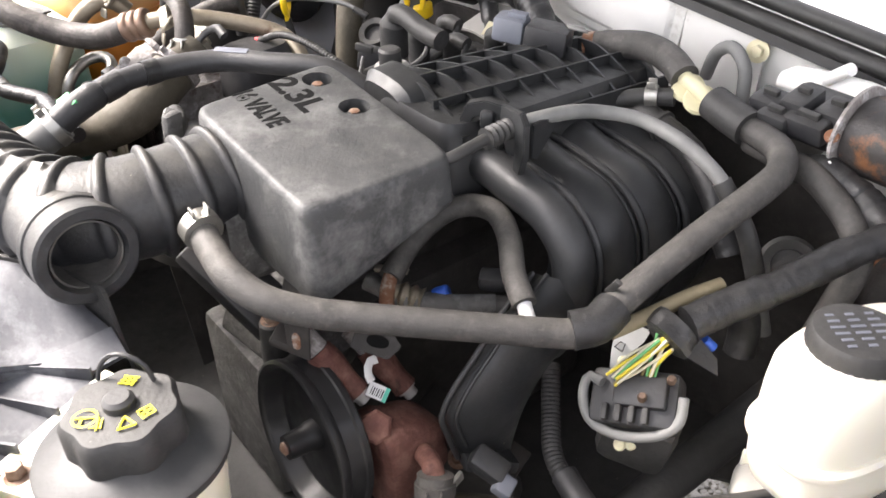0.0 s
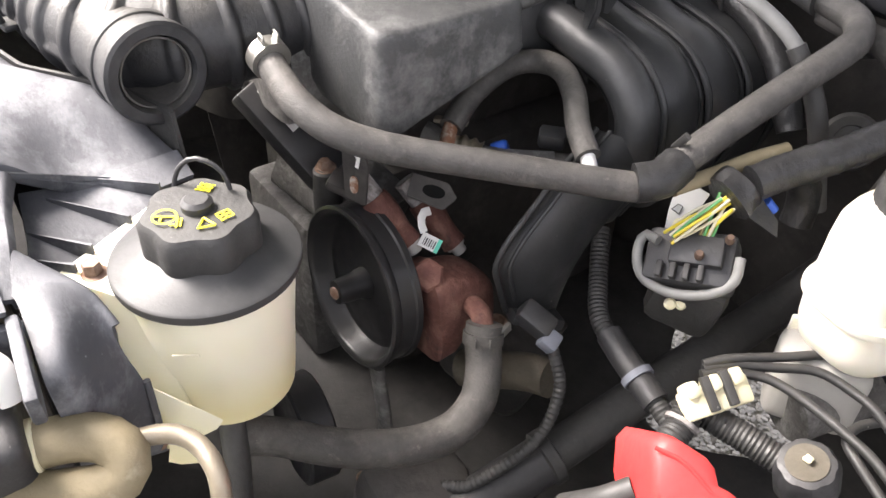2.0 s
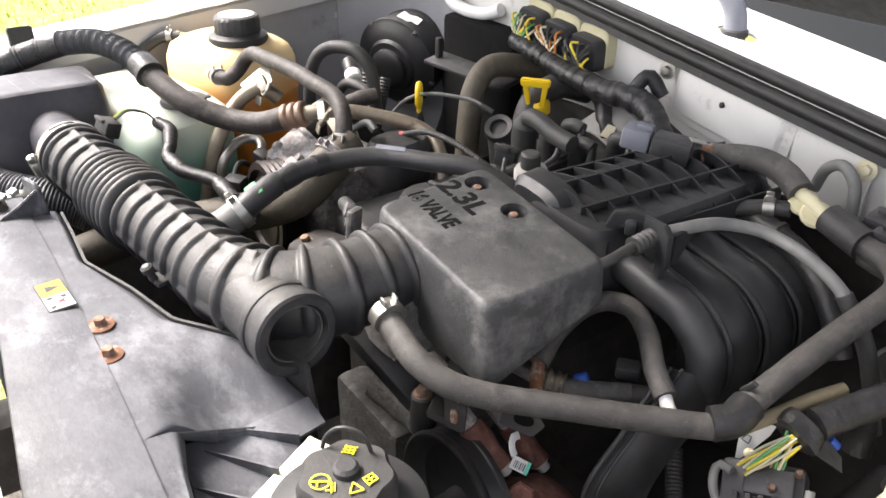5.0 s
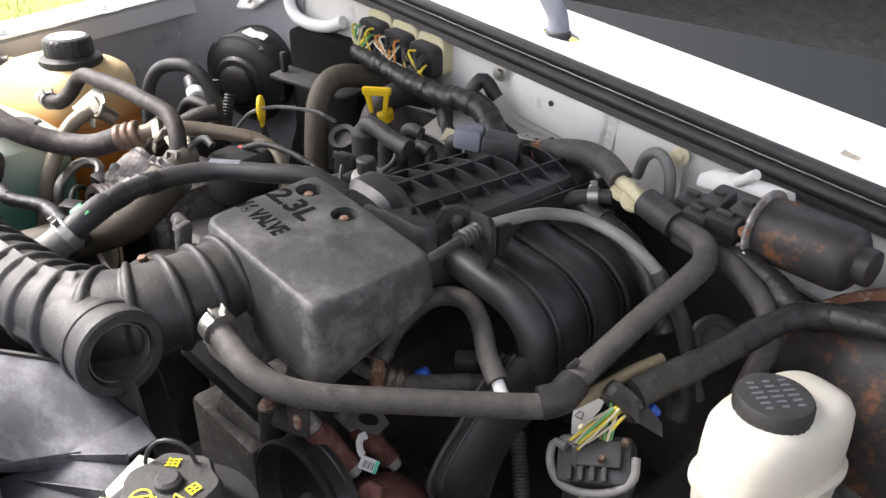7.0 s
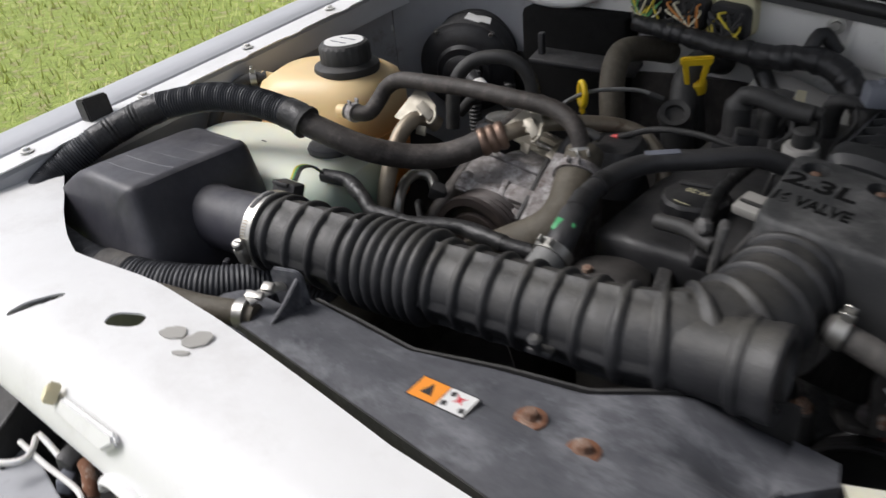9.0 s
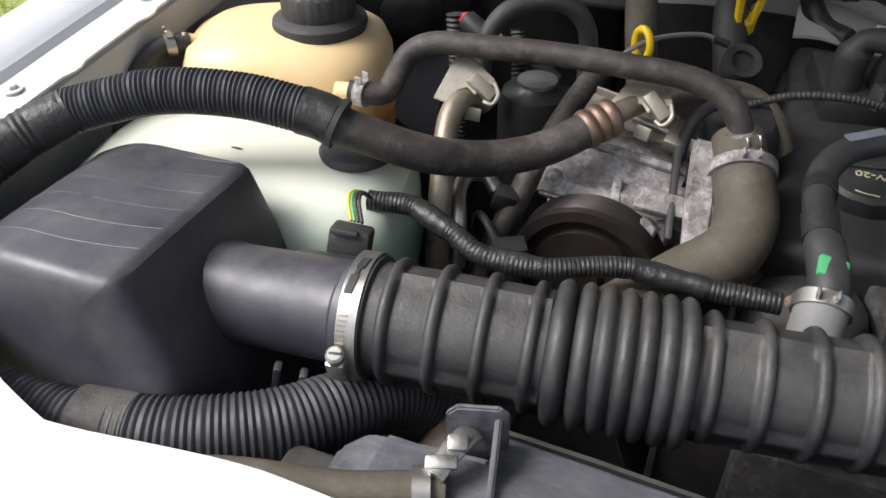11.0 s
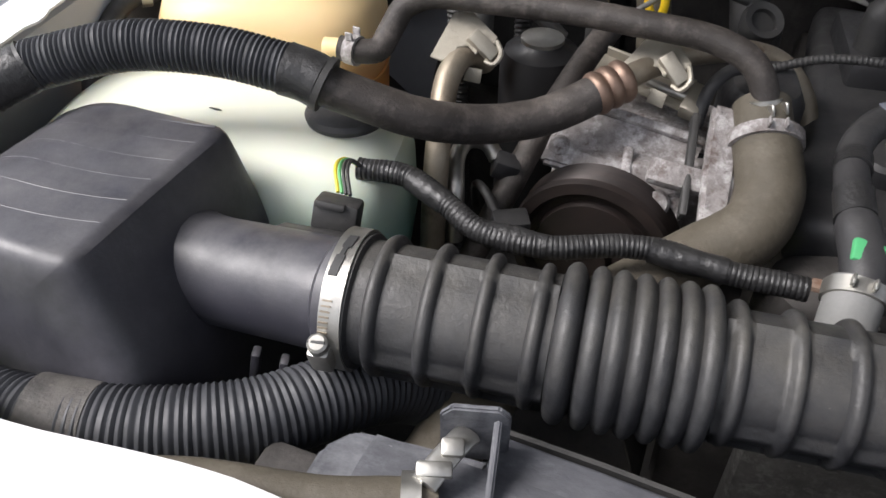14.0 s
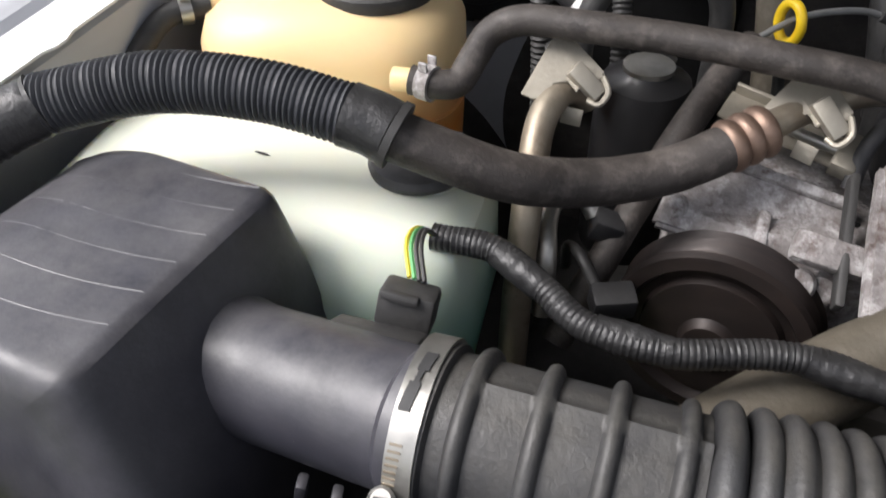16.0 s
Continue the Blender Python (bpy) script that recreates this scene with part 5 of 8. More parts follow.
for t0, n, w in ((62, 5, 0.0042), (88, 4, 0.0042), (76, 4, 0.0020)):
    for k in range(n):
        t = radians(t0 + 3.4 * k)
        q = C0 + V(-0.0005, -math.cos(t) * 0.0438, math.sin(t) * 0.0438)
        part("keyhole", box((w * 1.25, 0.0032, 0.0012), basis(q, (1, 0.15, 0.03), (0, math.sin(t), math.cos(t))), 0), M["ink"], wc)

# ---- air filter box ----
ab = thing("air_filter_box", "black plastic air filter box with a ribbed lid", "air filter box")
def lid_top(x, y):
    return 1.1065 - 0.058 * max(0.0, (-1.255 - x) / 0.105) ** 1.8 - 0.055 * max(0.0, y - 0.01) ** 1.4


def lid_ring(y, inset):
    """The box cut across at y: a sloping right wall, a crisp ridge, an arched top and a left wall."""
    top = [(-1.352 + 0.020 * (1 - k / 15) ** 2 + 0.1735 * k / 15) for k in range(16)]
    pts = [(-1.378 + inset, 0.90), (-1.374 + inset, 0.98), (-1.364 + inset, 1.025 - inset * 0.5)]
    for x in top:
        pts.append((min(max(x, -1.360 + inset), -1.1752 - inset), lid_top(x, y) - inset))
    pts += [(-1.1745 - inset, lid_top(-1.175, y) - 0.0008 - inset), (-1.1705 - inset, lid_top(-1.175, y) - 0.0035 - inset), (-1.1685 - inset, lid_top(-1.175, y) - 0.008 - inset), (-1.1580 - inset, 1.050 - inset * 0.3),
            (-1.1500 - inset, 1.01), (-1.139 - inset, 0.96), (-1.128 - inset, 0.90)]
    slope = 0.30 if y < 0 else -0.06
    grow = max(0.0, min(1.0, abs(y - 0.03) / 0.07))
    lean = 0.024 * max(0.0, min(1.0, 1 - (y + 0.02) / 0.15))
    return [V(x + lean * ease((1.095 - z) / 0.06) * ease((x + 1.20) / 0.03), y - slope * grow * max(0.0, 1.085 - z), z) for i, (x, z) in enumerate(pts)]


stations = [(-0.0540, 0.0200), (-0.0528, 0.0130), (-0.0505, 0.0075), (-0.0475, 0.0035), (-0.0440, 0.0012), (-0.0405, 0.0002)] + [(-0.036 + 0.012 * k, 0.0) for k in range(12)] + [(0.1045, 0.0008), (0.1095, 0.0040), (0.1125, 0.0085), (0.1140, 0.0150)]
part("lid", rings_to_bm([lid_ring(y, inset) for y, inset in stations]), M["box"], ab, smooth=32)
for k in range(6):
    y = -0.0095 + 0.0230 * k
    right = -1.1785
    left = -1.325 + 0.01 * math.sin(k * 2.3)
    xs = [left + (right - left) * j / 11 for j in range(12)]
    part("lid_rib", tube([(x, y + 0.010 * ((x + 1.25) / 0.075) ** 2 - 0.010, lid_top(x, y) - 0.00105) for x in xs], 0.0013, 6, 0.008), M["box"], ab)
for k in range(4):
    x = -1.340 + 0.028 * k
    part("side_rib", tube([(x, -0.0520, 1.072 - 0.012 * (3 - k)), (x + 0.004, -0.0630, 1.040), (x + 0.010, -0.085, 0.97)], 0.0022, 8, 0.01), M["box"], ab)
part("clip_post", box((0.006, 0.010, 0.040), pose(-1.100, 0.000, 1.000, 0, 12, 20), 0.002), M["box"], ab)
part("clip_post", box((0.006, 0.010, 0.036), pose(-1.082, 0.004, 0.998, 0, 12, 20), 0.002), M["box"], ab)
part("outlet", lathe([(0.0390, -0.120), (0.0375, -0.108), (0.0360, -0.100), (0.0355, -0.092), (0.0355, -0.004), (0.0395, 0.000), (0.0405, 0.010)], AXIS[0], (1, -0.02, 0.13), 48), M["box"], ab, "round outlet neck")
sens = thing("airflow_sensor", "black airflow sensor plug on the filter box outlet", "sensor")
part("base", box((0.050, 0.022, 0.012), pose(-1.086, 0.064, 1.066, -30, 0, 8), 0.003), M["rubber"], sens)
part("plug", box((0.030, 0.022, 0.022), pose(-1.080, 0.088, 1.070, -20, 8, 12), 0.003), M["rubber"], sens)
part("latch", box((0.020, 0.006, 0.005), pose(-1.080, 0.080, 1.083, -20, 8, 12), 0.0015), M["rubber"], sens)
for k, m_ in enumerate(("wireyellow", "wiregreen", "rubber", "rubber")):
    part("wire", tube([(-1.084 + 0.003 * k, 0.098, 1.080), (-1.096 + 0.003 * k, 0.118, 1.084), (-1.102 + 0.002 * k, 0.142, 1.074), (-1.096, 0.156, 1.058)], 0.0014, 6), M[m_], sens)

# ---- harness over the intake hose ----
har = thing("sensor_harness", "black tape-wrapped corrugated wiring harness", "wiring harness")
HP = [(-1.100, 0.157, 1.056), (-1.062, 0.162, 1.056), (-1.028, 0.150, 1.050), (-0.996, 0.136, 1.045), (-0.950, 0.138, 1.044), (-0.890, 0.161, 1.045), (-0.834, 0.160, 1.043), (-0.783, 0.162, 1.043)]
part("sleeve", tube(HP, 0.0085, 16, 0.0012, rfun=ridged(0.0080, 0.0034, 0.0007), wob=0.08), M["tape"], har)
for k in (1, 3, 5):
    part("tape_wrap", tube([V(*HP[k]).lerp(V(*HP[k + 1]), 0.1), V(*HP[k]).lerp(V(*HP[k + 1]), 0.6), HP[k + 1]], 0.0090, 14, 0.0015, rfun=taped(0.0088, 0.0007), wob=0.08), M["tape"], har)

# ---- corrugated sleeve and suction hose ----
ac = thing("suction_hose", "thick rubber air-conditioning hose partly in a corrugated sleeve", "hose")
SL = [(-1.152, 0.162, 1.124), (-1.205, 0.151, 1.133), (-1.265, 0.130, 1.135), (-1.325, 0.096, 1.124)]
part("corrugated_sleeve", tube(SL, 0.018, 28, 0.0009, rfun=ridged(0.0166, 0.0038, 0.0018, 0.7)), M["sleeve"], ac, "black corrugated sleeve")
part("sleeve_end", tube([(-1.128, 0.165, 1.1165), (-1.139, 0.1645, 1.120), (-1.155, 0.162, 1.1245)], 0.0192, 28, 0.002, wob=0.04), M["tape"], ac)
part("sleeve_lip", tube([(-1.1245, 0.1655, 1.115), (-1.129, 0.165, 1.1168)], 0.0203, 28, 0.001), M["rubber"], ac)
part("hose", tube([(-1.138, 0.164, 1.119), (-1.110, 0.171, 1.108), (-1.066, 0.191, 1.088), (-1.033, 0.226, 1.070), (-0.998, 0.256, 1.066), (-0.974, 0.273, 1.073), (-0.956, 0.286, 1.082)], 0.0152, 24, wob=0.02), M["suction"], ac)
part("crimp", tube([(-0.960, 0.283, 1.080), (-0.938, 0.306, 1.088)], 0.0172, 24, 0.0008, rfun=lambda s, T: 0.0146 + 0.0030 * abs(math.sin(s / T * math.pi * 3)) ** 0.6), M["crimp"], ac, "bronze crimped coupling")
part("pipe", tube([(-0.940, 0.304, 1.088), (-0.924, 0.325, 1.092), (-0.908, 0.348, 1.092), (-0.885, 0.380, 1.086), (-0.850, 0.418, 1.075), (-0.82, 0.43, 1.06), (-0.795, 0.425, 1.03), (-0.785, 0.41, 0.99)], 0.0095, 16), M["pipe"], ac, "aged aluminium pipe")
part("tape_end", tube([(-1.323, 0.097, 1.1245), (-1.352, 0.062, 1.110), (-1.368, 0.015, 1.094)], 0.0195, 24, 0.003, rfun=ridged(0.018, 0.0056, 0.0012), wob=0.05), M["tape"], ac)
part("lower_sleeve", tube([(-1.366, 0.020, 1.096), (-1.382, -0.040, 1.068), (-1.360, -0.076, 1.052), (-1.310, -0.0935, 1.041), (-1.240, -0.097, 1.032)], 0.016, 24, 0.0009, rfun=ridged(0.0170, 0.0038, 0.0018, 0.7)), M["sleeve"], ac)

big = thing("fresh_air_tube", "black corrugated tube below the filter box with a cloth patch", "tube")
FRESH = [(-1.285, -0.0965, 1.037), (-1.235, -0.0965, 1.031), (-1.180, -0.0930, 1.026), (-1.135, -0.0810, 1.022), (-1.098, -0.0620, 1.018), (-1.068, -0.0380, 1.013), (-1.045, -0.0080, 1.006), (-1.02, 0.03, 0.99), (-0.99, 0.06, 0.96)]
part("tube", tube(FRESH, 0.022, 30, 0.0011, rfun=lambda s, T: 0.0180 + 0.0062 * ease((s - 0.05) / 0.10) + 0.0015 * (0.5 + 0.5 * math.cos(2 * math.pi * s / 0.0047)) ** 0.7), M["sleeve"], big)
part("patch", tube([(-1.182, -0.0933, 1.0262), (-1.164, -0.0893, 1.0246), (-1.1475, -0.0848, 1.0231)], 0.0252, 28, 0.003, wob=0.03), M["hose"], big, "grey-brown cloth tape patch")
rl = thing("radiator_line", "grey-brown hose on the radiator corner with a steel clamp", "hose")
part("hose", tube([(-1.11, -0.115, 1.035), (-1.06, -0.105, 1.047), (-1.00, -0.092, 1.048), (-0.965, -0.078, 1.047), (-0.945, -0.070, 1.045)], 0.012, 18), M["brownhose"], rl)
clip = part("clip", lathe([(0.0132, -0.005), (0.0150, -0.005), (0.0150, 0.005), (0.0132, 0.005)], (-0.956, -0.0745, 1.0465), (1, 0.4, 0), 24), M["steel"], rl, "bright steel hose clamp")
part("strap", tube([(-0.9510, -0.071, 1.0600), (-0.9470, -0.057, 1.0625), (-0.9425, -0.043, 1.0640), (-0.9410, -0.037, 1.0610)], 0.0072, 14, 0.003, flat=0.45), M["steel"], clip)
part("ear", box((0.012, 0.010, 0.008), pose(-0.9440, -0.051, 1.0665, 20, 0, 20), 0.002), M["steel"], clip)
part("catch", box((0.018, 0.008, 0.006), pose(-0.9485, -0.064, 1.0635, 20, 0, 20), 0.0015), M["steel"], clip)

# ---- coolant tank ----
dg = thing("coolant_tank", "amber-stained cream coolant expansion tank with a black screw cap", "coolant tank")
DX, DY = -1.274, 0.336
part("body", rings_to_bm([sup((DX + dx, DY, z), (0.94, 0.34, 0), (-0.34, 0.94, 0), a, b, 3.0, 56) for z, a, b, dx in
                          ((0.90, 0.083, 0.062, 0), (0.91, 0.094, 0.072, 0), (0.96, 0.100, 0.080, 0), (1.045, 0.104, 0.082, 0), (1.080, 0.103, 0.081, 0), (1.098, 0.096, 0.074, 0), (1.109, 0.080, 0.060, 0.003), (1.115, 0.060, 0.047, 0.012), (1.116, 0.042, 0.036, 0.018))]),
     M["degas"], dg)
part("seam", rings_to_bm([sup((DX, DY, z), (0.94, 0.34, 0), (-0.34, 0.94, 0), 0.1055, 0.0835, 3.0, 56) for z in (1.030, 1.032)]), M["degas"], dg)
CP = V(DX + 0.037, DY + 0.003, 1.1135)
part("cap_flange", lathe([(0.044, -0.006), (0.0465, 0.003), (0.0455, 0.008), (0.037, 0.013)], CP, (0, 0, 1), 48), M["rubber"], dg)
dcap = part("cap", lathe([(0.0345, 0.008), (0.0350, 0.012), (0.0350, 0.034), (0.0325, 0.038), (0.027, 0.0395)], CP, (0, 0, 1), 96, shape=lambda a, r, h: r * (1 + 0.022 * (math.cos(24 * a) > 0)) if 0.010 < h < 0.037 else r), M["rubber"], dg, "black ribbed screw cap")
part("cap_label", lathe([(0.0275, 0.0390), (0.0275, 0.0402), (0.001, 0.0402)], CP, (0, 0, 1), 40), M["paper"], dcap, "worn white cap disc")
for i in range(4):
    part("print_bar", box((0.014, 0.0022, 0.0005), Matrix.Translation(CP) @ pose(-0.008 + 0.016 * (i % 2), -0.010 + 0.018 * (i // 2), 0.0404), 0), M["greyplug"], dcap)
part("nipple", tube([(-1.185, 0.268, 1.085), (-1.160, 0.272, 1.086)], 0.0085, 16), M["degas"], dg)
part("rear_neck", tube([(-1.335, 0.300, 1.093), (-1.360, 0.280, 1.102)], 0.008, 14), M["degas"], dg)
vent = thing("vent_hose", "black rubber vent hose with a spring clamp beside the coolant tank", "hose")
part("hose", tube([(-1.354, 0.285, 1.100), (-1.374, 0.262, 1.099), (-1.380, 0.235, 1.086), (-1.378, 0.20, 1.06), (-1.37, 0.17, 1.00)], 0.009, 14), M["rubber"], vent)
clamp_band(vent, (-1.367, 0.271, 1.100), (-0.6, -0.7, 0), 0.0098, 0.009)

uh = thing("coolant_return_hose", "long dusty black rubber hose from the coolant tank to the engine", "hose")
UP = [(-1.172, 0.270, 1.086), (-1.155, 0.273, 1.085), (-1.141, 0.281, 1.086), (-1.136, 0.295, 1.098), (-1.127, 0.305, 1.115), (-1.104, 0.308, 1.127), (-1.060, 0.310, 1.130), (-0.995, 0.317, 1.130), (-0.935, 0.316, 1.130), (-0.886, 0.320, 1.126), (-0.855, 0.315, 1.118), (-0.839, 0.309, 1.102), (-0.831, 0.300, 1.078)]
part("hose", tube(UP, 0.0105, 20, 0.004, wob=0.015), M["suction"], uh)
clamp_band(uh, (-1.160, 0.2722, 1.0853), (1, -0.1, 0), 0.0112, 0.010, material=M["castal"])
clamp_band(uh, (-0.834, 0.3035, 1.087), (0.3, -0.35, -1), 0.0115, 0.013)

# ---- washer tank ----
ws = thing("washer_tank", "pale greenish translucent washer fluid tank with a black cap", "washer tank")
part("body", rings_to_bm([sup((x0, y0, z), (0.96, 0.20, 0), (-0.2, 0.98, 0), a, b, 4.0, 56) for z, x0, y0, a, b in
                          ((0.86, -1.23, 0.175, 0.125, 0.075), (0.88, -1.23, 0.175, 0.14, 0.085), (0.97, -1.23, 0.172, 0.155, 0.088), (1.022, -1.232, 0.174, 0.155, 0.086), (1.046, -1.232, 0.178, 0.148, 0.079), (1.059, -1.232, 0.182, 0.130, 0.062), (1.064, -1.232, 0.184, 0.09, 0.04))]), M["washer"], ws)
part("neck", lathe([(0.034, 0.0), (0.030, 0.008), (0.026, 0.015)], (-1.135, 0.208, 1.050), (0, 0, 1), 28), M["washer"], ws)
part("cap", lathe([(0.024, 0.0), (0.032, 0.002), (0.033, 0.006), (0.031, 0.010), (0.024, 0.012), (0.012, 0.0125)], (-1.135, 0.208, 1.062), (0, 0, 1), 40), M["plastic"], ws, "black snap cap")
part("cap_tab", box((0.012, 0.010, 0.003), pose(-1.125, 0.239, 1.071), 0.001), M["plastic"], ws)
for mx, my, mz, turn in ((-1.300, 0.166, 1.0560, -12), (-1.235, 0.176, 1.0648, -2), (-1.178, 0.166, 1.0610, 8)):
    part("wear_mark", prism([(-0.006, -0.0004), (0.001, -0.0010), (0.006, 0.0002), (0.002, 0.0010), (-0.004, 0.0006)], 0.0006, pose(mx, my, mz, 8, 0, turn)), M["ink"], ws)

# ---- alternator, water outlet and pipes in the middle ----
alt = thing("compressor", "corroded aluminium compressor casting with a rusty grooved pulley", "compressor")
part("casting", rings_to_bm([sup((x0, y0, z), (1, 0.12, 0), (-0.12, 1, 0), a, b, 5, 40) for z, x0, y0, a, b in ((0.92, -0.92, 0.335, 0.070, 0.065), (0.99, -0.92, 0.335, 0.072, 0.068), (1.022, -0.918, 0.333, 0.070, 0.064), (1.032, -0.915, 0.333, 0.062, 0.056))]), M["castal"], alt)
DK = basis((-0.930, 0.298, 1.024), (1, 0.10, -0.10), (0, 0.80, 0.60))
part("front_deck", prism([(-0.064, -0.026), (0.040, -0.030), (0.058, -0.006), (0.062, 0.020), (-0.040, 0.034), (-0.058, 0.016)], 0.012, DK, 0.003), M["castal"], alt)
part("raised_edge", box((0.100, 0.008, 0.010), DK @ pose(0.004, 0.026, 0.014, 0, 0, -6), 0.003), M["castal"], alt)
part("fin", box((0.008, 0.026, 0.012), DK @ pose(0.004, -0.012, 0.016, 0, 0, 4), 0.002), M["castal"], alt)
part("cast_mark", lathe([(0.0065, 0), (0.0075, 0.0008), (0.0065, 0.0016), (0.0050, 0.0010)], DK @ Vector((0.036, -0.006, 0.0115)), DK.to_3x3() @ Vector((0, 0, 1)), 24), M["castal"], alt)
part("bolt_ear", lathe([(0.007, 0), (0.009, 0.003), (0.009, 0.014), (0.007, 0.017), (0.004, 0.018)], DK @ Vector((-0.050, -0.004, 0.0)), (-0.05, -1, 0.45), 24), M["castal"], alt)
part("bolt_ear", lathe([(0.010, 0), (0.012, 0.004), (0.012, 0.020), (0.010, 0.024), (0.006, 0.025)], DK @ Vector((0.050, -0.026, -0.006)), (0.05, -1, 0.35), 24), M["castal"], alt)
part("strap", prism([(-0.010, -0.062), (0.010, -0.060), (0.012, -0.01), (0.010, 0.046), (-0.010, 0.048), (-0.011, 0.0)], 0.013, basis((-0.856, 0.272, 1.048), (1, 0.15, -0.05), (-0.05, 0.82, 0.42)), 0.003), M["castal"], alt)
part("strap_edge", box((0.006, 0.090, 0.012), basis((-0.876, 0.272, 1.044), (1, 0.15, -0.05), (-0.05, 0.82, 0.42)), 0.002), M["rubber"], alt)
part("cross_arm", box((0.050, 0.020, 0.014), basis((-0.880, 0.262, 1.038), (1, 0.05, -0.1), (0, 0.8, 0.6)), 0.004), M["castal"], alt)
CH = basis((-0.922, 0.350, 1.062), (1, -0.18, -0.12), (0.1, 0.9, 0.35))
part("channel", prism([(-0.050, -0.012), (0.030, -0.014), (0.046, -0.010), (0.046, 0.010), (0.030, 0.012), (-0.050, 0.012)], 0.003, CH, 0.0008), M["bracket"], alt, "zinc-plated channel")
part("channel_wall", box((0.080, 0.003, 0.012), CH @ pose(-0.008, 0.012, 0.006), 0.0008), M["bracket"], alt)
part("channel_end", box((0.016, 0.030, 0.014), CH @ pose(0.038, -0.004, 0.006), 0.002), M["bracket"], alt)
part("long_bolt", tube([CH @ Vector((-0.004, -0.004, 0.008)), CH @ Vector((0.042, -0.004, 0.008))], 0.0038, 10), M["steel"], alt)
part("bolt_head", lathe([(0.006, 0), (0.006, 0.006), (0.004, 0.007)], CH @ Vector((0.042, -0.004, 0.008)), CH.to_3x3() @ Vector((1, 0, 0)), 6), M["steel"], alt)
part("pulley", lathe([(0.050, -0.030), (0.067, -0.030), (0.069, -0.027), (0.065, -0.022), (0.068, -0.018), (0.065, -0.014), (0.068, -0.010), (0.065, -0.006), (0.069, -0.002), (0.067, 0.003), (0.058, 0.004), (0.054, -0.004), (0.048, -0.004), (0.046, 0.002), (0.02, 0.004), (0.016, 0.010)], (-0.935, 0.235, 0.965), (-0.06, -1, 0.05), 64), M["belt"], alt, "rusty grooved pulley")
# solid near-black block stands in for the shaded gap in the casting
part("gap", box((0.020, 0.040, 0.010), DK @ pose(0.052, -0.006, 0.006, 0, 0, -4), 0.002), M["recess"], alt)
part("boss", lathe([(0.010, 0), (0.0115, 0.003), (0.0115, 0.020), (0.009, 0.023), (0.005, 0.0235)], DK @ Vector((0.034, -0.034, 0.0)), (0.1, -0.8, 0.6), 24), M["castal"], alt)
part("cast_figures", words("06", 0.0085, DK @ pose(0.020, -0.004, 0.0122), 0.0004), M["castal"], alt)
part("shield_strap", tube([(-0.880, 0.318, 1.050), (-0.876, 0.338, 1.076), (-0.860, 0.352, 1.090), (-0.838, 0.352, 1.086)], 0.0055, 12, flat=0.6), M["plastic"], alt)
part("shield", rings_to_bm([sup((-0.836, 0.385, z - 0.016), (1, 0.2, 0), (-0.2, 1, 0), a, b, 3.5, 28) for z, a, b in ((1.03, 0.032, 0.04), (1.075, 0.032, 0.04), (1.086, 0.026, 0.034), (1.088, 0.015, 0.02))]), M["plastic"], alt, "black plastic shield")


rh = thing("upper_radiator_hose", "thick olive-brown upper radiator hose with a spring clamp", "hose")
part("hose", tube([(-0.829, 0.292, 1.070), (-0.822, 0.272, 1.060), (-0.816, 0.248, 1.046), (-0.824, 0.224, 1.030), (-0.856, 0.200, 1.012), (-0.91, 0.145, 0.99), (-0.96, 0.08, 0.97), (-0.98, 0.0, 0.95)], 0.0245, 26, 0.005), M["brownhose"], rh)
clamp_band(rh, (-0.827, 0.287, 1.068), (0.2, -0.8, -0.45), 0.0262, 0.010, material=M["castal"])
part("outlet_neck", tube([(-0.836, 0.315, 1.082), (-0.828, 0.290, 1.069)], 0.0215, 24), M["brownhose"], rh)

dh = solid("liquid_line", tube([(-0.968, 0.43, 1.080), (-0.976, 0.40, 1.076), (-0.991, 0.345, 1.053), (-1.009, 0.29, 1.009), (-1.023, 0.25, 0.968), (-1.035, 0.22, 0.93)], 0.0115, 18, wob=0.03), M["suction"], "dark rubber refrigerant hose running down behind the compressor", "hose")
sl = thing("silver_bend_pipe", "small bent aluminium pipe with a dark plug", "pipe")
part("pipe", tube([(-1.046, 0.215, 0.96), (-1.049, 0.225, 1.000), (-1.058, 0.250, 1.018), (-1.056, 0.272, 1.022), (-1.042, 0.280, 1.018), (-1.031, 0.275, 1.008)], 0.0072, 16), M["steel"], sl)
part("plug", box((0.022, 0.018, 0.020), pose(-1.022, 0.272, 1.004, 10, 20, 20), 0.003), M["plastic"], sl)
dk2 = thing("compressor_plug", "black wiring plug beside the compressor pulley", "connector")
part("plug", box((0.030, 0.020, 0.020), pose(-1.000, 0.222, 0.985, 10, 0, 30), 0.003), M["plastic"], dk2)
part("lead", tube([(-1.012, 0.224, 0.990), (-1.030, 0.240, 1.000), (-1.045, 0.262, 0.985), (-1.05, 0.28, 0.95)], 0.004, 10), M["rubber"], dk2)
p1 = thing("condenser_pipe", "aged aluminium refrigerant pipe with a zinc bracket", "pipe")
part("pipe", tube([(-1.056, 0.185, 0.90), (-1.064, 0.215, 1.00), (-1.071, 0.245, 1.050), (-1.076, 0.272, 1.075), (-1.073, 0.296, 1.085), (-1.066, 0.310, 1.082), (-1.060, 0.322, 1.070)], 0.0105, 18), M["pipe"], p1)
for bx, by, bz, ux in ((-1.070, 0.300, 1.097, (1, 0.15, -0.1)), (-0.918, 0.322, 1.098, (1, -0.25, -0.1))):
    bk = thing("pipe_bracket", "bent zinc-plated spring lock bracket on a refrigerant pipe", "bracket", "pipe brackets")
    bp_ = basis((bx, by, bz), ux, (0.1, 0.80, 0.60))
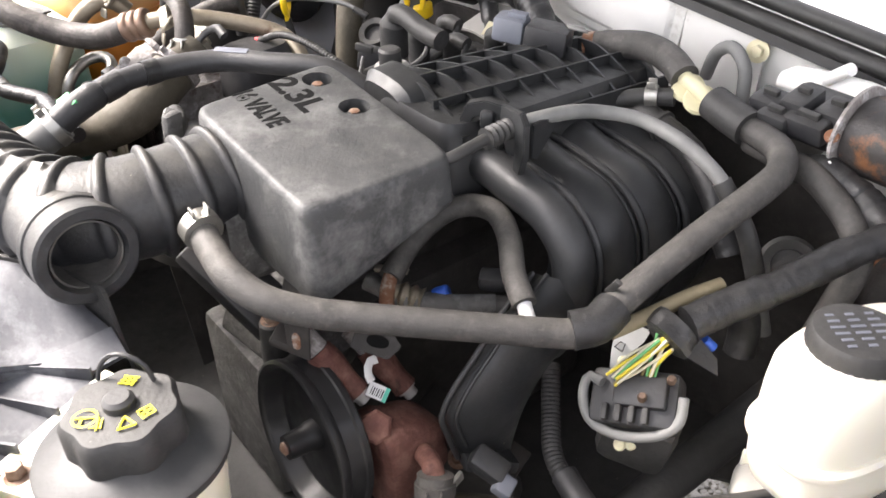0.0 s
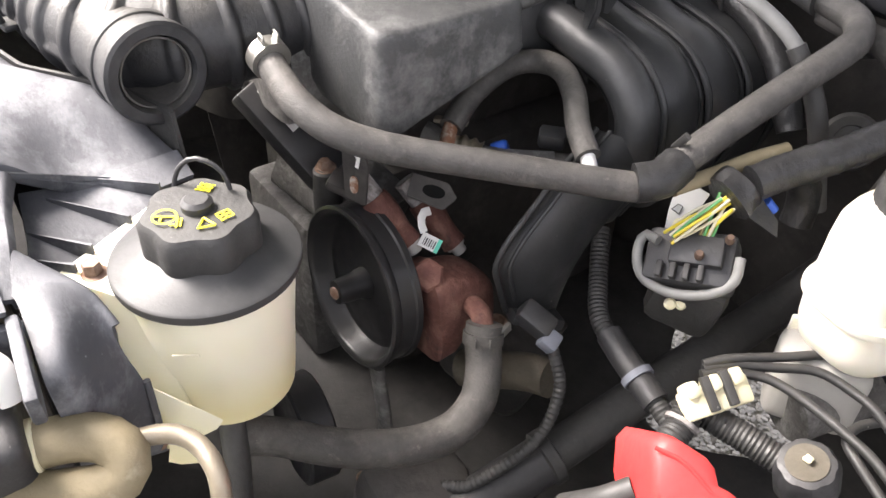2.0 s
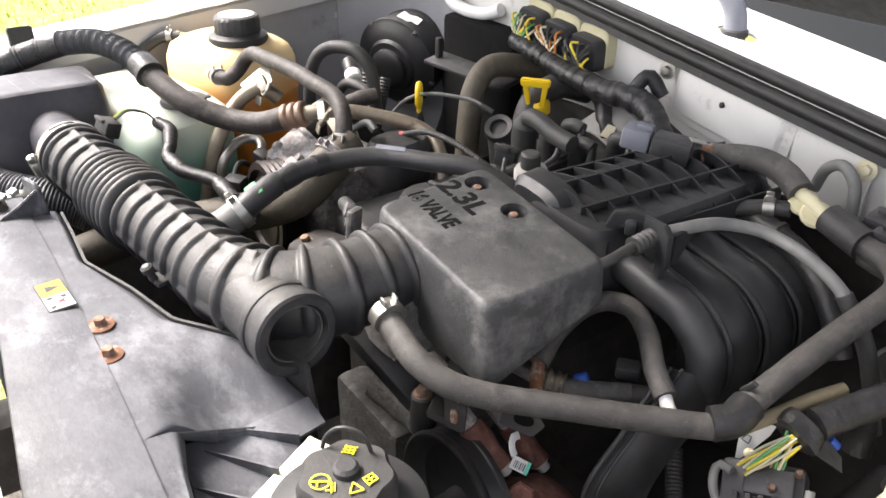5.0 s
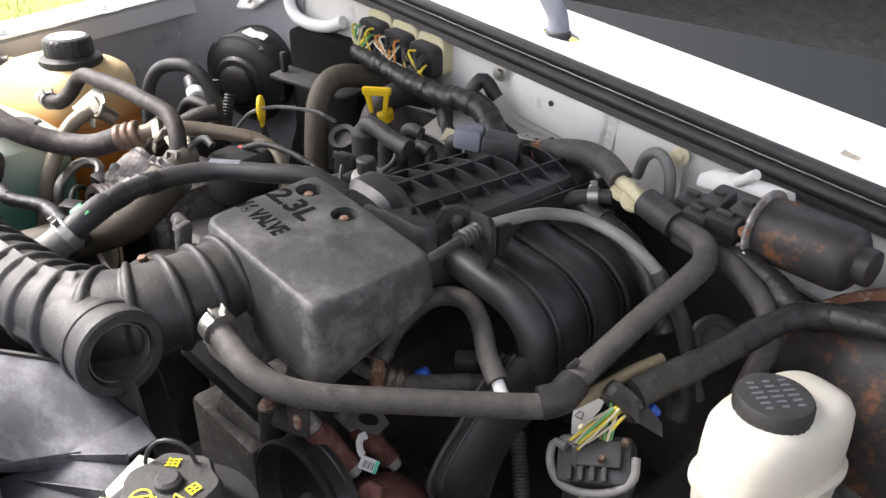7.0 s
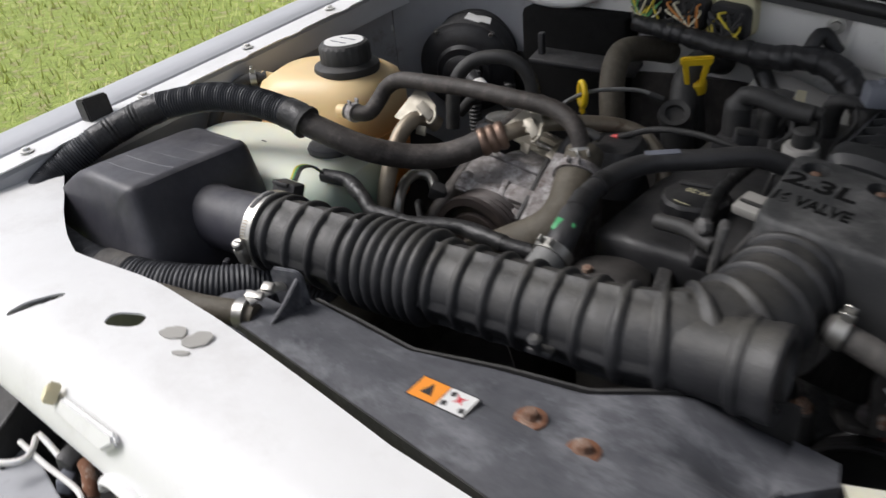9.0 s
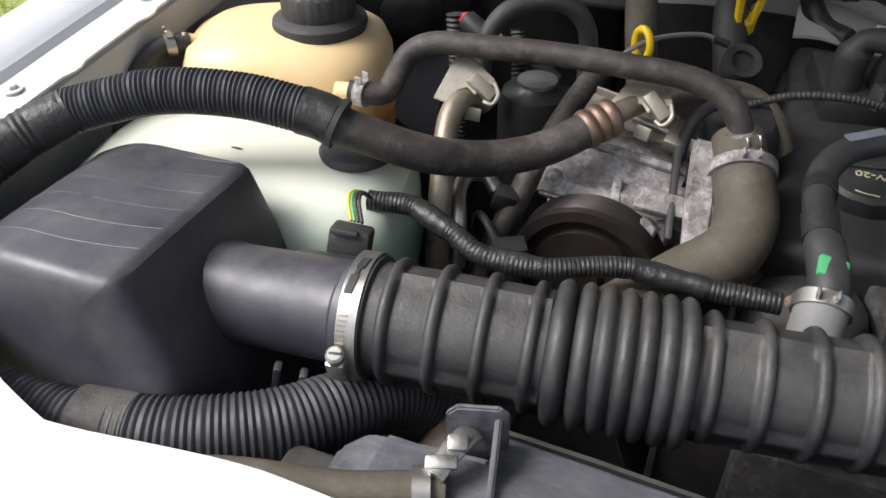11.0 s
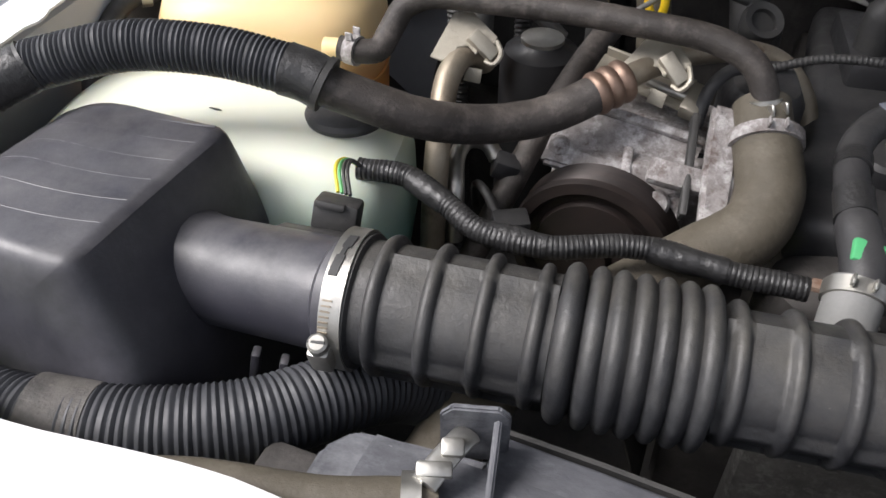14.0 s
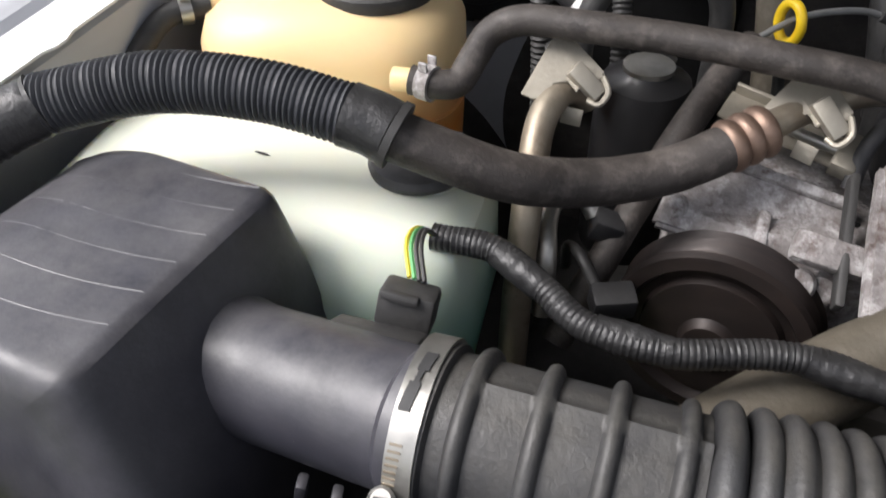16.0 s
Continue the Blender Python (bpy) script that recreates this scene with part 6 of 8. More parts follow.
    part("plate", prism([(-0.026, -0.020), (-0.016, 0.022), (-0.002, 0.026), (0.024, 0.008), (0.022, 0.0), (0.012, -0.004), (0.010, -0.010), (0.002, -0.004), (-0.006, -0.008), (-0.012, -0.022)], 0.003, bp_, 0.0006), M["bracket"], bk)
    part("fold", box((0.026, 0.012, 0.010), bp_ @ pose(0.014, -0.002, 0.004, 0, 20, -28), 0.0015), M["bracket"], bk)
    part("hook", tube([bp_ @ Vector(q) for q in ((0.024, 0.004, 0.004), (0.030, -0.006, 0.004), (0.026, -0.014, 0.0), (0.018, -0.012, -0.002))], 0.0022, 8, 0.003), M["bracket"], bk)
    part("ear", box((0.014, 0.012, 0.002), bp_ @ pose(0.010, -0.022, -0.012, 40, 0, 0), 0.0005), M["bracket"], bk)

acc = thing("accumulator", "glossy black air-conditioning accumulator can with a hose loop", "accumulator")
part("can", lathe([(0.036, 0.86), (0.040, 0.87), (0.040, 1.02), (0.036, 1.035), (0.022, 1.042), (0.02, 1.046)], (-1.04, 0.43, 0), (0, 0, 1), 36), M["pulley"], acc)
part("ring", lathe([(0.018, 1.040), (0.021, 1.041), (0.021, 1.048), (0.018, 1.049)], (-1.04, 0.43, 0), (0, 0, 1), 24), M["steel"], acc)
part("loop_hose", tube([(-1.085, 0.380, 1.04), (-1.084, 0.388, 1.095), (-1.070, 0.400, 1.124), (-1.045, 0.416, 1.134), (-1.015, 0.430, 1.130), (-0.995, 0.440, 1.10), (-0.993, 0.445, 1.03)], 0.0095, 16), M["rubber"], acc)
part("inner_hose", tube([(-1.13, 0.45, 1.03), (-1.10, 0.455, 1.058), (-1.06, 0.465, 1.055), (-1.03, 0.47, 1.03)], 0.008, 14), M["rubber"], acc)
part("ribbed_tube", tube([(-1.09, 0.52, 1.06), (-1.08, 0.50, 1.01), (-1.075, 0.48, 0.95)], 0.009, 16, 0.0012, rfun=ridged(0.008, 0.005, 0.0015)), M["rubber"], acc)
sw = thing("pressure_switch", "black pressure switch with a white collar", "switch")
part("collar", lathe([(0.010, 0), (0.013, 0.003), (0.013, 0.018), (0.010, 0.022)], (-1.098, 0.467, 1.060), (-0.75, 0.25, 0.35), 20), M["whitepl"], sw)
part("head", lathe([(0.011, 0.020), (0.012, 0.024), (0.012, 0.045), (0.008, 0.048)], (-1.098, 0.467, 1.060), (-0.75, 0.25, 0.35), 20), M["plastic"], sw)
part("red_end", box((0.012, 0.010, 0.012), basis((-1.138, 0.481, 1.079), (-0.75, 0.25, 0.35), (0, 1, 0)), 0.002), M["red"], sw, "dull red plug")
blow = thing("blower_housing", "round black plastic heater blower housing with a torn white label", "blower")
BF, BD = V(-1.286, 0.650, 1.007), V(-0.369, 0.913, 0.174).normalized()
part("drum", lathe([(0.06, 0.108), (0.080, 0.106), (0.080, 0.026), (0.0855, 0.024), (0.0855, 0.014), (0.0785, 0.012), (0.070, 0.003), (0.052, 0.0), (0.047, -0.006), (0.030, -0.007)], BF, BD, 64), M["plastic"], blow)
part("motor_cap", lathe([(0.036, 0.0), (0.036, -0.014), (0.030, -0.019), (0.012, -0.020)], BF, BD, 36), M["plastic"], blow)
part("band", lathe([(0.0795, 0.066), (0.0815, 0.067), (0.0815, 0.072), (0.0795, 0.073)], BF, BD, 56), M["plastic"], blow)
# black box added for the dark recess beside the drum
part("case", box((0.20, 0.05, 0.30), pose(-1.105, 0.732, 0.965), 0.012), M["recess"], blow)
part("shelf", box((0.17, 0.05, 0.008), pose(-1.045, 0.655, 1.058, 6, 4, 12), 0.003), M["plastic"], blow)
part("shelf_post", box((0.010, 0.012, 0.05), pose(-1.115, 0.640, 1.075, 0, 0, 12), 0.003), M["plastic"], blow)
lt2 = part("label", prism([(-0.022, -0.011), (0.004, -0.014), (0.008, -0.008), (0.024, -0.010), (0.021, 0.011), (0.006, 0.013), (-0.004, 0.008), (-0.021, 0.013)], 0.0012, basis(BF + BD * 0.046 + V(0.30, -0.06, 0.95).normalized() * 0.0806, (0.88, 0.40, -0.24), BD)), M["paper"], blow, "torn white label")
for k in range(5):
    t = radians(72 * k + 20)
    side_v = BD.cross(V(0, 0, 1)).normalized()
    part("screw", hexbolt(BF + BD * 0.016 + (side_v * math.cos(t) + BD.cross(side_v) * math.sin(t)) * 0.082, -BD, 0.004, 0.006, 0.006), M["steel"], blow)
sg = thing("drain_tube", "black ribbed drain tube rising beside the coolant tank", "tube")
part("tube", tube([(-1.172, 0.535, 1.060), (-1.168, 0.530, 1.02), (-1.162, 0.525, 0.96), (-1.155, 0.520, 0.80), (-1.15, 0.52, 0.605)], 0.011, 18, 0.0012, rfun=ridged(0.0095, 0.006, 0.0018)), M["rubber"], sg)

d1 = thing("oil_dipstick", "yellow ring-pull dipstick handle on a tube", "dipstick")
ringbm = bmesh.new()
tube([(-0.947 + 0.012 * math.cos(t) * 0.75, 0.489 - 0.012 * math.cos(t) * 0.66, 1.076 + 0.016 * math.sin(t)) for t in [radians(15 * k - 90) for k in range(25)]], 0.0042, 10, 0.002, bm=ringbm)
part("ring", ringbm, M["yellow"], d1)
part("stem", box((0.010, 0.006, 0.014), pose(-0.947, 0.489, 1.055, 0, 0, -40), 0.002), M["yellow"], d1)
part("tube", tube([(-0.947, 0.489, 1.052), (-0.94, 0.495, 1.0), (-0.93, 0.50, 0.9)], 0.005, 12), M["rubber"], d1)
d2 = thing("transmission_dipstick", "yellow paddle dipstick handle on a dark tube", "dipstick")
hp = basis((-0.856, 0.632, 1.078), (0.80, 0.60, 0), (0.05, -0.15, 1))
part("plug", lathe([(0.013, 0), (0.0165, 0.002), (0.0165, 0.016), (0.013, 0.020)], (-0.860, 0.644, 1.044), (0.05, -0.15, 1), 28), M["yellow"], d2)
part("side", prism([(-0.012, -0.022), (-0.006, -0.022), (-0.011, 0.016), (-0.019, 0.016)], 0.008, hp, 0.001), M["yellow"], d2)
part("side", prism([(0.006, -0.022), (0.012, -0.022), (0.019, 0.016), (0.011, 0.016)], 0.008, hp, 0.001), M["yellow"], d2)
part("grip", prism([(-0.021, 0.012), (0.021, 0.012), (0.022, 0.024), (-0.022, 0.024)], 0.010, hp, 0.002), M["yellow"], d2)
part("tube", tube([(-0.858, 0.640, 1.042), (-0.85, 0.64, 1.0), (-0.83, 0.62, 0.90)], 0.012, 14), M["rubber"], d2)
cb = thing("grey_cable", "thin grey cable ending in a black rubber ring", "cable")
part("cable", tube([(-0.99, 0.47, 1.04), (-0.962, 0.480, 1.068), (-0.935, 0.505, 1.078), (-0.895, 0.545, 1.072), (-0.868, 0.560, 1.060)], 0.0028, 10), M["greycable"], cb)
part("ferrule", tube([(-0.882, 0.552, 1.067), (-0.866, 0.561, 1.059)], 0.0042, 12), M["rubber"], cb)
rbm = lathe([(0.013, -0.006), (0.020, -0.008), (0.022, 0), (0.020, 0.008), (0.013, 0.006), (0.0125, 0)], (-0.848, 0.560, 1.040), (0.3, -0.55, 0.8), 32)
part("ring", rbm, M["rubber"], cb, "black rubber ring")
part("stalk", tube([(-0.848, 0.565, 1.035), (-0.845, 0.57, 0.99), (-0.84, 0.57, 0.93)], 0.022, 16), M["rubber"], cb)
hh = thing("heater_hose", "dusty thick heater hose standing at the firewall", "hose", "heater hoses")
part("hose", tube([(-0.945, 0.575, 0.93), (-0.955, 0.585, 1.00), (-0.968, 0.605, 1.058), (-0.974, 0.640, 1.085), (-0.965, 0.69, 1.08), (-0.95, 0.75, 1.06)], 0.0185, 20), M["brownhose"], hh)
hh2 = thing("heater_hose", "black thick heater hose standing at the firewall", "hose", "heater hoses")
part("hose", tube([(-0.845, 0.605, 0.95), (-0.862, 0.618, 1.02), (-0.872, 0.645, 1.060), (-0.868, 0.69, 1.075), (-0.86, 0.74, 1.06)], 0.0195, 20), M["rubber"], hh2)

# ---- firewall connectors and harness ----
for k in range(3):
    cx = -0.968 + 0.060 * k
    cz = seal_z(cx) - 0.034
    cn = thing("module_connector", "black multi-pin connector in a cream socket on the firewall", "connector", "firewall connectors")
    q = pose(cx, 0.735, cz, 90, 5, 0)
    part("socket", rings_to_bm([sup(q @ Vector((0, 0, h)), (1, 0, -0.09), (0, 0, 1), a, b, 5, 32) for h, a, b in ((-0.020, 0.030, 0.029), (0.004, 0.030, 0.029), (0.006, 0.028, 0.027))]), M["cream"], cn)
    part("plug", rings_to_bm([sup(q @ Vector((0, -0.006, h)), (1, 0, -0.09), (0, 0, 1), a, b, 5, 32) for h, a, b in ((0.000, 0.028, 0.0235), (0.022, 0.028, 0.0235), (0.026, 0.026, 0.021))]), M["plastic"], cn)
    for j in range(16):
        col = [("wireyellow", "wiregreen", "wirewhite", "rubber"), ("wireorange", "wirewhite", "rubber", "rubber"), ("rubber", "rubber", "wireyellow", "rubber")][k][j % 4]
        bx = cx - 0.022 + 0.011 * (j % 5)
        bz = cz + 0.010 - 0.009 * (j // 5)
        part("wire", tube([(bx, 0.700, bz), (bx + rg.uniform(-0.006, 0.006), 0.690, bz - 0.003), (cx + rg.uniform(-0.01, 0.03), 0.690, cz - 0.028 + rg.uniform(-0.004, 0.004)), (cx + 0.035, 0.695, cz - 0.036)], 0.0019, 6, 0.005), M[col], cn)
fh = thing("firewall_harness", "thick black taped wiring harness along the firewall", "wiring harness")
FH = [(-0.98, 0.690, 1.118), (-0.91, 0.685, 1.110), (-0.84, 0.682, 1.100), (-0.775, 0.682, 1.095), (-0.725, 0.685, 1.098), (-0.690, 0.684, 1.090), (-0.655, 0.672, 1.065), (-0.635, 0.66, 1.03), (-0.63, 0.65, 0.99)]
part("trunk", tube(FH, 0.018, 20, 0.0022, rfun=taped(0.0125, 0.0016, -0.006), wob=0.12), M["tape"], fh)
part("branch", tube([(-0.80, 0.682, 1.098), (-0.79, 0.70, 1.07), (-0.77, 0.69, 1.045), (-0.74, 0.67, 1.04)], 0.012, 14, wob=0.12), M["tape"], fh)
part("branch", tube([(-0.73, 0.690, 1.10), (-0.72, 0.71, 1.125), (-0.70, 0.72, 1.10)], 0.010, 14, wob=0.1), M["tape"], fh)
part("thin_branch", tube([(-0.675, 0.700, 1.075), (-0.64, 0.72, 1.045), (-0.60, 0.725, 1.02), (-0.56, 0.72, 1.00)], 0.006, 10), M["tape"], fh)
solid("cowl_stud", hexbolt((-0.712, 0.738, 1.130), (0.2, -1, 0.1), 0.007, 0.010, 0.012), M["steel"], "grey steel stud on the firewall", "stud")
solid("cowl_stud", hexbolt((-0.417, 0.738, 1.092), (0.2, -1, 0.1), 0.007, 0.007, 0.012), M["ivory"], "yellowed round fastener on the firewall", "stud")
solid("tag_flap", prism([(-0.008, -0.010), (0.008, -0.008), (0.006, 0.010), (-0.006, 0.008)], 0.002, pose(-0.715, 0.640, 1.062, 60, 20, 30)), M["ivory"], "small yellow paper flag on the harness", "tag")
solid("heat_shield_mat", grid(lambda s, t: (-0.80 + 0.16 * s, 0.66 + 0.06 * t, 1.040 + 0.020 * t - 0.02 * s + 0.006 * math.sin(s * 7)), 10, 6, 0.004), M["heat"], "pale grey insulation mat under the harness", "insulation")

# ---- coils and sensors behind the cover ----
coil = thing("ignition_coil", "dark ignition coil pack with boots and leads", "ignition coil")
part("base", box((0.075, 0.12, 0.03), pose(-0.735, 0.55, 1.035, 0, 0, 8), 0.006), M["plastic"], coil)
for k, (cx, cy, cz) in enumerate(((-0.715, 0.530, 1.080), (-0.690, 0.560, 1.070), (-0.665, 0.600, 1.075), (-0.735, 0.585, 1.075))):
    part("boot", tube([(cx, cy, cz - 0.04), (cx + 0.002, cy, cz - 0.01), (cx + 0.012, cy - 0.006, cz + 0.008), (cx + 0.03, cy - 0.004, cz + 0.006)], 0.012, 14, rfun=lambda s, T: 0.0125 - 0.004 * (s > T * 0.7)), M["rubber"], coil)
    part("lead", tube([(cx + 0.028, cy - 0.004, cz + 0.006), (cx + 0.036, cy - 0.02, cz - 0.012), (cx + 0.025, cy - 0.045, cz - 0.03), (cx + 0.02, cy - 0.05, cz - 0.05)], 0.0035, 8), M["rubber"], coil)
part("elbow", tube([(-0.748, 0.520, 1.050), (-0.748, 0.520, 1.078), (-0.742, 0.520, 1.098), (-0.722, 0.520, 1.100), (-0.692, 0.520, 1.092), (-0.662, 0.522, 1.088)], 0.015, 18, rfun=lambda s, T: 0.0165 - 0.005 * (s > T * 0.32)), M["rubber"], coil, "fat dark rubber elbow")
vs = thing("valve_solenoid", "silver round solenoid with a black cap beside the engine cover", "solenoid")
part("can", lathe([(0.017, 0.0), (0.0195, 0.003), (0.0195, 0.030), (0.0175, 0.034), (0.010, 0.035)], (-0.647, 0.446, 1.050), (0.03, -0.05, 1), 36), M["heat"], vs, "pale silver solenoid body")
part("side_block", box((0.034, 0.030, 0.012), pose(-0.654, 0.345, 1.052, 14, 0, -14), 0.003), M["heat"], vs, "pale grey connector block")
part("block_slot", box((0.026, 0.004, 0.004), pose(-0.655, 0.340, 1.0575, 14, 0, -14), 0.001), M["rubber"], vs)
part("cap", lathe([(0.011, 0.034), (0.0115, 0.036), (0.0115, 0.050), (0.009, 0.052)], (-0.6465, 0.4445, 1.051), (0.03, -0.05, 1), 24), M["rubber"], vs)
part("white_tab", box((0.016, 0.012, 0.006), pose(-0.655, 0.412, 1.066, 0, 0, 30), 0.001), M["whitepl"], vs)
cs = thing("cam_sensor", "small black sensor plug on the engine", "sensor")
part("plug", box((0.026, 0.020, 0.024), pose(-0.715, 0.465, 1.068, 0, 10, 30), 0.003), M["plastic"], cs)
part("latch", box((0.020, 0.006, 0.008), pose(-0.712, 0.455, 1.082, 0, 10, 30), 0.001), M["rubber"], cs)
th = thing("thin_corrugated_lead", "thin corrugated black lead with a red end", "lead")
part("lead", tube([(-0.838, 0.395, 1.072), (-0.795, 0.400, 1.088), (-0.745, 0.405, 1.090), (-0.700, 0.415, 1.078), (-0.675, 0.425, 1.062)], 0.004, 10, 0.0012, rfun=ridged(0.0034, 0.004, 0.0009)), M["rubber"], th)
part("red_end", tube([(-0.846, 0.394, 1.070), (-0.838, 0.395, 1.072)], 0.004, 10), M["red"], th)
gp = thing("grey_wire_connector", "grey and black inline wiring connectors over the manifold", "connector")
gm = basis((-0.592, 0.582, 1.103), (0.80, 0.45, -0.1), (-0.45, 0.8, 0))
part("socket", box((0.034, 0.030, 0.026), gm @ pose(-0.018, 0, 0), 0.004), M["greyplug"], gp)
part("plug", box((0.046, 0.034, 0.028), gm @ pose(0.024, -0.003, -0.001), 0.004), M["plastic"], gp)
part("latch", box((0.020, 0.012, 0.006), gm @ pose(-0.012, 0, 0.015), 0.001), M["greyplug"], gp)
part("plate", box((0.022, 0.012, 0.002), gm @ pose(0.05, 0.006, 0.012, 0, 12, 30), 0.0005), M["steel"], gp)

# ---- hoses across the middle ----
ch = thing("vent_coolant_hose", "black coolant hose with a green quick-connect clip", "hose")
part("hose", tube([(-0.760, 0.140, 1.066), (-0.761, 0.160, 1.077), (-0.771, 0.205, 1.088), (-0.772, 0.262, 1.091), (-0.752, 0.310, 1.092), (-0.708, 0.346, 1.092), (-0.668, 0.380, 1.090), (-0.63, 0.408, 1.07)], 0.0112, 20, rfun=lambda s, T: 0.0112 + (0.0025 if s < 0.05 else 0)), M["plastic"], ch)
part("white_print", box((0.036, 0.008, 0.0008), basis((-0.744, 0.317, 1.1033), (0.75, 0.6, 0), (-0.6, 0.7, 0.2)), 0), M["greyplug"], ch, "faint white printing")
part("green_clip", box((0.020, 0.015, 0.006), basis((-0.761, 0.157, 1.0855), (0.9, 0.1, -0.2), (0, 0.9, 0.45)), 0.002), M["green"], ch, "bright green clip")
part("tape_band", tube([(-0.768, 0.190, 1.0845), (-0.7715, 0.212, 1.0893)], 0.0128, 18, wob=0.06), M["tape"], ch)
part("tape_band", tube([(-0.7725, 0.235, 1.0905), (-0.7725, 0.250, 1.0910)], 0.0124, 18, wob=0.06), M["tape"], ch)
part("elbow", tube([(-0.766, 0.096, 1.048), (-0.764, 0.122, 1.055), (-0.761, 0.146, 1.069)], 0.017, 20), M["greycable"], ch)
clamp_band(ch, (-0.762, 0.140, 1.065), (0.05, 1, 0.5), 0.0178, 0.010)
oc = thing("oil_filler_cap", "black oil filler cap with a worn grade mark", "cap")
part("cap", lathe([(0.034, 0), (0.036, 0.003), (0.036, 0.016), (0.033, 0.0195), (0.010, 0.020)], (-0.722, 0.358, 1.0235), (0, 0, 1), 60, shape=lambda a, r, h: r * (1 + 0.03 * (math.cos(12 * a) > 0) * (h < 0.018))), M["plastic"], oc)
part("grip", box((0.052, 0.008, 0.006), pose(-0.722, 0.376, 1.0455, 0, 0, 8), 0.003), M["plastic"], oc)
part("grade", words("5W-20", 0.0125, basis((-0.717, 0.366, 1.0436), (-1, 0.06, 0), (-0.06, -1, 0)), 0.0003), M["cream"], oc)
part("wear_mark", tube([(-0.735, 0.334, 1.0434), (-0.728, 0.331, 1.0436), (-0.716, 0.330, 1.0434)], 0.0007, 6), M["cream"], oc)
tb = thing("throttle_bracket", "dusty black throttle body bracket with a cable stop", "bracket")
part("arm", box((0.008, 0.018, 0.052), pose(-0.632, 0.205, 1.080, 0, 8, 20), 0.003), M["darkal"], tb)
part("stop", lathe([(0.008, 0), (0.008, 0.008), (0.005, 0.010)], (-0.648, 0.215, 1.092), (-0.5, -0.8, 0.3), 8), M["darkal"], tb)
part("bar", tube([(-0.705, 0.235, 1.072), (-0.67, 0.225, 1.078), (-0.635, 0.205, 1.080)], 0.008, 12), M["rubber"], tb)
part("throttle_body", rings_to_bm([sup((-0.585, y, 1.02), (1, 0, 0), (0, 0, 1), a, a, 3, 32) for y, a in ((0.20, 0.050), (0.23, 0.055), (0.34, 0.055), (0.36, 0.045))]), M["darkal"], engine, "grimy aluminium throttle body")

# ---- small wiring and fittings in the gap beside the cover ----
gw = thing("injector_harness", "thin black wiring loom with tape wraps beside the engine cover", "wiring harness")
part("loom", tube([(-0.672, 0.470, 1.070), (-0.690, 0.425, 1.060), (-0.700, 0.370, 1.045), (-0.690, 0.310, 1.035), (-0.672, 0.262, 1.030), (-0.655, 0.232, 1.045)], 0.008, 14, 0.002, rfun=taped(0.0075, 0.0010)), M["tape"], gw)
part("branch", tube([(-0.697, 0.385, 1.050), (-0.722, 0.345, 1.030), (-0.735, 0.290, 1.005), (-0.73, 0.235, 0.985)], 0.005, 10), M["rubber"], gw)
part("thin_lead", tube([(-0.675, 0.430, 1.088), (-0.660, 0.405, 1.060), (-0.668, 0.360, 1.020), (-0.690, 0.330, 1.000)], 0.0026, 8), M["rubber"], gw)
part("plug", box((0.026, 0.018, 0.018), pose(-0.652, 0.228, 1.050, 10, 20, 30), 0.003), M["plastic"], gw)
part("plug", box((0.022, 0.016, 0.020), pose(-0.728, 0.232, 0.990, 0, 15, 10), 0.003), M["plastic"], gw)
part("pin", lathe([(0.003, 0), (0.0034, 0.004), (0.002, 0.005)], (-0.640, 0.222, 1.056), (0.3, -0.8, 0.5), 10), M["bracket"], gw)
wpm = thing("water_outlet", "dark cast water outlet with ribs in front of the engine", "housing")
part("body", rings_to_bm([sup((-0.755, 0.232, z), (0.9, 0.3, 0), (-0.3, 0.9, 0), a, a * 0.8, 3, 28) for z, a in ((0.90, 0.050), (0.97, 0.052), (0.995, 0.044), (1.004, 0.030))]), M["dark"], wpm)
part("rib", box((0.07, 0.006, 0.05), pose(-0.755, 0.195, 0.965, 0, 0, 18), 0.002), M["dark"], wpm)
part("flange", box((0.016, 0.05, 0.07), pose(-0.700, 0.245, 0.970, 0, 0, 18), 0.004), M["darkal"], wpm)
part("bolt", hexbolt((-0.770, 0.215, 1.001), (0, -0.2, 1), 0.006, 0.008, 0.009), M["boltrust"], wpm)

# ---- engine cover ----
ec = thing("engine_cover", "dusty black plastic throttle cover with raised lettering", "engine cover")
A, B, C, D = V(-0.611, 0.217, 1.1148), V(-0.624, 0.358, 1.1165), V(-0.431, 0.354, 1.0940), V(-0.431, 0.217, 1.0936)
def cring(dz, grow, sink=0.0):
    q = []
    mid = (A + B + C + D) / 4
    for p in (A, D, C, B):
        o = p + (p - mid).normalized() * grow
        q.append(V(o.x, o.y, 1.1148 - 0.118 * (o.x + 0.611) + 0.005 * (o.y - 0.217) + dz))
    return quad_ring(q, 72, 13)


body = [cring(-0.095, 0.001), cring(-0.090, 0.003), cring(-0.036, 0.002), cring(-0.012, 0.0), cring(-0.006, -0.001), cring(-0.0022, -0.003), cring(-0.0004, -0.0065), cring(0.0, -0.010), cring(0.0, -0.05)]
for k, ring in enumerate(body[:2]):
    for p in ring:
        if p.x < -0.55:
            p.z += 0.035
        p.z += (0.012 + 0.040 * max(0, min(1, (p.y - 0.22) / 0.12))) * max(0, min(1, (p.x + 0.56) / 0.1))
cv = part("shell", rings_to_bm(body), M["cover"], ec, smooth=50)
top_n = ((B - A).cross(D - A)).normalized() * -1
if top_n.z < 0:
    top_n = -top_n
wx = (D - A).normalized()
def on_top(s, t):
    return A.lerp(D, s).lerp(B.lerp(C, s), t)


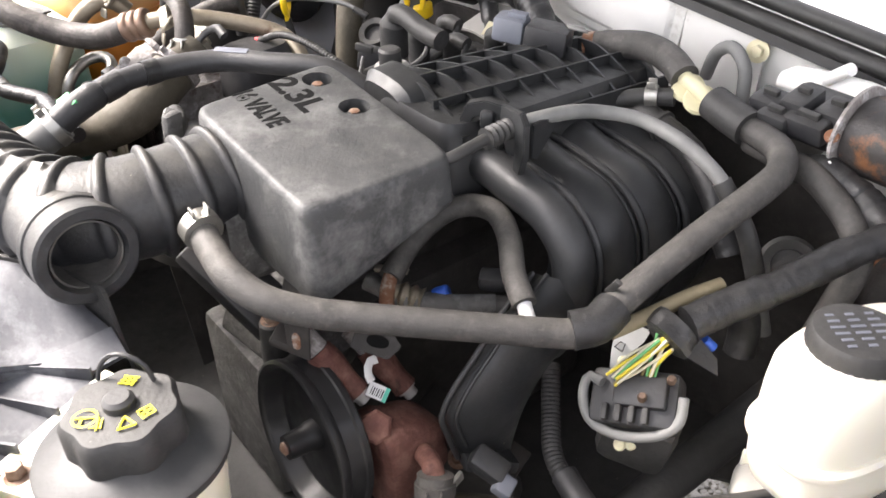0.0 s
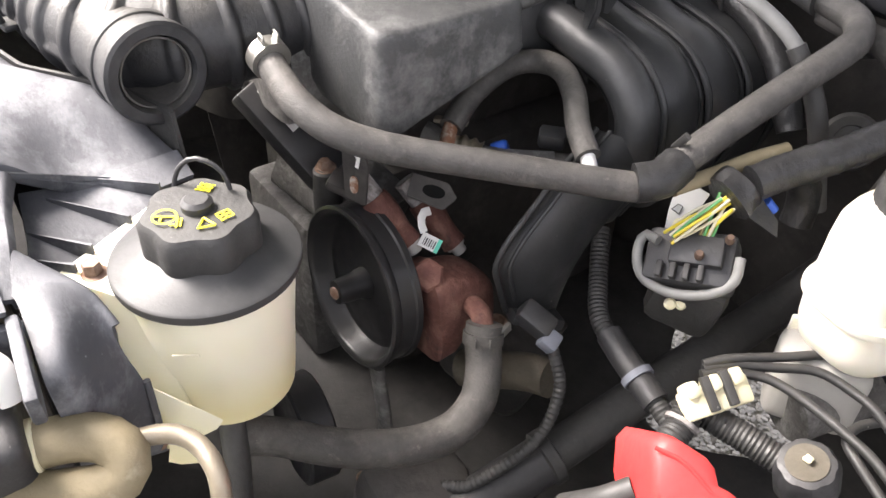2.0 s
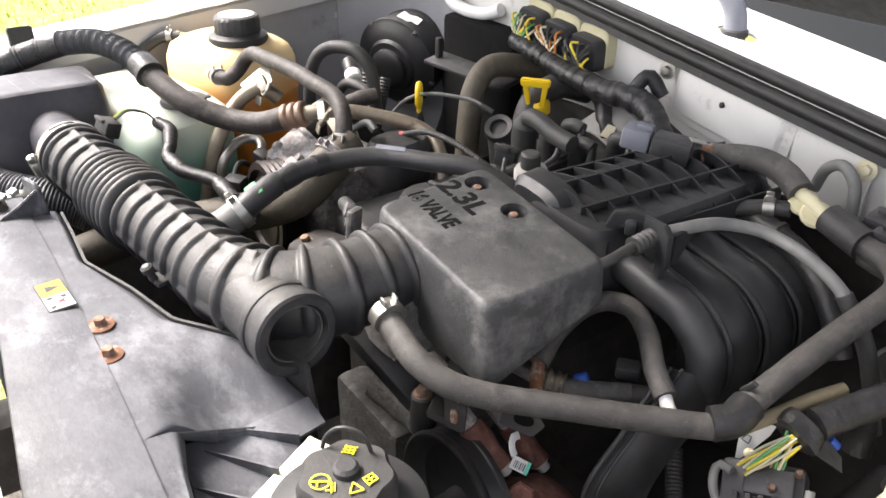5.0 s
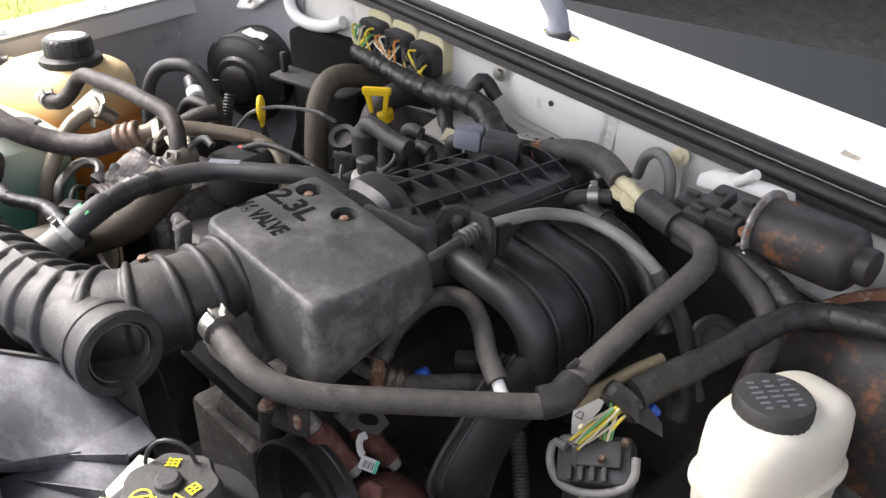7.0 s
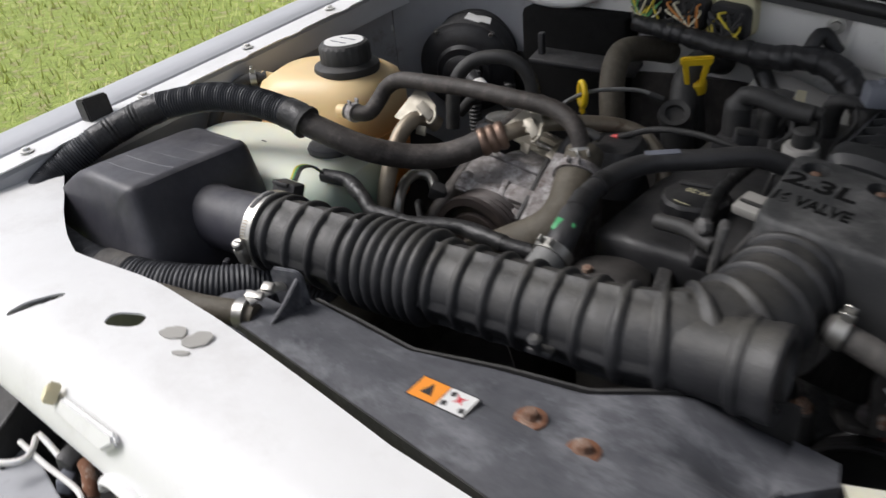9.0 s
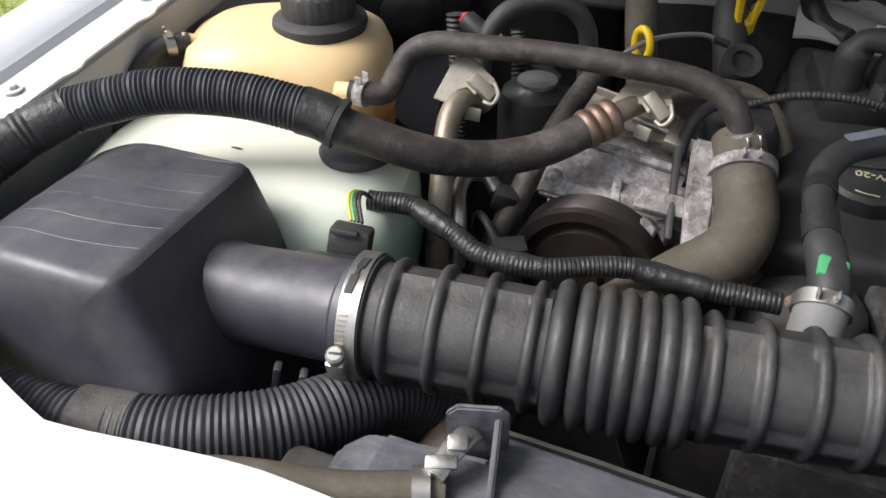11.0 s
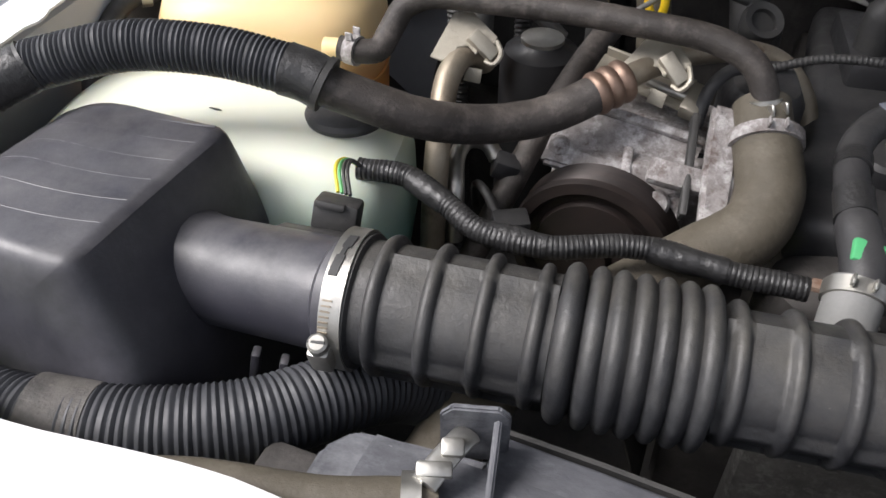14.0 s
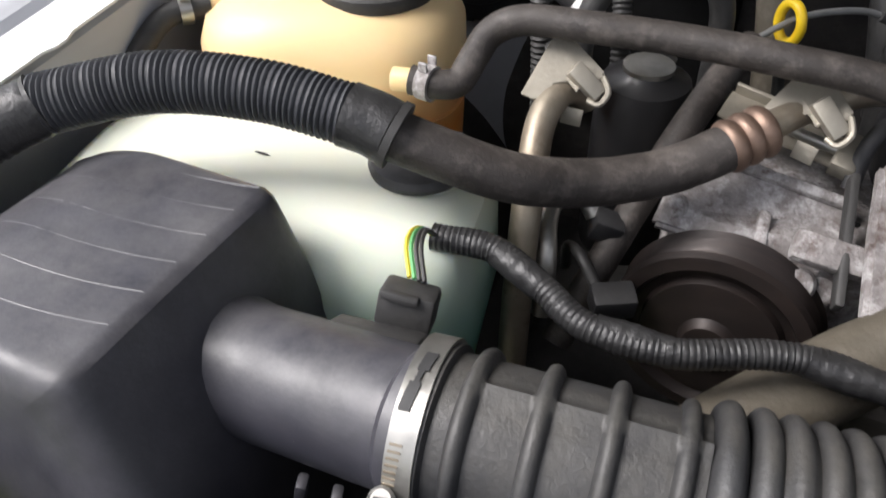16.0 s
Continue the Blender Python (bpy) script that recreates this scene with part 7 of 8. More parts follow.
cut(cv, [lathe([(0.0135, -0.012), (0.0135, 0.02)], on_top(0.135, 0.80), top_n, 24), lathe([(0.0135, -0.012), (0.0135, 0.02)], on_top(0.44, 0.81), top_n, 24)])
for s, t in ((0.135, 0.80), (0.44, 0.81)):
    part("bolt_well", lathe([(0.0128, -0.012), (0.0128, -0.0115), (0.009, -0.0115), (0.0055, -0.011), (0.0055, -0.005), (0.004, -0.004)], on_top(s, t), top_n, 24), M["rubber"], ec)
    part("bolt", lathe([(0.0048, -0.012), (0.0048, -0.0035), (0.003, -0.003)], on_top(s, t), top_n, 6), M["boltrust"], ec)
ty = (B - A) - wx * (B - A).dot(wx)
letters = (B - A).length
def fitted(text, s, t, wide, tall, low, high):
    """The text stretched to a width and a height on the cover's top, between two depths."""
    bm = words(text, 1.0, Matrix.Identity(4), 0.5, 0.034)
    bmesh.ops.remove_doubles(bm, verts=bm.verts, dist=1e-4)
    xs, ys = [v.co.x for v in bm.verts], [v.co.y for v in bm.verts]
    at = basis(on_top(s, t), wx, ty)
    for v in bm.verts:
        x = ((v.co.x - min(xs)) / (max(xs) - min(xs)) - 0.5) * wide
        y = ((v.co.y - min(ys)) / (max(ys) - min(ys)) - 0.5) * tall
        v.co = at @ Vector((x, y, low if v.co.z < 0 else high))
    return bm


LINES = (("2.3L", 0.20, 0.60, 0.064, 0.026), ("16 VALVE", 0.21, 0.33, 0.066, 0.020))
# near-black carries both the unfaded plastic and the shade of sunken letters
for q in LINES:
    part("lettering", fitted(*q, -0.001, 0.0006), M["recess"], ec, "dark moulded lettering")

# ---- intake manifold ----
im = thing("intake_manifold", "black plastic intake manifold with four curved runners and a ribbed top", "intake manifold")
RUN = [(-0.550, 1.058), (-0.490, 1.066), (-0.422, 1.058), (-0.379, 1.046), (-0.351, 1.020), (-0.3425, 0.989), (-0.345, 0.960), (-0.355, 0.925), (-0.372, 0.890)]
for k in range(4):
    y = 0.437 + 0.066 * k
    crest = [V(a - 0.005 * k, y, c - 0.010 * k) for a, c in RUN]
    inner = V(-0.450, y, 0.965)
    wide = 0.0185 if k == 0 else 0.033
    mid = [p + (inner - p).normalized() * (wide - 0.002) + V(0, -0.9 * wide, 0) for p in crest]
    part("runner", tube(mid, wide, 28, 0.006), M["intake"], im)
    part("runner_seam", tube([p + (inner - p).normalized() * 0.003 for p in crest[1:]], 0.0034, 8, 0.006), M["intake"], im)
    part("runner_seam", tube([p + (inner - p).normalized() * 0.0065 + V(0, -0.007, 0) for p in crest[1:]], 0.0024, 8, 0.006), M["intake"], im)
    part("runner_web", grid(lambda s, t, c=crest[1:], n=inner: (c[min(int(s * 7), 6)].lerp(c[min(int(s * 7), 6) + 1], s * 7 - min(int(s * 7), 6))).lerp(n, 0.05 + 0.5 * t), 24, 3, 0.003), M["intake"], im)
part("plenum", rings_to_bm([sup((-0.535, 0.53, z), (0.98, 0.06, -0.08), (-0.06, 1, -0.06), a, b, 6, 48) for z, a, b in ((1.02, 0.06, 0.155), (1.075, 0.06, 0.155), (1.086, 0.054, 0.15))]), M["intake"], im)
def plen(x, y):
    return 1.108 - 0.055 * (y - 0.39) - 0.22 * max(0, x + 0.535)


for k in range(9):
    y = 0.402 + 0.032 * k
    part("cross_rib", rings_to_bm([[V(x, y + dy - 0.02 * (x + 0.535), plen(x, y) + dz - 0.010 * ((x + 0.545) / 0.06) ** 2) for dy, dz in ((-0.0014, -0.016), (-0.0014, 0), (0.0014, 0), (0.0014, -0.016))] for x in [-0.602 + 0.0115 * j for j in range(12)]]), M["intake"], im)
for x in (-0.602, -0.560, -0.515, -0.475):
    part("long_rib", rings_to_bm([[V(x + dx, y, plen(x, y) + dz - 0.010 * ((x + 0.545) / 0.06) ** 2) for dx, dz in ((-0.0015, -0.018), (-0.0015, 0.0005), (0.0015, 0.0005), (0.0015, -0.018))] for y in (0.395, 0.47, 0.55, 0.63, 0.675)]), M["intake"], im)
part("end_cap", rings_to_bm([sup((-0.568, y, 1.088), (1, 0, -0.1), (0, 0, 1), a, b, 3, 32) for y, a, b in ((0.378, 0.028, 0.014), (0.386, 0.036, 0.022), (0.41, 0.038, 0.024))]), M["intake"], im)
AB = basis((-0.470, 0.425, 1.055), (0.80, 0.60, 0.0), (0, 0, 1))
part("cable_bracket", prism([(-0.030, 0.0), (-0.027, 0.036), (-0.020, 0.052), (-0.004, 0.056), (0.012, 0.052), (0.022, 0.036), (0.028, 0.000), (0.034, -0.060), (0.022, -0.040), (0.015, 0.008), (0.009, 0.032), (-0.004, 0.042), (-0.014, 0.040), (-0.020, 0.028), (-0.022, 0.0)], 0.010, AB, 0.001), M["intake"], im, "arched plastic cable bracket")
part("bracket_web", prism([(-0.028, 0.0), (-0.024, 0.038), (-0.070, 0.026), (-0.078, 0.006)], 0.003, AB @ pose(0, 0, -0.004), 0.0008), M["intake"], im)
part("cable_saddle", box((0.012, 0.016, 0.022), AB @ pose(-0.002, 0.040, 0.005), 0.003), M["intake"], im)
CHUTE_L = [V(-0.372, 0.385, 1.000), V(-0.366, 0.345, 0.980), V(-0.365, 0.322, 0.957), V(-0.365, 0.297, 0.933), V(-0.365, 0.283, 0.910), V(-0.365, 0.286, 0.890), V(-0.365, 0.299, 0.849)]
CHUTE_R = [V(-0.345, 0.450, 0.965), V(-0.345, 0.432, 0.945), V(-0.347, 0.412, 0.925), V(-0.350, 0.390, 0.903), V(-0.352, 0.374, 0.878), V(-0.352, 0.362, 0.852), V(-0.352, 0.354, 0.826)]


def chute_ring(v, lift=0.0, spread=1.0):
    a, b = smooth_row(CHUTE_L, v), smooth_row(CHUTE_R, v)
    mid, half = (a + b) / 2, (b - a) / 2 * spread
    out = V(0.72, -0.42, 0.55) * (0.55 * half.length)
    return [mid + half * math.cos(k * math.pi / 12) + out * (math.sin(k * math.pi / 12) if k <= 12 else 0.5 * math.sin(k * math.pi / 12)) + V(0.72, -0.42, 0.55) * (lift - 0.010) for k in range(24)]


part("lower_chute", rings_to_bm([chute_ring(k / 18, 0.0, 0.90) for k in range(19)]), M["intake"], im, "flanged lower chute", smooth=60)
part("chute_rim", tube([smooth_row(CHUTE_L, k / 12) for k in range(13)], 0.0026, 10), M["intake"], im)
part("chute_rim", tube([smooth_row(CHUTE_L, k / 12) + V(0.006, 0.010, -0.003) for k in range(12)], 0.0020, 8), M["intake"], im)
part("chute_foot", box((0.036, 0.050, 0.012), basis((-0.358, 0.325, 0.838), (0.8, -0.3, 0.2), (0.2, 0.9, -0.35)), 0.003), M["intake"], im)
tc = thing("throttle_cable", "throttle cable with a ribbed boot held in a plastic arch", "cable")
part("cable", tube([(-0.446, 0.345, 1.086), (-0.4385, 0.3550, 1.0890), (-0.4400, 0.385, 1.0920), (-0.4415, 0.409, 1.0935)], 0.0050, 12), M["rubber"], tc)
part("boot", tube([(-0.4405, 0.392, 1.0925), (-0.4420, 0.421, 1.0940)], 0.009, 16, 0.001, rfun=ridged(0.0070, 0.0062, 0.0026)), M["rubber"], tc)
ARCH = basis((-0.4420, 0.424, 1.0750), (0.97, -0.22, 0.06), (0, 0.05, 1))
part("arch_plate", prism([(-0.048, 0.018), (-0.042, 0.030), (-0.010, 0.034), (0.018, 0.036), (0.026, 0.028), (0.027, 0.0), (0.016, -0.030), (0.010, -0.032), (0.011, -0.004), (0.012, 0.014), (0.006, 0.022), (-0.008, 0.022), (-0.014, 0.012), (-0.016, -0.016), (-0.021, -0.024), (-0.023, 0.0), (-0.028, 0.016)], 0.006, ARCH, 0.0010), M["intake"], tc, "black plastic arch")
part("arch_web", prism([(-0.040, 0.0), (0.0, 0.0), (0.0, -0.030), (-0.008, -0.034)], 0.004, basis((-0.423, 0.428, 1.100), (0.1, -1, 0), (0, 0, 1)), 0.0008), M["intake"], tc)
part("outer", tube([(-0.4425, 0.424, 1.0945), (-0.4320, 0.445, 1.0985), (-0.4270, 0.475, 1.0970), (-0.4200, 0.505, 1.0910), (-0.395, 0.530, 1.085), (-0.350, 0.533, 1.078), (-0.310, 0.535, 1.058), (-0.282, 0.540, 1.020), (-0.265, 0.545, 0.975), (-0.255, 0.56, 0.92)], 0.0064, 14), M["greycable"], tc, "dusty grey cable sheath")
part("sleeve", tube([(-0.310, 0.535, 1.058), (-0.282, 0.540, 1.020), (-0.265, 0.545, 0.975)], 0.0082, 14), M["rubber"], tc)

earlier = set(scene.objects)

# ---- crankcase hose and its branches ----
cc = thing("breather_hose", "long dusty grey rubber breather hose with a steel clamp", "hose")
BH = [(-0.527, 0.174, 1.060), (-0.510, 0.172, 1.057), (-0.492, 0.170, 1.053), (-0.465, 0.170, 1.045), (-0.438, 0.182, 1.034), (-0.416, 0.210, 1.022), (-0.385, 0.258, 1.010), (-0.345, 0.312, 1.000), (-0.315, 0.354, 0.992), (-0.302, 0.372, 0.990)]
part("hose", tube([(x, y, z - 0.003) for x, y, z in BH], 0.0116, 22, 0.004, wob=0.025), M["hose"], cc)
clamp_band(cc, (-0.517, 0.173, 1.058), (0.9, 0, -0.2), 0.0145, 0.012)
part("tee", tube([(-0.308, 0.364, 0.991), (-0.298, 0.381, 0.994), (-0.299, 0.400, 1.000)], 0.0155, 18, wob=0.04), M["tape"], cc)
part("tie_tail", box((0.006, 0.004, 0.022), pose(-0.302, 0.400, 1.018, 20, 30, 20), 0.001), M["rubber"], cc)
part("upper_hose", tube([(-0.300, 0.392, 0.998), (-0.296, 0.437, 1.015), (-0.290, 0.500, 1.037), (-0.283, 0.555, 1.056), (-0.285, 0.580, 1.063), (-0.303, 0.604, 1.067), (-0.335, 0.618, 1.067), (-0.362, 0.624, 1.069)], 0.0122, 22, 0.004, wob=0.025), M["hose"], cc)
part("insulated_end", tube([(-0.342, 0.619, 1.068), (-0.367, 0.625, 1.071), (-0.390, 0.630, 1.075)], 0.0165, 20, wob=0.03), M["rubber"], cc)
yv = thing("check_valve", "pale yellow-green plastic vacuum check valve in the hose", "valve")
part("stem", tube([(-0.370, 0.626, 1.090), (-0.405, 0.637, 1.098), (-0.430, 0.645, 1.102)], 0.0075, 14), M["cream"], yv)
part("disc", lathe([(0.014, -0.003), (0.016, 0), (0.014, 0.003)], (-0.392, 0.633, 1.088), (0.3, -0.6, 0.75), 24), M["cream"], yv)
part("disc", lathe([(0.014, -0.003), (0.016, 0), (0.014, 0.003)], (-0.412, 0.640, 1.092), (0.3, -0.6, 0.75), 24), M["cream"], yv)
vh = thing("vacuum_hose", "thick grey rubber vacuum hose curving from the check valve", "hose")
part("hose", tube([(-0.418, 0.641, 1.100), (-0.445, 0.652, 1.108), (-0.480, 0.660, 1.110), (-0.515, 0.655, 1.105), (-0.545, 0.640, 1.098)], 0.0145, 20), M["hose"], vh)
part("hose_stain", tube([(-0.536, 0.645, 1.1005), (-0.546, 0.6395, 1.0978)], 0.0150, 18), M["rust"], vh)
part("rust_end", tube([(-0.545, 0.640, 1.098), (-0.560, 0.632, 1.094)], 0.010, 14), M["rust"], vh)
part("side_hose", tube([(-0.47, 0.60, 1.072), (-0.445, 0.62, 1.078), (-0.42, 0.632, 1.082)], 0.009, 14), M["rubber"], vh)
clamp_band(vh, (-0.440, 0.623, 1.079), (0.8, 0.45, 0.1), 0.0096, 0.012)
sp = thing("small_breather_hose", "short looping grey hose with a white tip", "hose")
part("hose", tube([(-0.459, 0.303, 0.985), (-0.472, 0.336, 1.001), (-0.473, 0.370, 1.015), (-0.463, 0.394, 1.020), (-0.437, 0.402, 1.021), (-0.405, 0.388, 1.016), (-0.375, 0.366, 1.006), (-0.350, 0.355, 0.995)], 0.0102, 18), M["hose"], sp)
part("rusty_fitting", tube([(-0.440, 0.285, 0.972), (-0.452, 0.295, 0.980), (-0.461, 0.306, 0.987)], 0.0065, 12), M["rust"], sp)
part("white_tip", tube([(-0.353, 0.356, 0.996), (-0.341, 0.351, 0.988), (-0.329, 0.349, 0.982)], 0.0062, 12), M["whitepl"], sp)
fr_ = thing("fuel_rail", "steel fuel injector rail end with a blue cap", "fuel rail")
part("rail", tube([(-0.475, 0.300, 0.985), (-0.440, 0.320, 0.975), (-0.415, 0.345, 0.972), (-0.39, 0.375, 0.972)], 0.009, 14), M["darkal"], fr_)
part("fitting", tube([(-0.452, 0.312, 0.979), (-0.432, 0.328, 0.974)], 0.0115, 16, 0.001, rfun=ridged(0.009, 0.009, 0.003)), M["pipe"], fr_)
part("blue_cap", lathe([(0.0068, 0), (0.0072, 0.003), (0.0072, 0.012), (0.0055, 0.014)], (-0.430, 0.340, 0.974), (0.55, 0.65, 0.35), 20), M["bluepl"], fr_, "blue valve cap")
part("clip", box((0.03, 0.008, 0.004), pose(-0.462, 0.318, 0.995, 0, 0, 40), 0.001), M["bracket"], fr_)
TAB = basis((-0.436, 0.285, 0.947), (0.55, 0.45, -0.1), (-0.3, 0.5, 0.5))
part("tab_plate", prism([(-0.024, -0.010), (0.010, -0.013), (0.019, 0.0), (0.008, 0.011), (-0.024, 0.011)], 0.004, TAB, 0.001), M["dark"], fr_)
# near-black disc on the plate in place of a dark open slot
part("tab_slot", rings_to_bm([sup(TAB @ Vector((-0.002, 0.0, h)), TAB.to_3x3() @ Vector((1, 0, 0)), TAB.to_3x3() @ Vector((0, 1, 0)), 0.010, 0.0055, 2.2, 20) for h in (0.0035, 0.0046)]), M["recess"], fr_)
part("rail_tube", tube([(-0.425, 0.345, 0.962), (-0.395, 0.372, 0.968), (-0.370, 0.392, 0.972)], 0.010, 14), M["dark"], fr_)
part("injector_plug", box((0.024, 0.018, 0.016), pose(-0.405, 0.385, 0.985, 10, 0, 40), 0.004), M["plastic"], fr_)
sb = thing("slotted_bracket", "small black slotted steel bracket with white scuffs", "bracket")
sbp = basis((-0.4700, 0.2265, 0.980), (0.80, 0.45, 0.05), (-0.05, 0.10, 1))
part("plate", prism([(-0.010, -0.032), (0.010, -0.036), (0.013, 0.0), (0.008, 0.03), (-0.004, 0.045), (-0.012, 0.02)], 0.003, sbp, 0.0006), M["dark"], sb)
part("scuff", box((0.004, 0.010, 0.0008), sbp @ pose(0.002, 0.012, 0.0035, 0, 0, 30), 0), M["paper"], sb)
part("scuff", box((0.003, 0.010, 0.0008), sbp @ pose(0.004, 0.003, 0.0035, 0, 0, -12), 0), M["paper"], sb)
part("slot", rings_to_bm([sup(sbp @ Vector((0.0, -0.018, h)), sbp.to_3x3() @ Vector((1, 0, 0)), sbp.to_3x3() @ Vector((0, 1, 0)), 0.004, 0.008, 2.5, 18) for h in (0.0032, 0.0042)]), M["rust"], sb)
part("base", box((0.045, 0.026, 0.010), pose(-0.486, 0.232, 0.944, 0, 20, 40), 0.004), M["dark"], sb)
et = thing("coil_module", "black electronic module with a white barcode label", "module")
em = basis((-0.582, 0.226, 0.958), (0.59, 0.38, -0.71), (-0.61, 0.47, 0.63))
part("case", box((0.11, 0.05, 0.022), em, 0.004), M["plastic"], et)
lb = part("label", box((0.048, 0.024, 0.001), em @ pose(-0.022, 0.004, 0.0115), 0.0002), M["paper"], et, "white barcode label")
for i in range(9):
    part("bar", box((0.0016 if i % 3 else 0.0028, 0.010, 0.0006), em @ pose(-0.038 + 0.004 * i, -0.001, 0.0122), 0), M["ink"], lb)
part("post", lathe([(0.014, -0.045), (0.012, -0.002), (0.010, 0.0), (0.008, 0.001)], (-0.5345, 0.232, 0.938), (0, 0, 1), 20), M["rubber"], et)
part("mount_bolt", hexbolt((-0.5345, 0.232, 0.938), (0.05, -0.1, 1), 0.0065, 0.009, 0.010), M["boltrust"], et)
part("timing_cover", rings_to_bm([sup(V(-0.635, 0.255, 0.900).lerp(V(-0.500, 0.275, 0.880), k / 5), (0.25, 0.1, 0.6), (-0.2, 0.9, 0.1), 0.062 - 0.004 * k, 0.034, 4, 32) for k in range(6)]), M["darkal"], et, "rough grey casting")

# ---- wiring block with cut wires ----
wb = thing("wiring_connector", "black connector block with a grey wire loop and bare coloured wires", "connector")
wm_ = basis((-0.2685, 0.405, 0.922), (0.87, 0.43, 0.23), (-0.5, 0.65, 0.57)) @ Matrix.Scale(0.82, 4)
part("block", box((0.085, 0.055, 0.036), wm_, 0.006), M["plastic"], wb)
part("step", box((0.050, 0.030, 0.014), wm_ @ pose(0.008, 0.004, 0.022), 0.003), M["plastic"], wb)
for j in range(4):
    part("latch", box((0.006, 0.016, 0.010), wm_ @ pose(-0.024 + 0.013 * j, -0.018, 0.022), 0.0015), M["rubber"], wb)
part("grey_loop", tube([wm_ @ Vector(q) for q in ((-0.030, 0.010, 0.022), (-0.046, 0.016, 0.018), (-0.050, -0.004, 0.014), (-0.040, -0.026, 0.010), (-0.012, -0.036, 0.006), (0.022, -0.033, 0.008), (0.044, -0.020, 0.014), (0.047, 0.004, 0.016))], 0.0042, 10), M["greycable"], wb, "pale grey wire loop")
for q in ((0.012, -0.004, 0.030), (0.036, 0.016, 0.026)):
    part("terminal", lathe([(0.0034, 0), (0.0038, 0.004), (0.0026, 0.007)], wm_ @ Vector(q), (0.2, -0.4, 1), 12), M["crimp"], wb, "copper terminal")
part("lower_case", box((0.060, 0.045, 0.06), pose(-0.268, 0.412, 0.885, 10, 10, 30), 0.012), M["rubber"], wb)
for q in ((-0.260, 0.392, 0.890), (-0.265, 0.385, 0.890), (-0.261, 0.407, 0.890), (-0.298, 0.420, 0.935)):
    part("rivet", lathe([(0.005, 0), (0.005, 0.003), (0.003, 0.005)], q, (0.5, -0.6, 0.5), 14), M["ivory"], wb)
wl = thing("main_harness", "thick black taped harness with frayed coloured wires at its open end", "wiring harness")
MH = [(-0.242, 0.436, 1.010), (-0.232, 0.462, 1.018), (-0.222, 0.487, 1.023), (-0.210, 0.520, 1.031), (-0.198, 0.560, 1.040), (-0.182, 0.596, 1.049), (-0.160, 0.615, 1.052), (-0.132, 0.616, 1.058), (-0.100, 0.617, 1.063), (-0.03, 0.64, 1.055)]
part("trunk", tube(MH, 0.0145, 20, 0.002, rfun=taped(0.0140, 0.0009, 0.003), wob=0.14), M["tape"], wl)
part("side_trunk", tube([(-0.300, 0.632, 1.052), (-0.262, 0.630, 1.066), (-0.235, 0.628, 1.062), (-0.213, 0.624, 1.055), (-0.187, 0.612, 1.047), (-0.165, 0.612, 1.048)], 0.013, 18, 0.002, rfun=taped(0.0135, 0.0012), wob=0.12), M["tape"], wl)
part("ragged_end", tube([(-0.252, 0.424, 0.994), (-0.250, 0.438, 1.002)], 0.0205, 16, 0.003, wob=0.25), M["tape"], wl)
part("loose_flap", prism([(0, 0), (0.034, -0.006), (0.030, 0.006), (0.010, 0.018)], 0.002, pose(-0.240, 0.425, 0.99, 40, 20, 40)), M["tape"], wl)
part("branch", tube([(-0.243, 0.50, 1.0), (-0.236, 0.51, 0.975), (-0.232, 0.505, 0.95)], 0.013, 14, wob=0.1), M["tape"], wl)
part("blue_wrap", tube([(-0.234, 0.448, 0.994), (-0.229, 0.454, 0.986)], 0.0045, 12), M["bluepl"], wl, "blue tape wrap")
part("beige_tube", tube([(-0.282, 0.395, 0.998), (-0.272, 0.430, 1.004), (-0.262, 0.460, 1.012), (-0.252, 0.490, 1.016)], 0.0065, 12), M["tan"], wl)
for k in range(18):
    col = ("wireyellow", "wirewhite", "wireyellow", "wirewhite", "wirebrown", "wiregreen")[k % 6]
    a = V(-0.251 + rg.uniform(-0.009, 0.009), 0.426 + rg.uniform(-0.008, 0.008), 0.996 + rg.uniform(-0.006, 0.004))
    if k < 10:
        b = V(-0.272 + rg.uniform(-0.006, 0.006), 0.394 + rg.uniform(-0.004, 0.006), 0.956 + rg.uniform(-0.008, 0.010))
    else:
        b = V(-0.252 + rg.uniform(-0.006, 0.006), 0.406 + rg.uniform(-0.005, 0.006), 0.947 + rg.uniform(-0.006, 0.010))
    mid = a.lerp(b, 0.5) + V(rg.uniform(-0.003, 0.003), rg.uniform(-0.007, 0.0), rg.uniform(-0.002, 0.004))
    part("wire", tube([a, mid, b], 0.0013, 6, 0.006), M[col], wl)
pt = thing("paper_tag", "torn white paper tag with a warning triangle on a pink tie", "tag")
ptm = basis((-0.306, 0.426, 0.947), (0.23, 0.39, 0.90), (-0.71, -0.41, 0.36))
part("tag", prism([(-0.030, -0.006), (-0.012, -0.010), (0.012, -0.014), (0.022, -0.013), (0.020, 0.011), (0.006, 0.010), (-0.010, 0.004)], 0.0012, ptm), M["paper"], pt)
part("mark", tube([ptm @ Vector(q) for q in ((-0.006, -0.004, 0.002), (0.004, -0.001, 0.002), (-0.005, 0.004, 0.002), (-0.006, -0.004, 0.002))], 0.0005, 5), M["ink"], pt)

# ---- brake booster and master cylinder ----
bt = thing("brake_booster", "large dark brake booster drum with a rusty rim", "brake booster")
BC, BA = V(-0.085, 0.66, 0.94), V(0.03, -1, 0.12)
part("drum", lathe([(0.06, -0.10), (0.115, -0.095), (0.130, -0.04), (0.132, 0.0), (0.122, 0.02), (0.10, 0.04), (0.05, 0.06), (0.03, 0.065)], BC, BA, 56), M["rustpaint"], bt)
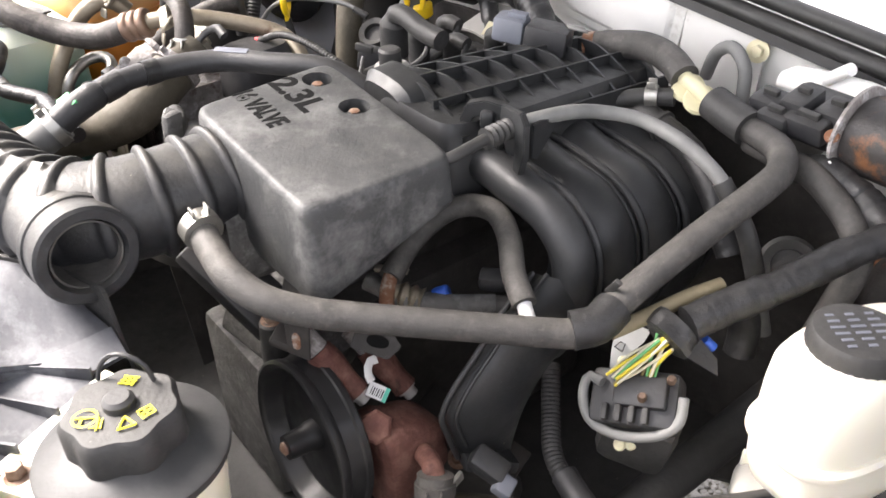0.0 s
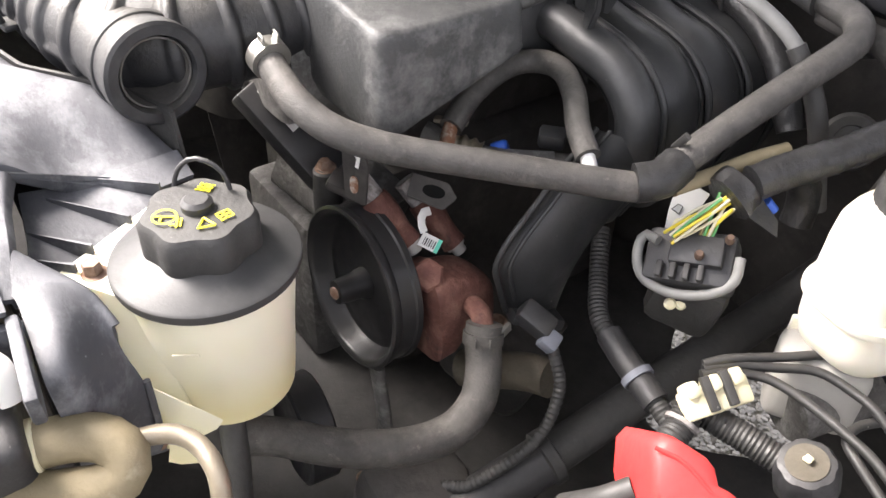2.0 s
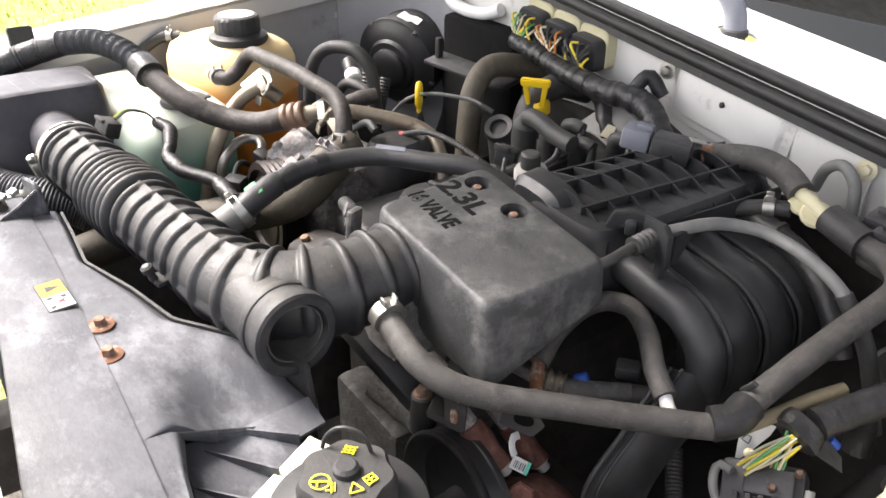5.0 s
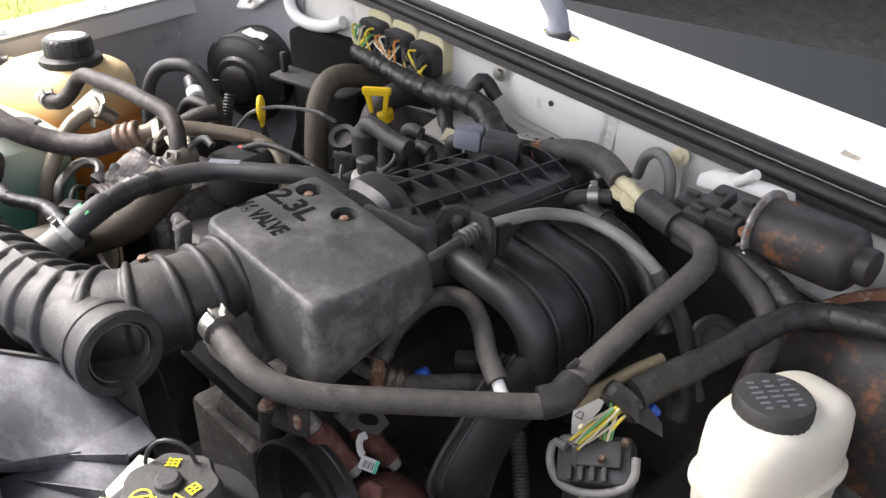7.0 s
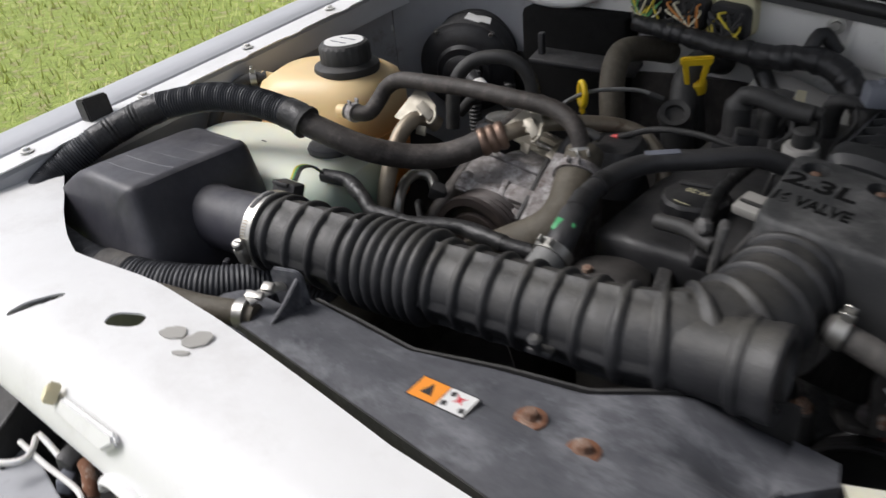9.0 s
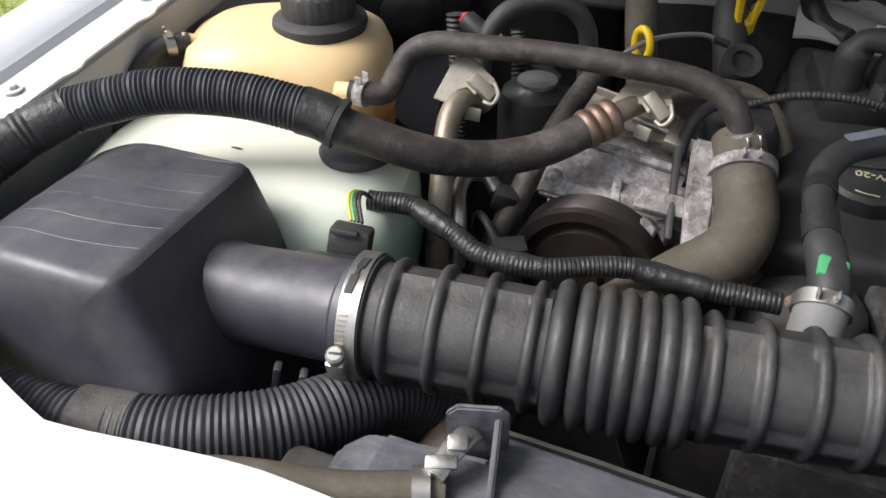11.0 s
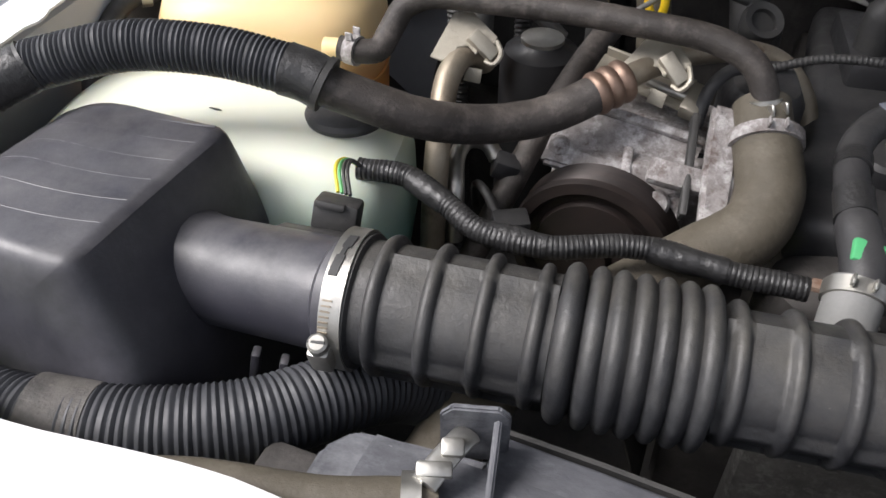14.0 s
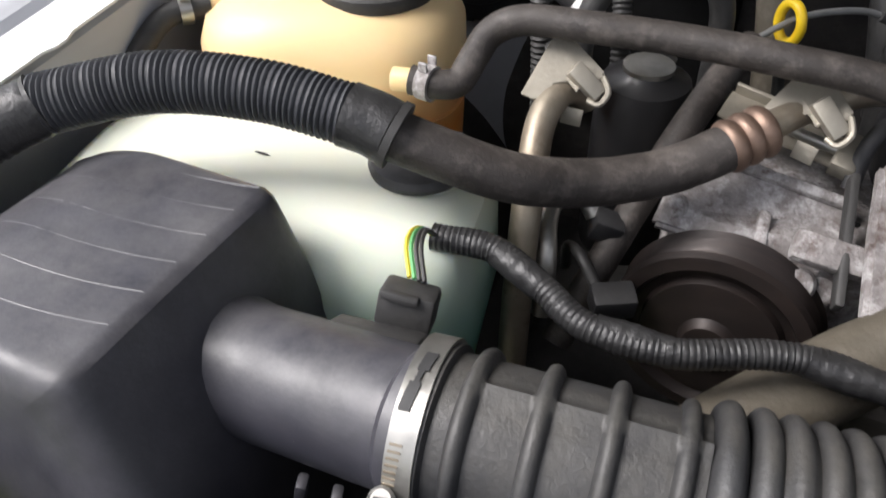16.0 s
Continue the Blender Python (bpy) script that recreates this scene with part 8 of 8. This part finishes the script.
part("rim", lathe([(0.130, -0.010), (0.137, -0.008), (0.137, 0.004), (0.130, 0.006)], BC, BA, 56), M["rust"], bt, "rusty rolled rim")
mc = thing("brake_fluid_tank", "off-white brake fluid tank with a black ribbed cap", "fluid tank")
BX, BY = -0.148, 0.490
bu, bv = (0.2, 0.98, 0), (-0.98, 0.2, 0)
def bring(z, a, b, du=0.0, p=3.2):
    return sup((BX + 0.2 * du, BY + 0.98 * du, z), bu, bv, a, b, p, 48)


part("upper_body", rings_to_bm([bring(0.945, 0.069, 0.040), bring(0.952, 0.0705, 0.0415), bring(0.985, 0.0695, 0.0412), bring(1.003, 0.0675, 0.0400), bring(1.0115, 0.0630, 0.0365), bring(1.0165, 0.0540, 0.0300), bring(1.0185, 0.040, 0.022)]), M["brakepl"], mc)
part("weld_seam", rings_to_bm([bring(0.938, 0.073, 0.0445), bring(0.941, 0.0745, 0.046), bring(0.946, 0.0745, 0.046), bring(0.949, 0.072, 0.0435)]), M["brakepl"], mc)
part("lower_body", rings_to_bm([bring(0.884, 0.040, 0.026), bring(0.887, 0.052, 0.033), bring(0.896, 0.062, 0.039), bring(0.912, 0.067, 0.042), bring(0.940, 0.070, 0.043)]), M["brakepl"], mc)
part("tab", box((0.022, 0.006, 0.024), pose(-0.187, 0.455, 0.886, 0, 0, 40), 0.002), M["brakepl"], mc)
CC = V(-0.152, 0.474, 1.009)
bcap = part("cap", lathe([(0.031, 0), (0.0320, 0.003), (0.0320, 0.019), (0.030, 0.0225), (0.024, 0.0235)], CC, (0, 0, 1), 88, shape=lambda a, r, h: r * (1 + 0.018 * (math.cos(30 * a) > 0)) if 0.002 < h < 0.020 else r), M["rubber"], mc, "black ribbed screw cap with embossed print")
for i in range(6):
    for j in range(3):
        w = 0.011 - 0.002 * abs(i - 2.5)
        part("print_bar", box((w, 0.0022, 0.0008), Matrix.Translation(CC) @ pose(0, 0, 0.0237, 0, 0, 55) @ pose(-0.014 + 0.014 * j, -0.0165 + 0.0066 * i, 0), 0), M["greyplug"], bcap)
part("cylinder", tube([(-0.16, 0.42, 0.835), (-0.13, 0.52, 0.845), (-0.10, 0.62, 0.86)], 0.026, 20), M["darkal"], mc, "grey cast master cylinder")
part("flange", box((0.07, 0.05, 0.07), pose(-0.160, 0.450, 0.853, 0, 0, 30), 0.012, 3), M["heat"], mc)

# ---- wiper motor ----
wp = thing("wiper_motor", "wiper motor with a flaking black can and a black gear case", "wiper motor")
W0, W1 = V(-0.258, 0.666, 1.116), V(-0.148, 0.656, 1.116)
wa = (W1 - W0).normalized()
part("can", lathe([(0.031, 0.0), (0.0335, 0.004), (0.0335, 0.082), (0.0315, 0.090), (0.027, 0.094), (0.019, 0.097), (0.018, 0.110), (0.012, 0.112)], W0, wa, 48), M["rustpaint"], wp, "rusty black motor can")
part("rim", lathe([(0.031, -0.004), (0.0395, -0.004), (0.0395, -0.001), (0.031, 0.001)], W0, wa, 48), M["castal"], wp)
part("gear_case", box((0.070, 0.050, 0.034), basis(W0 - wa * 0.040 + V(0, 0.004, -0.002), wa, (0, 1, 0.25)), 0.008, 3), M["plastic"], wp)
for along_, side_, size_ in ((0.020, -0.010, (0.026, 0.030, 0.026)), (0.052, -0.012, (0.024, 0.034, 0.030)), (0.078, -0.022, (0.030, 0.026, 0.022)), (0.034, -0.030, (0.040, 0.020, 0.020)), (0.062, -0.036, (0.030, 0.018, 0.018))):
    part("connector", box(size_, basis(W0 - wa * along_ + V(0, side_, 0.012 + 0.35 * side_), wa, (0, 1, 0.3)), 0.004, 2), M["plastic"], wp)
    part("latch", box((size_[0] * 0.5, 0.006, 0.006), basis(W0 - wa * along_ + V(0, side_ - 0.002, 0.014 + 0.35 * side_ + size_[2] * 0.5), wa, (0, 1, 0.3)), 0.0012), M["rubber"], wp)
part("screw", lathe([(0.006, 0), (0.006, 0.004), (0.004, 0.005)], W0 - wa * 0.008 + V(0, -0.034, 0.004), (0.2, -1, 0.3), 12), M["rust"], wp)
part("white_tab", box((0.005, 0.004, 0.018), pose(-0.262, 0.628, 1.092, 0, 20, 0), 0.001), M["whitepl"], wp)
part("mount", rings_to_bm([sup(p, (0, 0.3, 1), (0.6, 1, 0), a, a * 0.7, 3, 24) for p, a in ((V(-0.366, 0.722, 1.118), 0.008), (V(-0.352, 0.720, 1.123), 0.012), (V(-0.320, 0.716, 1.127), 0.011), (V(-0.285, 0.710, 1.128), 0.013), (V(-0.262, 0.704, 1.126), 0.015))]), M["whitepl"], wp, "white mounting arm")
part("mount_stub", tube([(-0.318, 0.708, 1.134), (-0.306, 0.706, 1.144), (-0.296, 0.702, 1.152)], 0.006, 12), M["whitepl"], wp)
lp = thing("ground_cable_loop", "short grey cable loop bolted to the firewall", "cable")
part("cable", tube([(-0.452, 0.728, 1.070), (-0.440, 0.722, 1.100), (-0.420, 0.718, 1.112), (-0.400, 0.712, 1.100), (-0.392, 0.706, 1.078), (-0.390, 0.702, 1.062)], 0.0068, 12), M["greycable"], lp)
part("eyelet", lathe([(0.014, 0), (0.015, 0.003), (0.015, 0.006), (0.007, 0.008), (0.006, 0.014)], (-0.389, 0.706, 1.052), (0.1, -0.9, 0.4), 24), M["castal"], lp)
hr = thing("booster_hose", "thick dusty grey vacuum hose to the brake booster", "hose")
part("hose", tube([(-0.330, 0.628, 1.070), (-0.295, 0.620, 1.069), (-0.262, 0.613, 1.068), (-0.238, 0.609, 1.058), (-0.215, 0.603, 1.045), (-0.199, 0.595, 1.030), (-0.195, 0.585, 1.012), (-0.196, 0.572, 0.992), (-0.200, 0.555, 0.95), (-0.205, 0.545, 0.90)], 0.0115, 20), M["hose"], hr)
ring = thing("hose_grommet", "dark rubber grommet behind the manifold", "grommet")
part("ring", lathe([(0.015, -0.004), (0.023, -0.006), (0.026, 0), (0.023, 0.006), (0.015, 0.004), (0.014, 0)], (-0.255, 0.60, 0.985), (0.5, -0.75, 0.45), 32), M["rubber"], ring)
solid("rail_lip", tube([(-0.30, 0.730, 1.030), (-0.25, 0.726, 1.030), (-0.18, 0.722, 1.018), (-0.10, 0.718, 1.004), (-0.03, 0.71, 0.99)], 0.027, 16, flat=0.5), M["dirtywhite"], "white painted firewall ledge", "body panel")
tp = thing("taped_lead", "black taped lead behind the manifold", "wiring harness")
part("lead", tube([(-0.47, 0.62, 1.062), (-0.42, 0.615, 1.058), (-0.37, 0.605, 1.045), (-0.33, 0.59, 1.02), (-0.30, 0.58, 0.98)], 0.013, 16, 0.003, wob=0.12), M["tape"], tp)
part("tie", lathe([(0.0135, 0), (0.0155, 0.001), (0.0155, 0.005), (0.0135, 0.006)], (-0.42, 0.615, 1.058), (1, -0.1, -0.1), 20), M["rubber"], tp)

# ---- below: battery cap, brake lines and conduits ----
rb = thing("battery_terminal_cap", "bright red rubber battery terminal cap", "terminal cap")
RC = basis((-0.121, 0.212, 0.960), (0.55, 0.80, 0.0), (-0.62, 0.42, 0.66)) @ Matrix.Scale(0.74, 4)
part("cap", rings_to_bm([[RC @ Vector((x * k + 0.004 * q, y * k, q * 0.050 - 0.034)) for x, y in ((-0.030, -0.030), (-0.033, 0.0), (-0.030, 0.026), (-0.022, 0.034), (-0.012, 0.032), (0.010, 0.018), (0.016, 0.010), (0.018, -0.004), (0.026, -0.008), (0.034, -0.014), (0.036, -0.030), (0.010, -0.036))]
                         for k, q in ((1.03, -0.6), (1.02, 0.0), (1.0, 0.55), (0.96, 0.80), (0.90, 0.93), (0.80, 1.0), (0.4, 1.02))]), M["red"], rb, smooth=60)
part("cable", tube([RC @ Vector((-0.028, -0.010, -0.030)), RC @ Vector((-0.050, -0.020, -0.045)), RC @ Vector((-0.075, -0.030, -0.080))], 0.008, 14), M["seal"], rb, "black battery cable")
part("seam", tube([RC @ Vector((-0.026, 0.024, 0.0165)), RC @ Vector((-0.006, 0.014, 0.0170)), RC @ Vector((0.014, -0.008, 0.0165))], 0.0012, 8), M["red"], rb)
solid("battery", box((0.17, 0.20, 0.17), pose(-0.055, 0.10, 0.83, 0, 0, 0), 0.008), M["rubber"], "black battery below the terminal cap", "battery")
bw = thing("line_clip", "yellowed cream plastic four-line clip", "clip")
cm = basis((-0.184, 0.346, 0.878), (0.30, 0.92, 0.12), (-0.75, 0.20, 0.55)) @ Matrix.Diagonal((0.86, 1.0, 0.9, 1))
part("block", box((0.062, 0.022, 0.016), cm, 0.003), M["ivory"], bw)
for k in range(3):
    part("lobe", box((0.013, 0.012, 0.020), cm @ pose(-0.021 + 0.021 * k, 0.010, 0.002, 0, 0, 8), 0.003), M["ivory"], bw)
for k in range(2):
    part("slot", box((0.008, 0.026, 0.006), cm @ pose(-0.008 + 0.018 * k, 0.004, 0.010), 0.001), M["rubber"], bw)
cd = thing("corrugated_conduit", "black corrugated wiring conduit with a cable tie", "conduit")
part("conduit", tube([(-0.194, 0.338, 0.868), (-0.190, 0.322, 0.858), (-0.184, 0.297, 0.848), (-0.178, 0.270, 0.83)], 0.0115, 20, 0.001, rfun=ridged(0.0110, 0.0036, 0.0010)), M["seal"], cd)
part("conduit", tube([(-0.186, 0.342, 0.862), (-0.172, 0.346, 0.860), (-0.150, 0.352, 0.858), (-0.128, 0.358, 0.855)], 0.0115, 20, 0.001, rfun=ridged(0.0105, 0.0036, 0.0010)), M["seal"], cd)
part("tie", lathe([(0.0122, 0), (0.0138, 0.0005), (0.0138, 0.004), (0.0122, 0.0045)], (-0.190, 0.324, 0.860), (0.2, -0.85, -0.45), 24), M["castal"], cd)
cpl = thing("round_connector", "round grey-black bulkhead connector with a brown dirty face", "connector")
part("shell", lathe([(0.019, 0), (0.0215, 0.004), (0.0215, 0.034), (0.0185, 0.040), (0.0145, 0.041)], (-0.108, 0.372, 0.832), (-0.1, -0.35, 1), 40, shape=lambda a, r, h: r * (1 + 0.05 * (math.cos(8 * a) > 0.3))), M["plastic"], cpl)
part("face", lathe([(0.0145, 0.040), (0.0145, 0.042), (0.004, 0.042)], (-0.108, 0.372, 0.832), (-0.1, -0.35, 1), 28), M["brownhose"], cpl)
part("key", box((0.006, 0.006, 0.003), pose(-0.112, 0.358, 0.875), 0.001), M["ivory"], cpl)
brake_lines = []
for k, pts in enumerate(([(-0.206, 0.356, 0.888), (-0.196, 0.374, 0.892), (-0.172, 0.412, 0.892), (-0.149, 0.452, 0.892), (-0.137, 0.466, 0.890), (-0.122, 0.468, 0.884), (-0.09, 0.455, 0.86)],
                         [(-0.204, 0.354, 0.886), (-0.195, 0.371, 0.888), (-0.172, 0.399, 0.888), (-0.152, 0.421, 0.888), (-0.127, 0.426, 0.887), (-0.100, 0.423, 0.885), (-0.06, 0.41, 0.87)],
                         [(-0.202, 0.350, 0.884), (-0.193, 0.366, 0.885), (-0.172, 0.386, 0.885), (-0.146, 0.391, 0.885), (-0.109, 0.389, 0.885), (-0.077, 0.384, 0.883), (-0.03, 0.37, 0.87)],
                         [(-0.101, 0.438, 0.870), (-0.109, 0.418, 0.870), (-0.107, 0.399, 0.870), (-0.090, 0.389, 0.868), (-0.05, 0.375, 0.86)])):
    ln = solid("brake_line", tube(pts, 0.0038, 12), M["seal"], "black coated steel brake line", "brake line", "brake lines")
    brake_lines.append(ln)
qc = thing("fuel_line_coupling", "black ribbed fuel line with a grey quick-connect collar", "fuel line")
part("line", tube([(-0.372, 0.415, 0.885), (-0.345, 0.390, 0.858), (-0.315, 0.366, 0.842), (-0.272, 0.356, 0.833), (-0.235, 0.350, 0.826), (-0.195, 0.344, 0.815)], 0.0090, 16, 0.0012, rfun=ridged(0.0082, 0.004, 0.0008)), M["rubber"], qc)
part("coupling", tube([(-0.300, 0.363, 0.838), (-0.272, 0.356, 0.833), (-0.230, 0.349, 0.825)], 0.0118, 18), M["plastic"], qc)
part("collar", tube([(-0.259, 0.3540, 0.8305), (-0.253, 0.353, 0.829)], 0.0142, 18), M["greyplug"], qc)
cp2 = thing("crank_sensor_lead", "black sensor plug and thin lead hanging below the manifold", "sensor")
part("plug", box((0.034, 0.022, 0.020), pose(-0.332, 0.318, 0.862, 20, 30, 30), 0.004), M["plastic"], cp2)
part("plug_end", box((0.016, 0.018, 0.016), pose(-0.314, 0.320, 0.850, 20, 30, 30), 0.003), M["greyplug"], cp2)
part("lead", tube([(-0.310, 0.321, 0.845), (-0.290, 0.316, 0.81), (-0.282, 0.285, 0.77), (-0.295, 0.23, 0.74), (-0.315, 0.21, 0.73)], 0.0055, 12, 0.0015, rfun=ridged(0.0048, 0.005, 0.001)), M["rubber"], cp2)
gh = thing("gear_housing", "grimy aluminium housing low in the bay", "housing")
part("body", rings_to_bm([sup((-0.34, 0.20, z), (1, 0, 0), (0, 1, 0), a, a, 3, 28) for z, a in ((0.62, 0.05), (0.70, 0.050), (0.728, 0.042), (0.735, 0.028))]), M["dark"], gh)
part("flange", lathe([(0.050, -0.004), (0.058, -0.003), (0.058, 0.004), (0.050, 0.005)], (-0.34, 0.20, 0.690), (0, 0, 1), 36), M["darkal"], gh)
for k in range(4):
    part("bolt", hexbolt((-0.34 + 0.053 * math.cos(0.6 + k * 1.571), 0.20 + 0.053 * math.sin(0.6 + k * 1.571), 0.694), (0, 0, 1), 0.005, 0.006, 0.007), M["boltrust"], gh)
mm = thing("motor_mount", "dark grimy rubber engine mount with a steel bracket", "mount")
part("block", box((0.11, 0.08, 0.09), pose(-0.43, 0.37, 0.70, 10, 20, 20), 0.02, 3), M["rubber"], mm)
part("bracket", box((0.13, 0.09, 0.008), pose(-0.44, 0.375, 0.752, 10, 20, 20), 0.003), M["dark"], mm)
part("bolt", hexbolt((-0.43, 0.365, 0.752), (0.3, -0.2, 1), 0.008, 0.010, 0.012), M["boltrust"], mm)
for ob in [o for o in scene.objects if o not in earlier and not o.parent]:
    if ob not in (cc, sp, mc, wb, pt, bw, cd, rb, cpl) and ob not in brake_lines:
        ob.location = (-0.012, -0.003, -0.015)
qc.location = (0, 0, 0)
wp.location = (-0.006, -0.006, -0.036)

# ---- every carrier stands at the base of its thing ----
bpy.context.view_layer.update()
for ob in [o for o in scene.objects if o.type == "EMPTY" and not o.parent and o.children]:
    pts = [c.matrix_world @ Vector(q) for c in ob.children_recursive for q in c.bound_box]
    base = Vector((sum(p.x for p in pts) / len(pts), sum(p.y for p in pts) / len(pts), min(p.z for p in pts)))
    shift = base - ob.location
    ob.location = base
    for c in ob.children:
        c.location = Vector(c.location) - shift
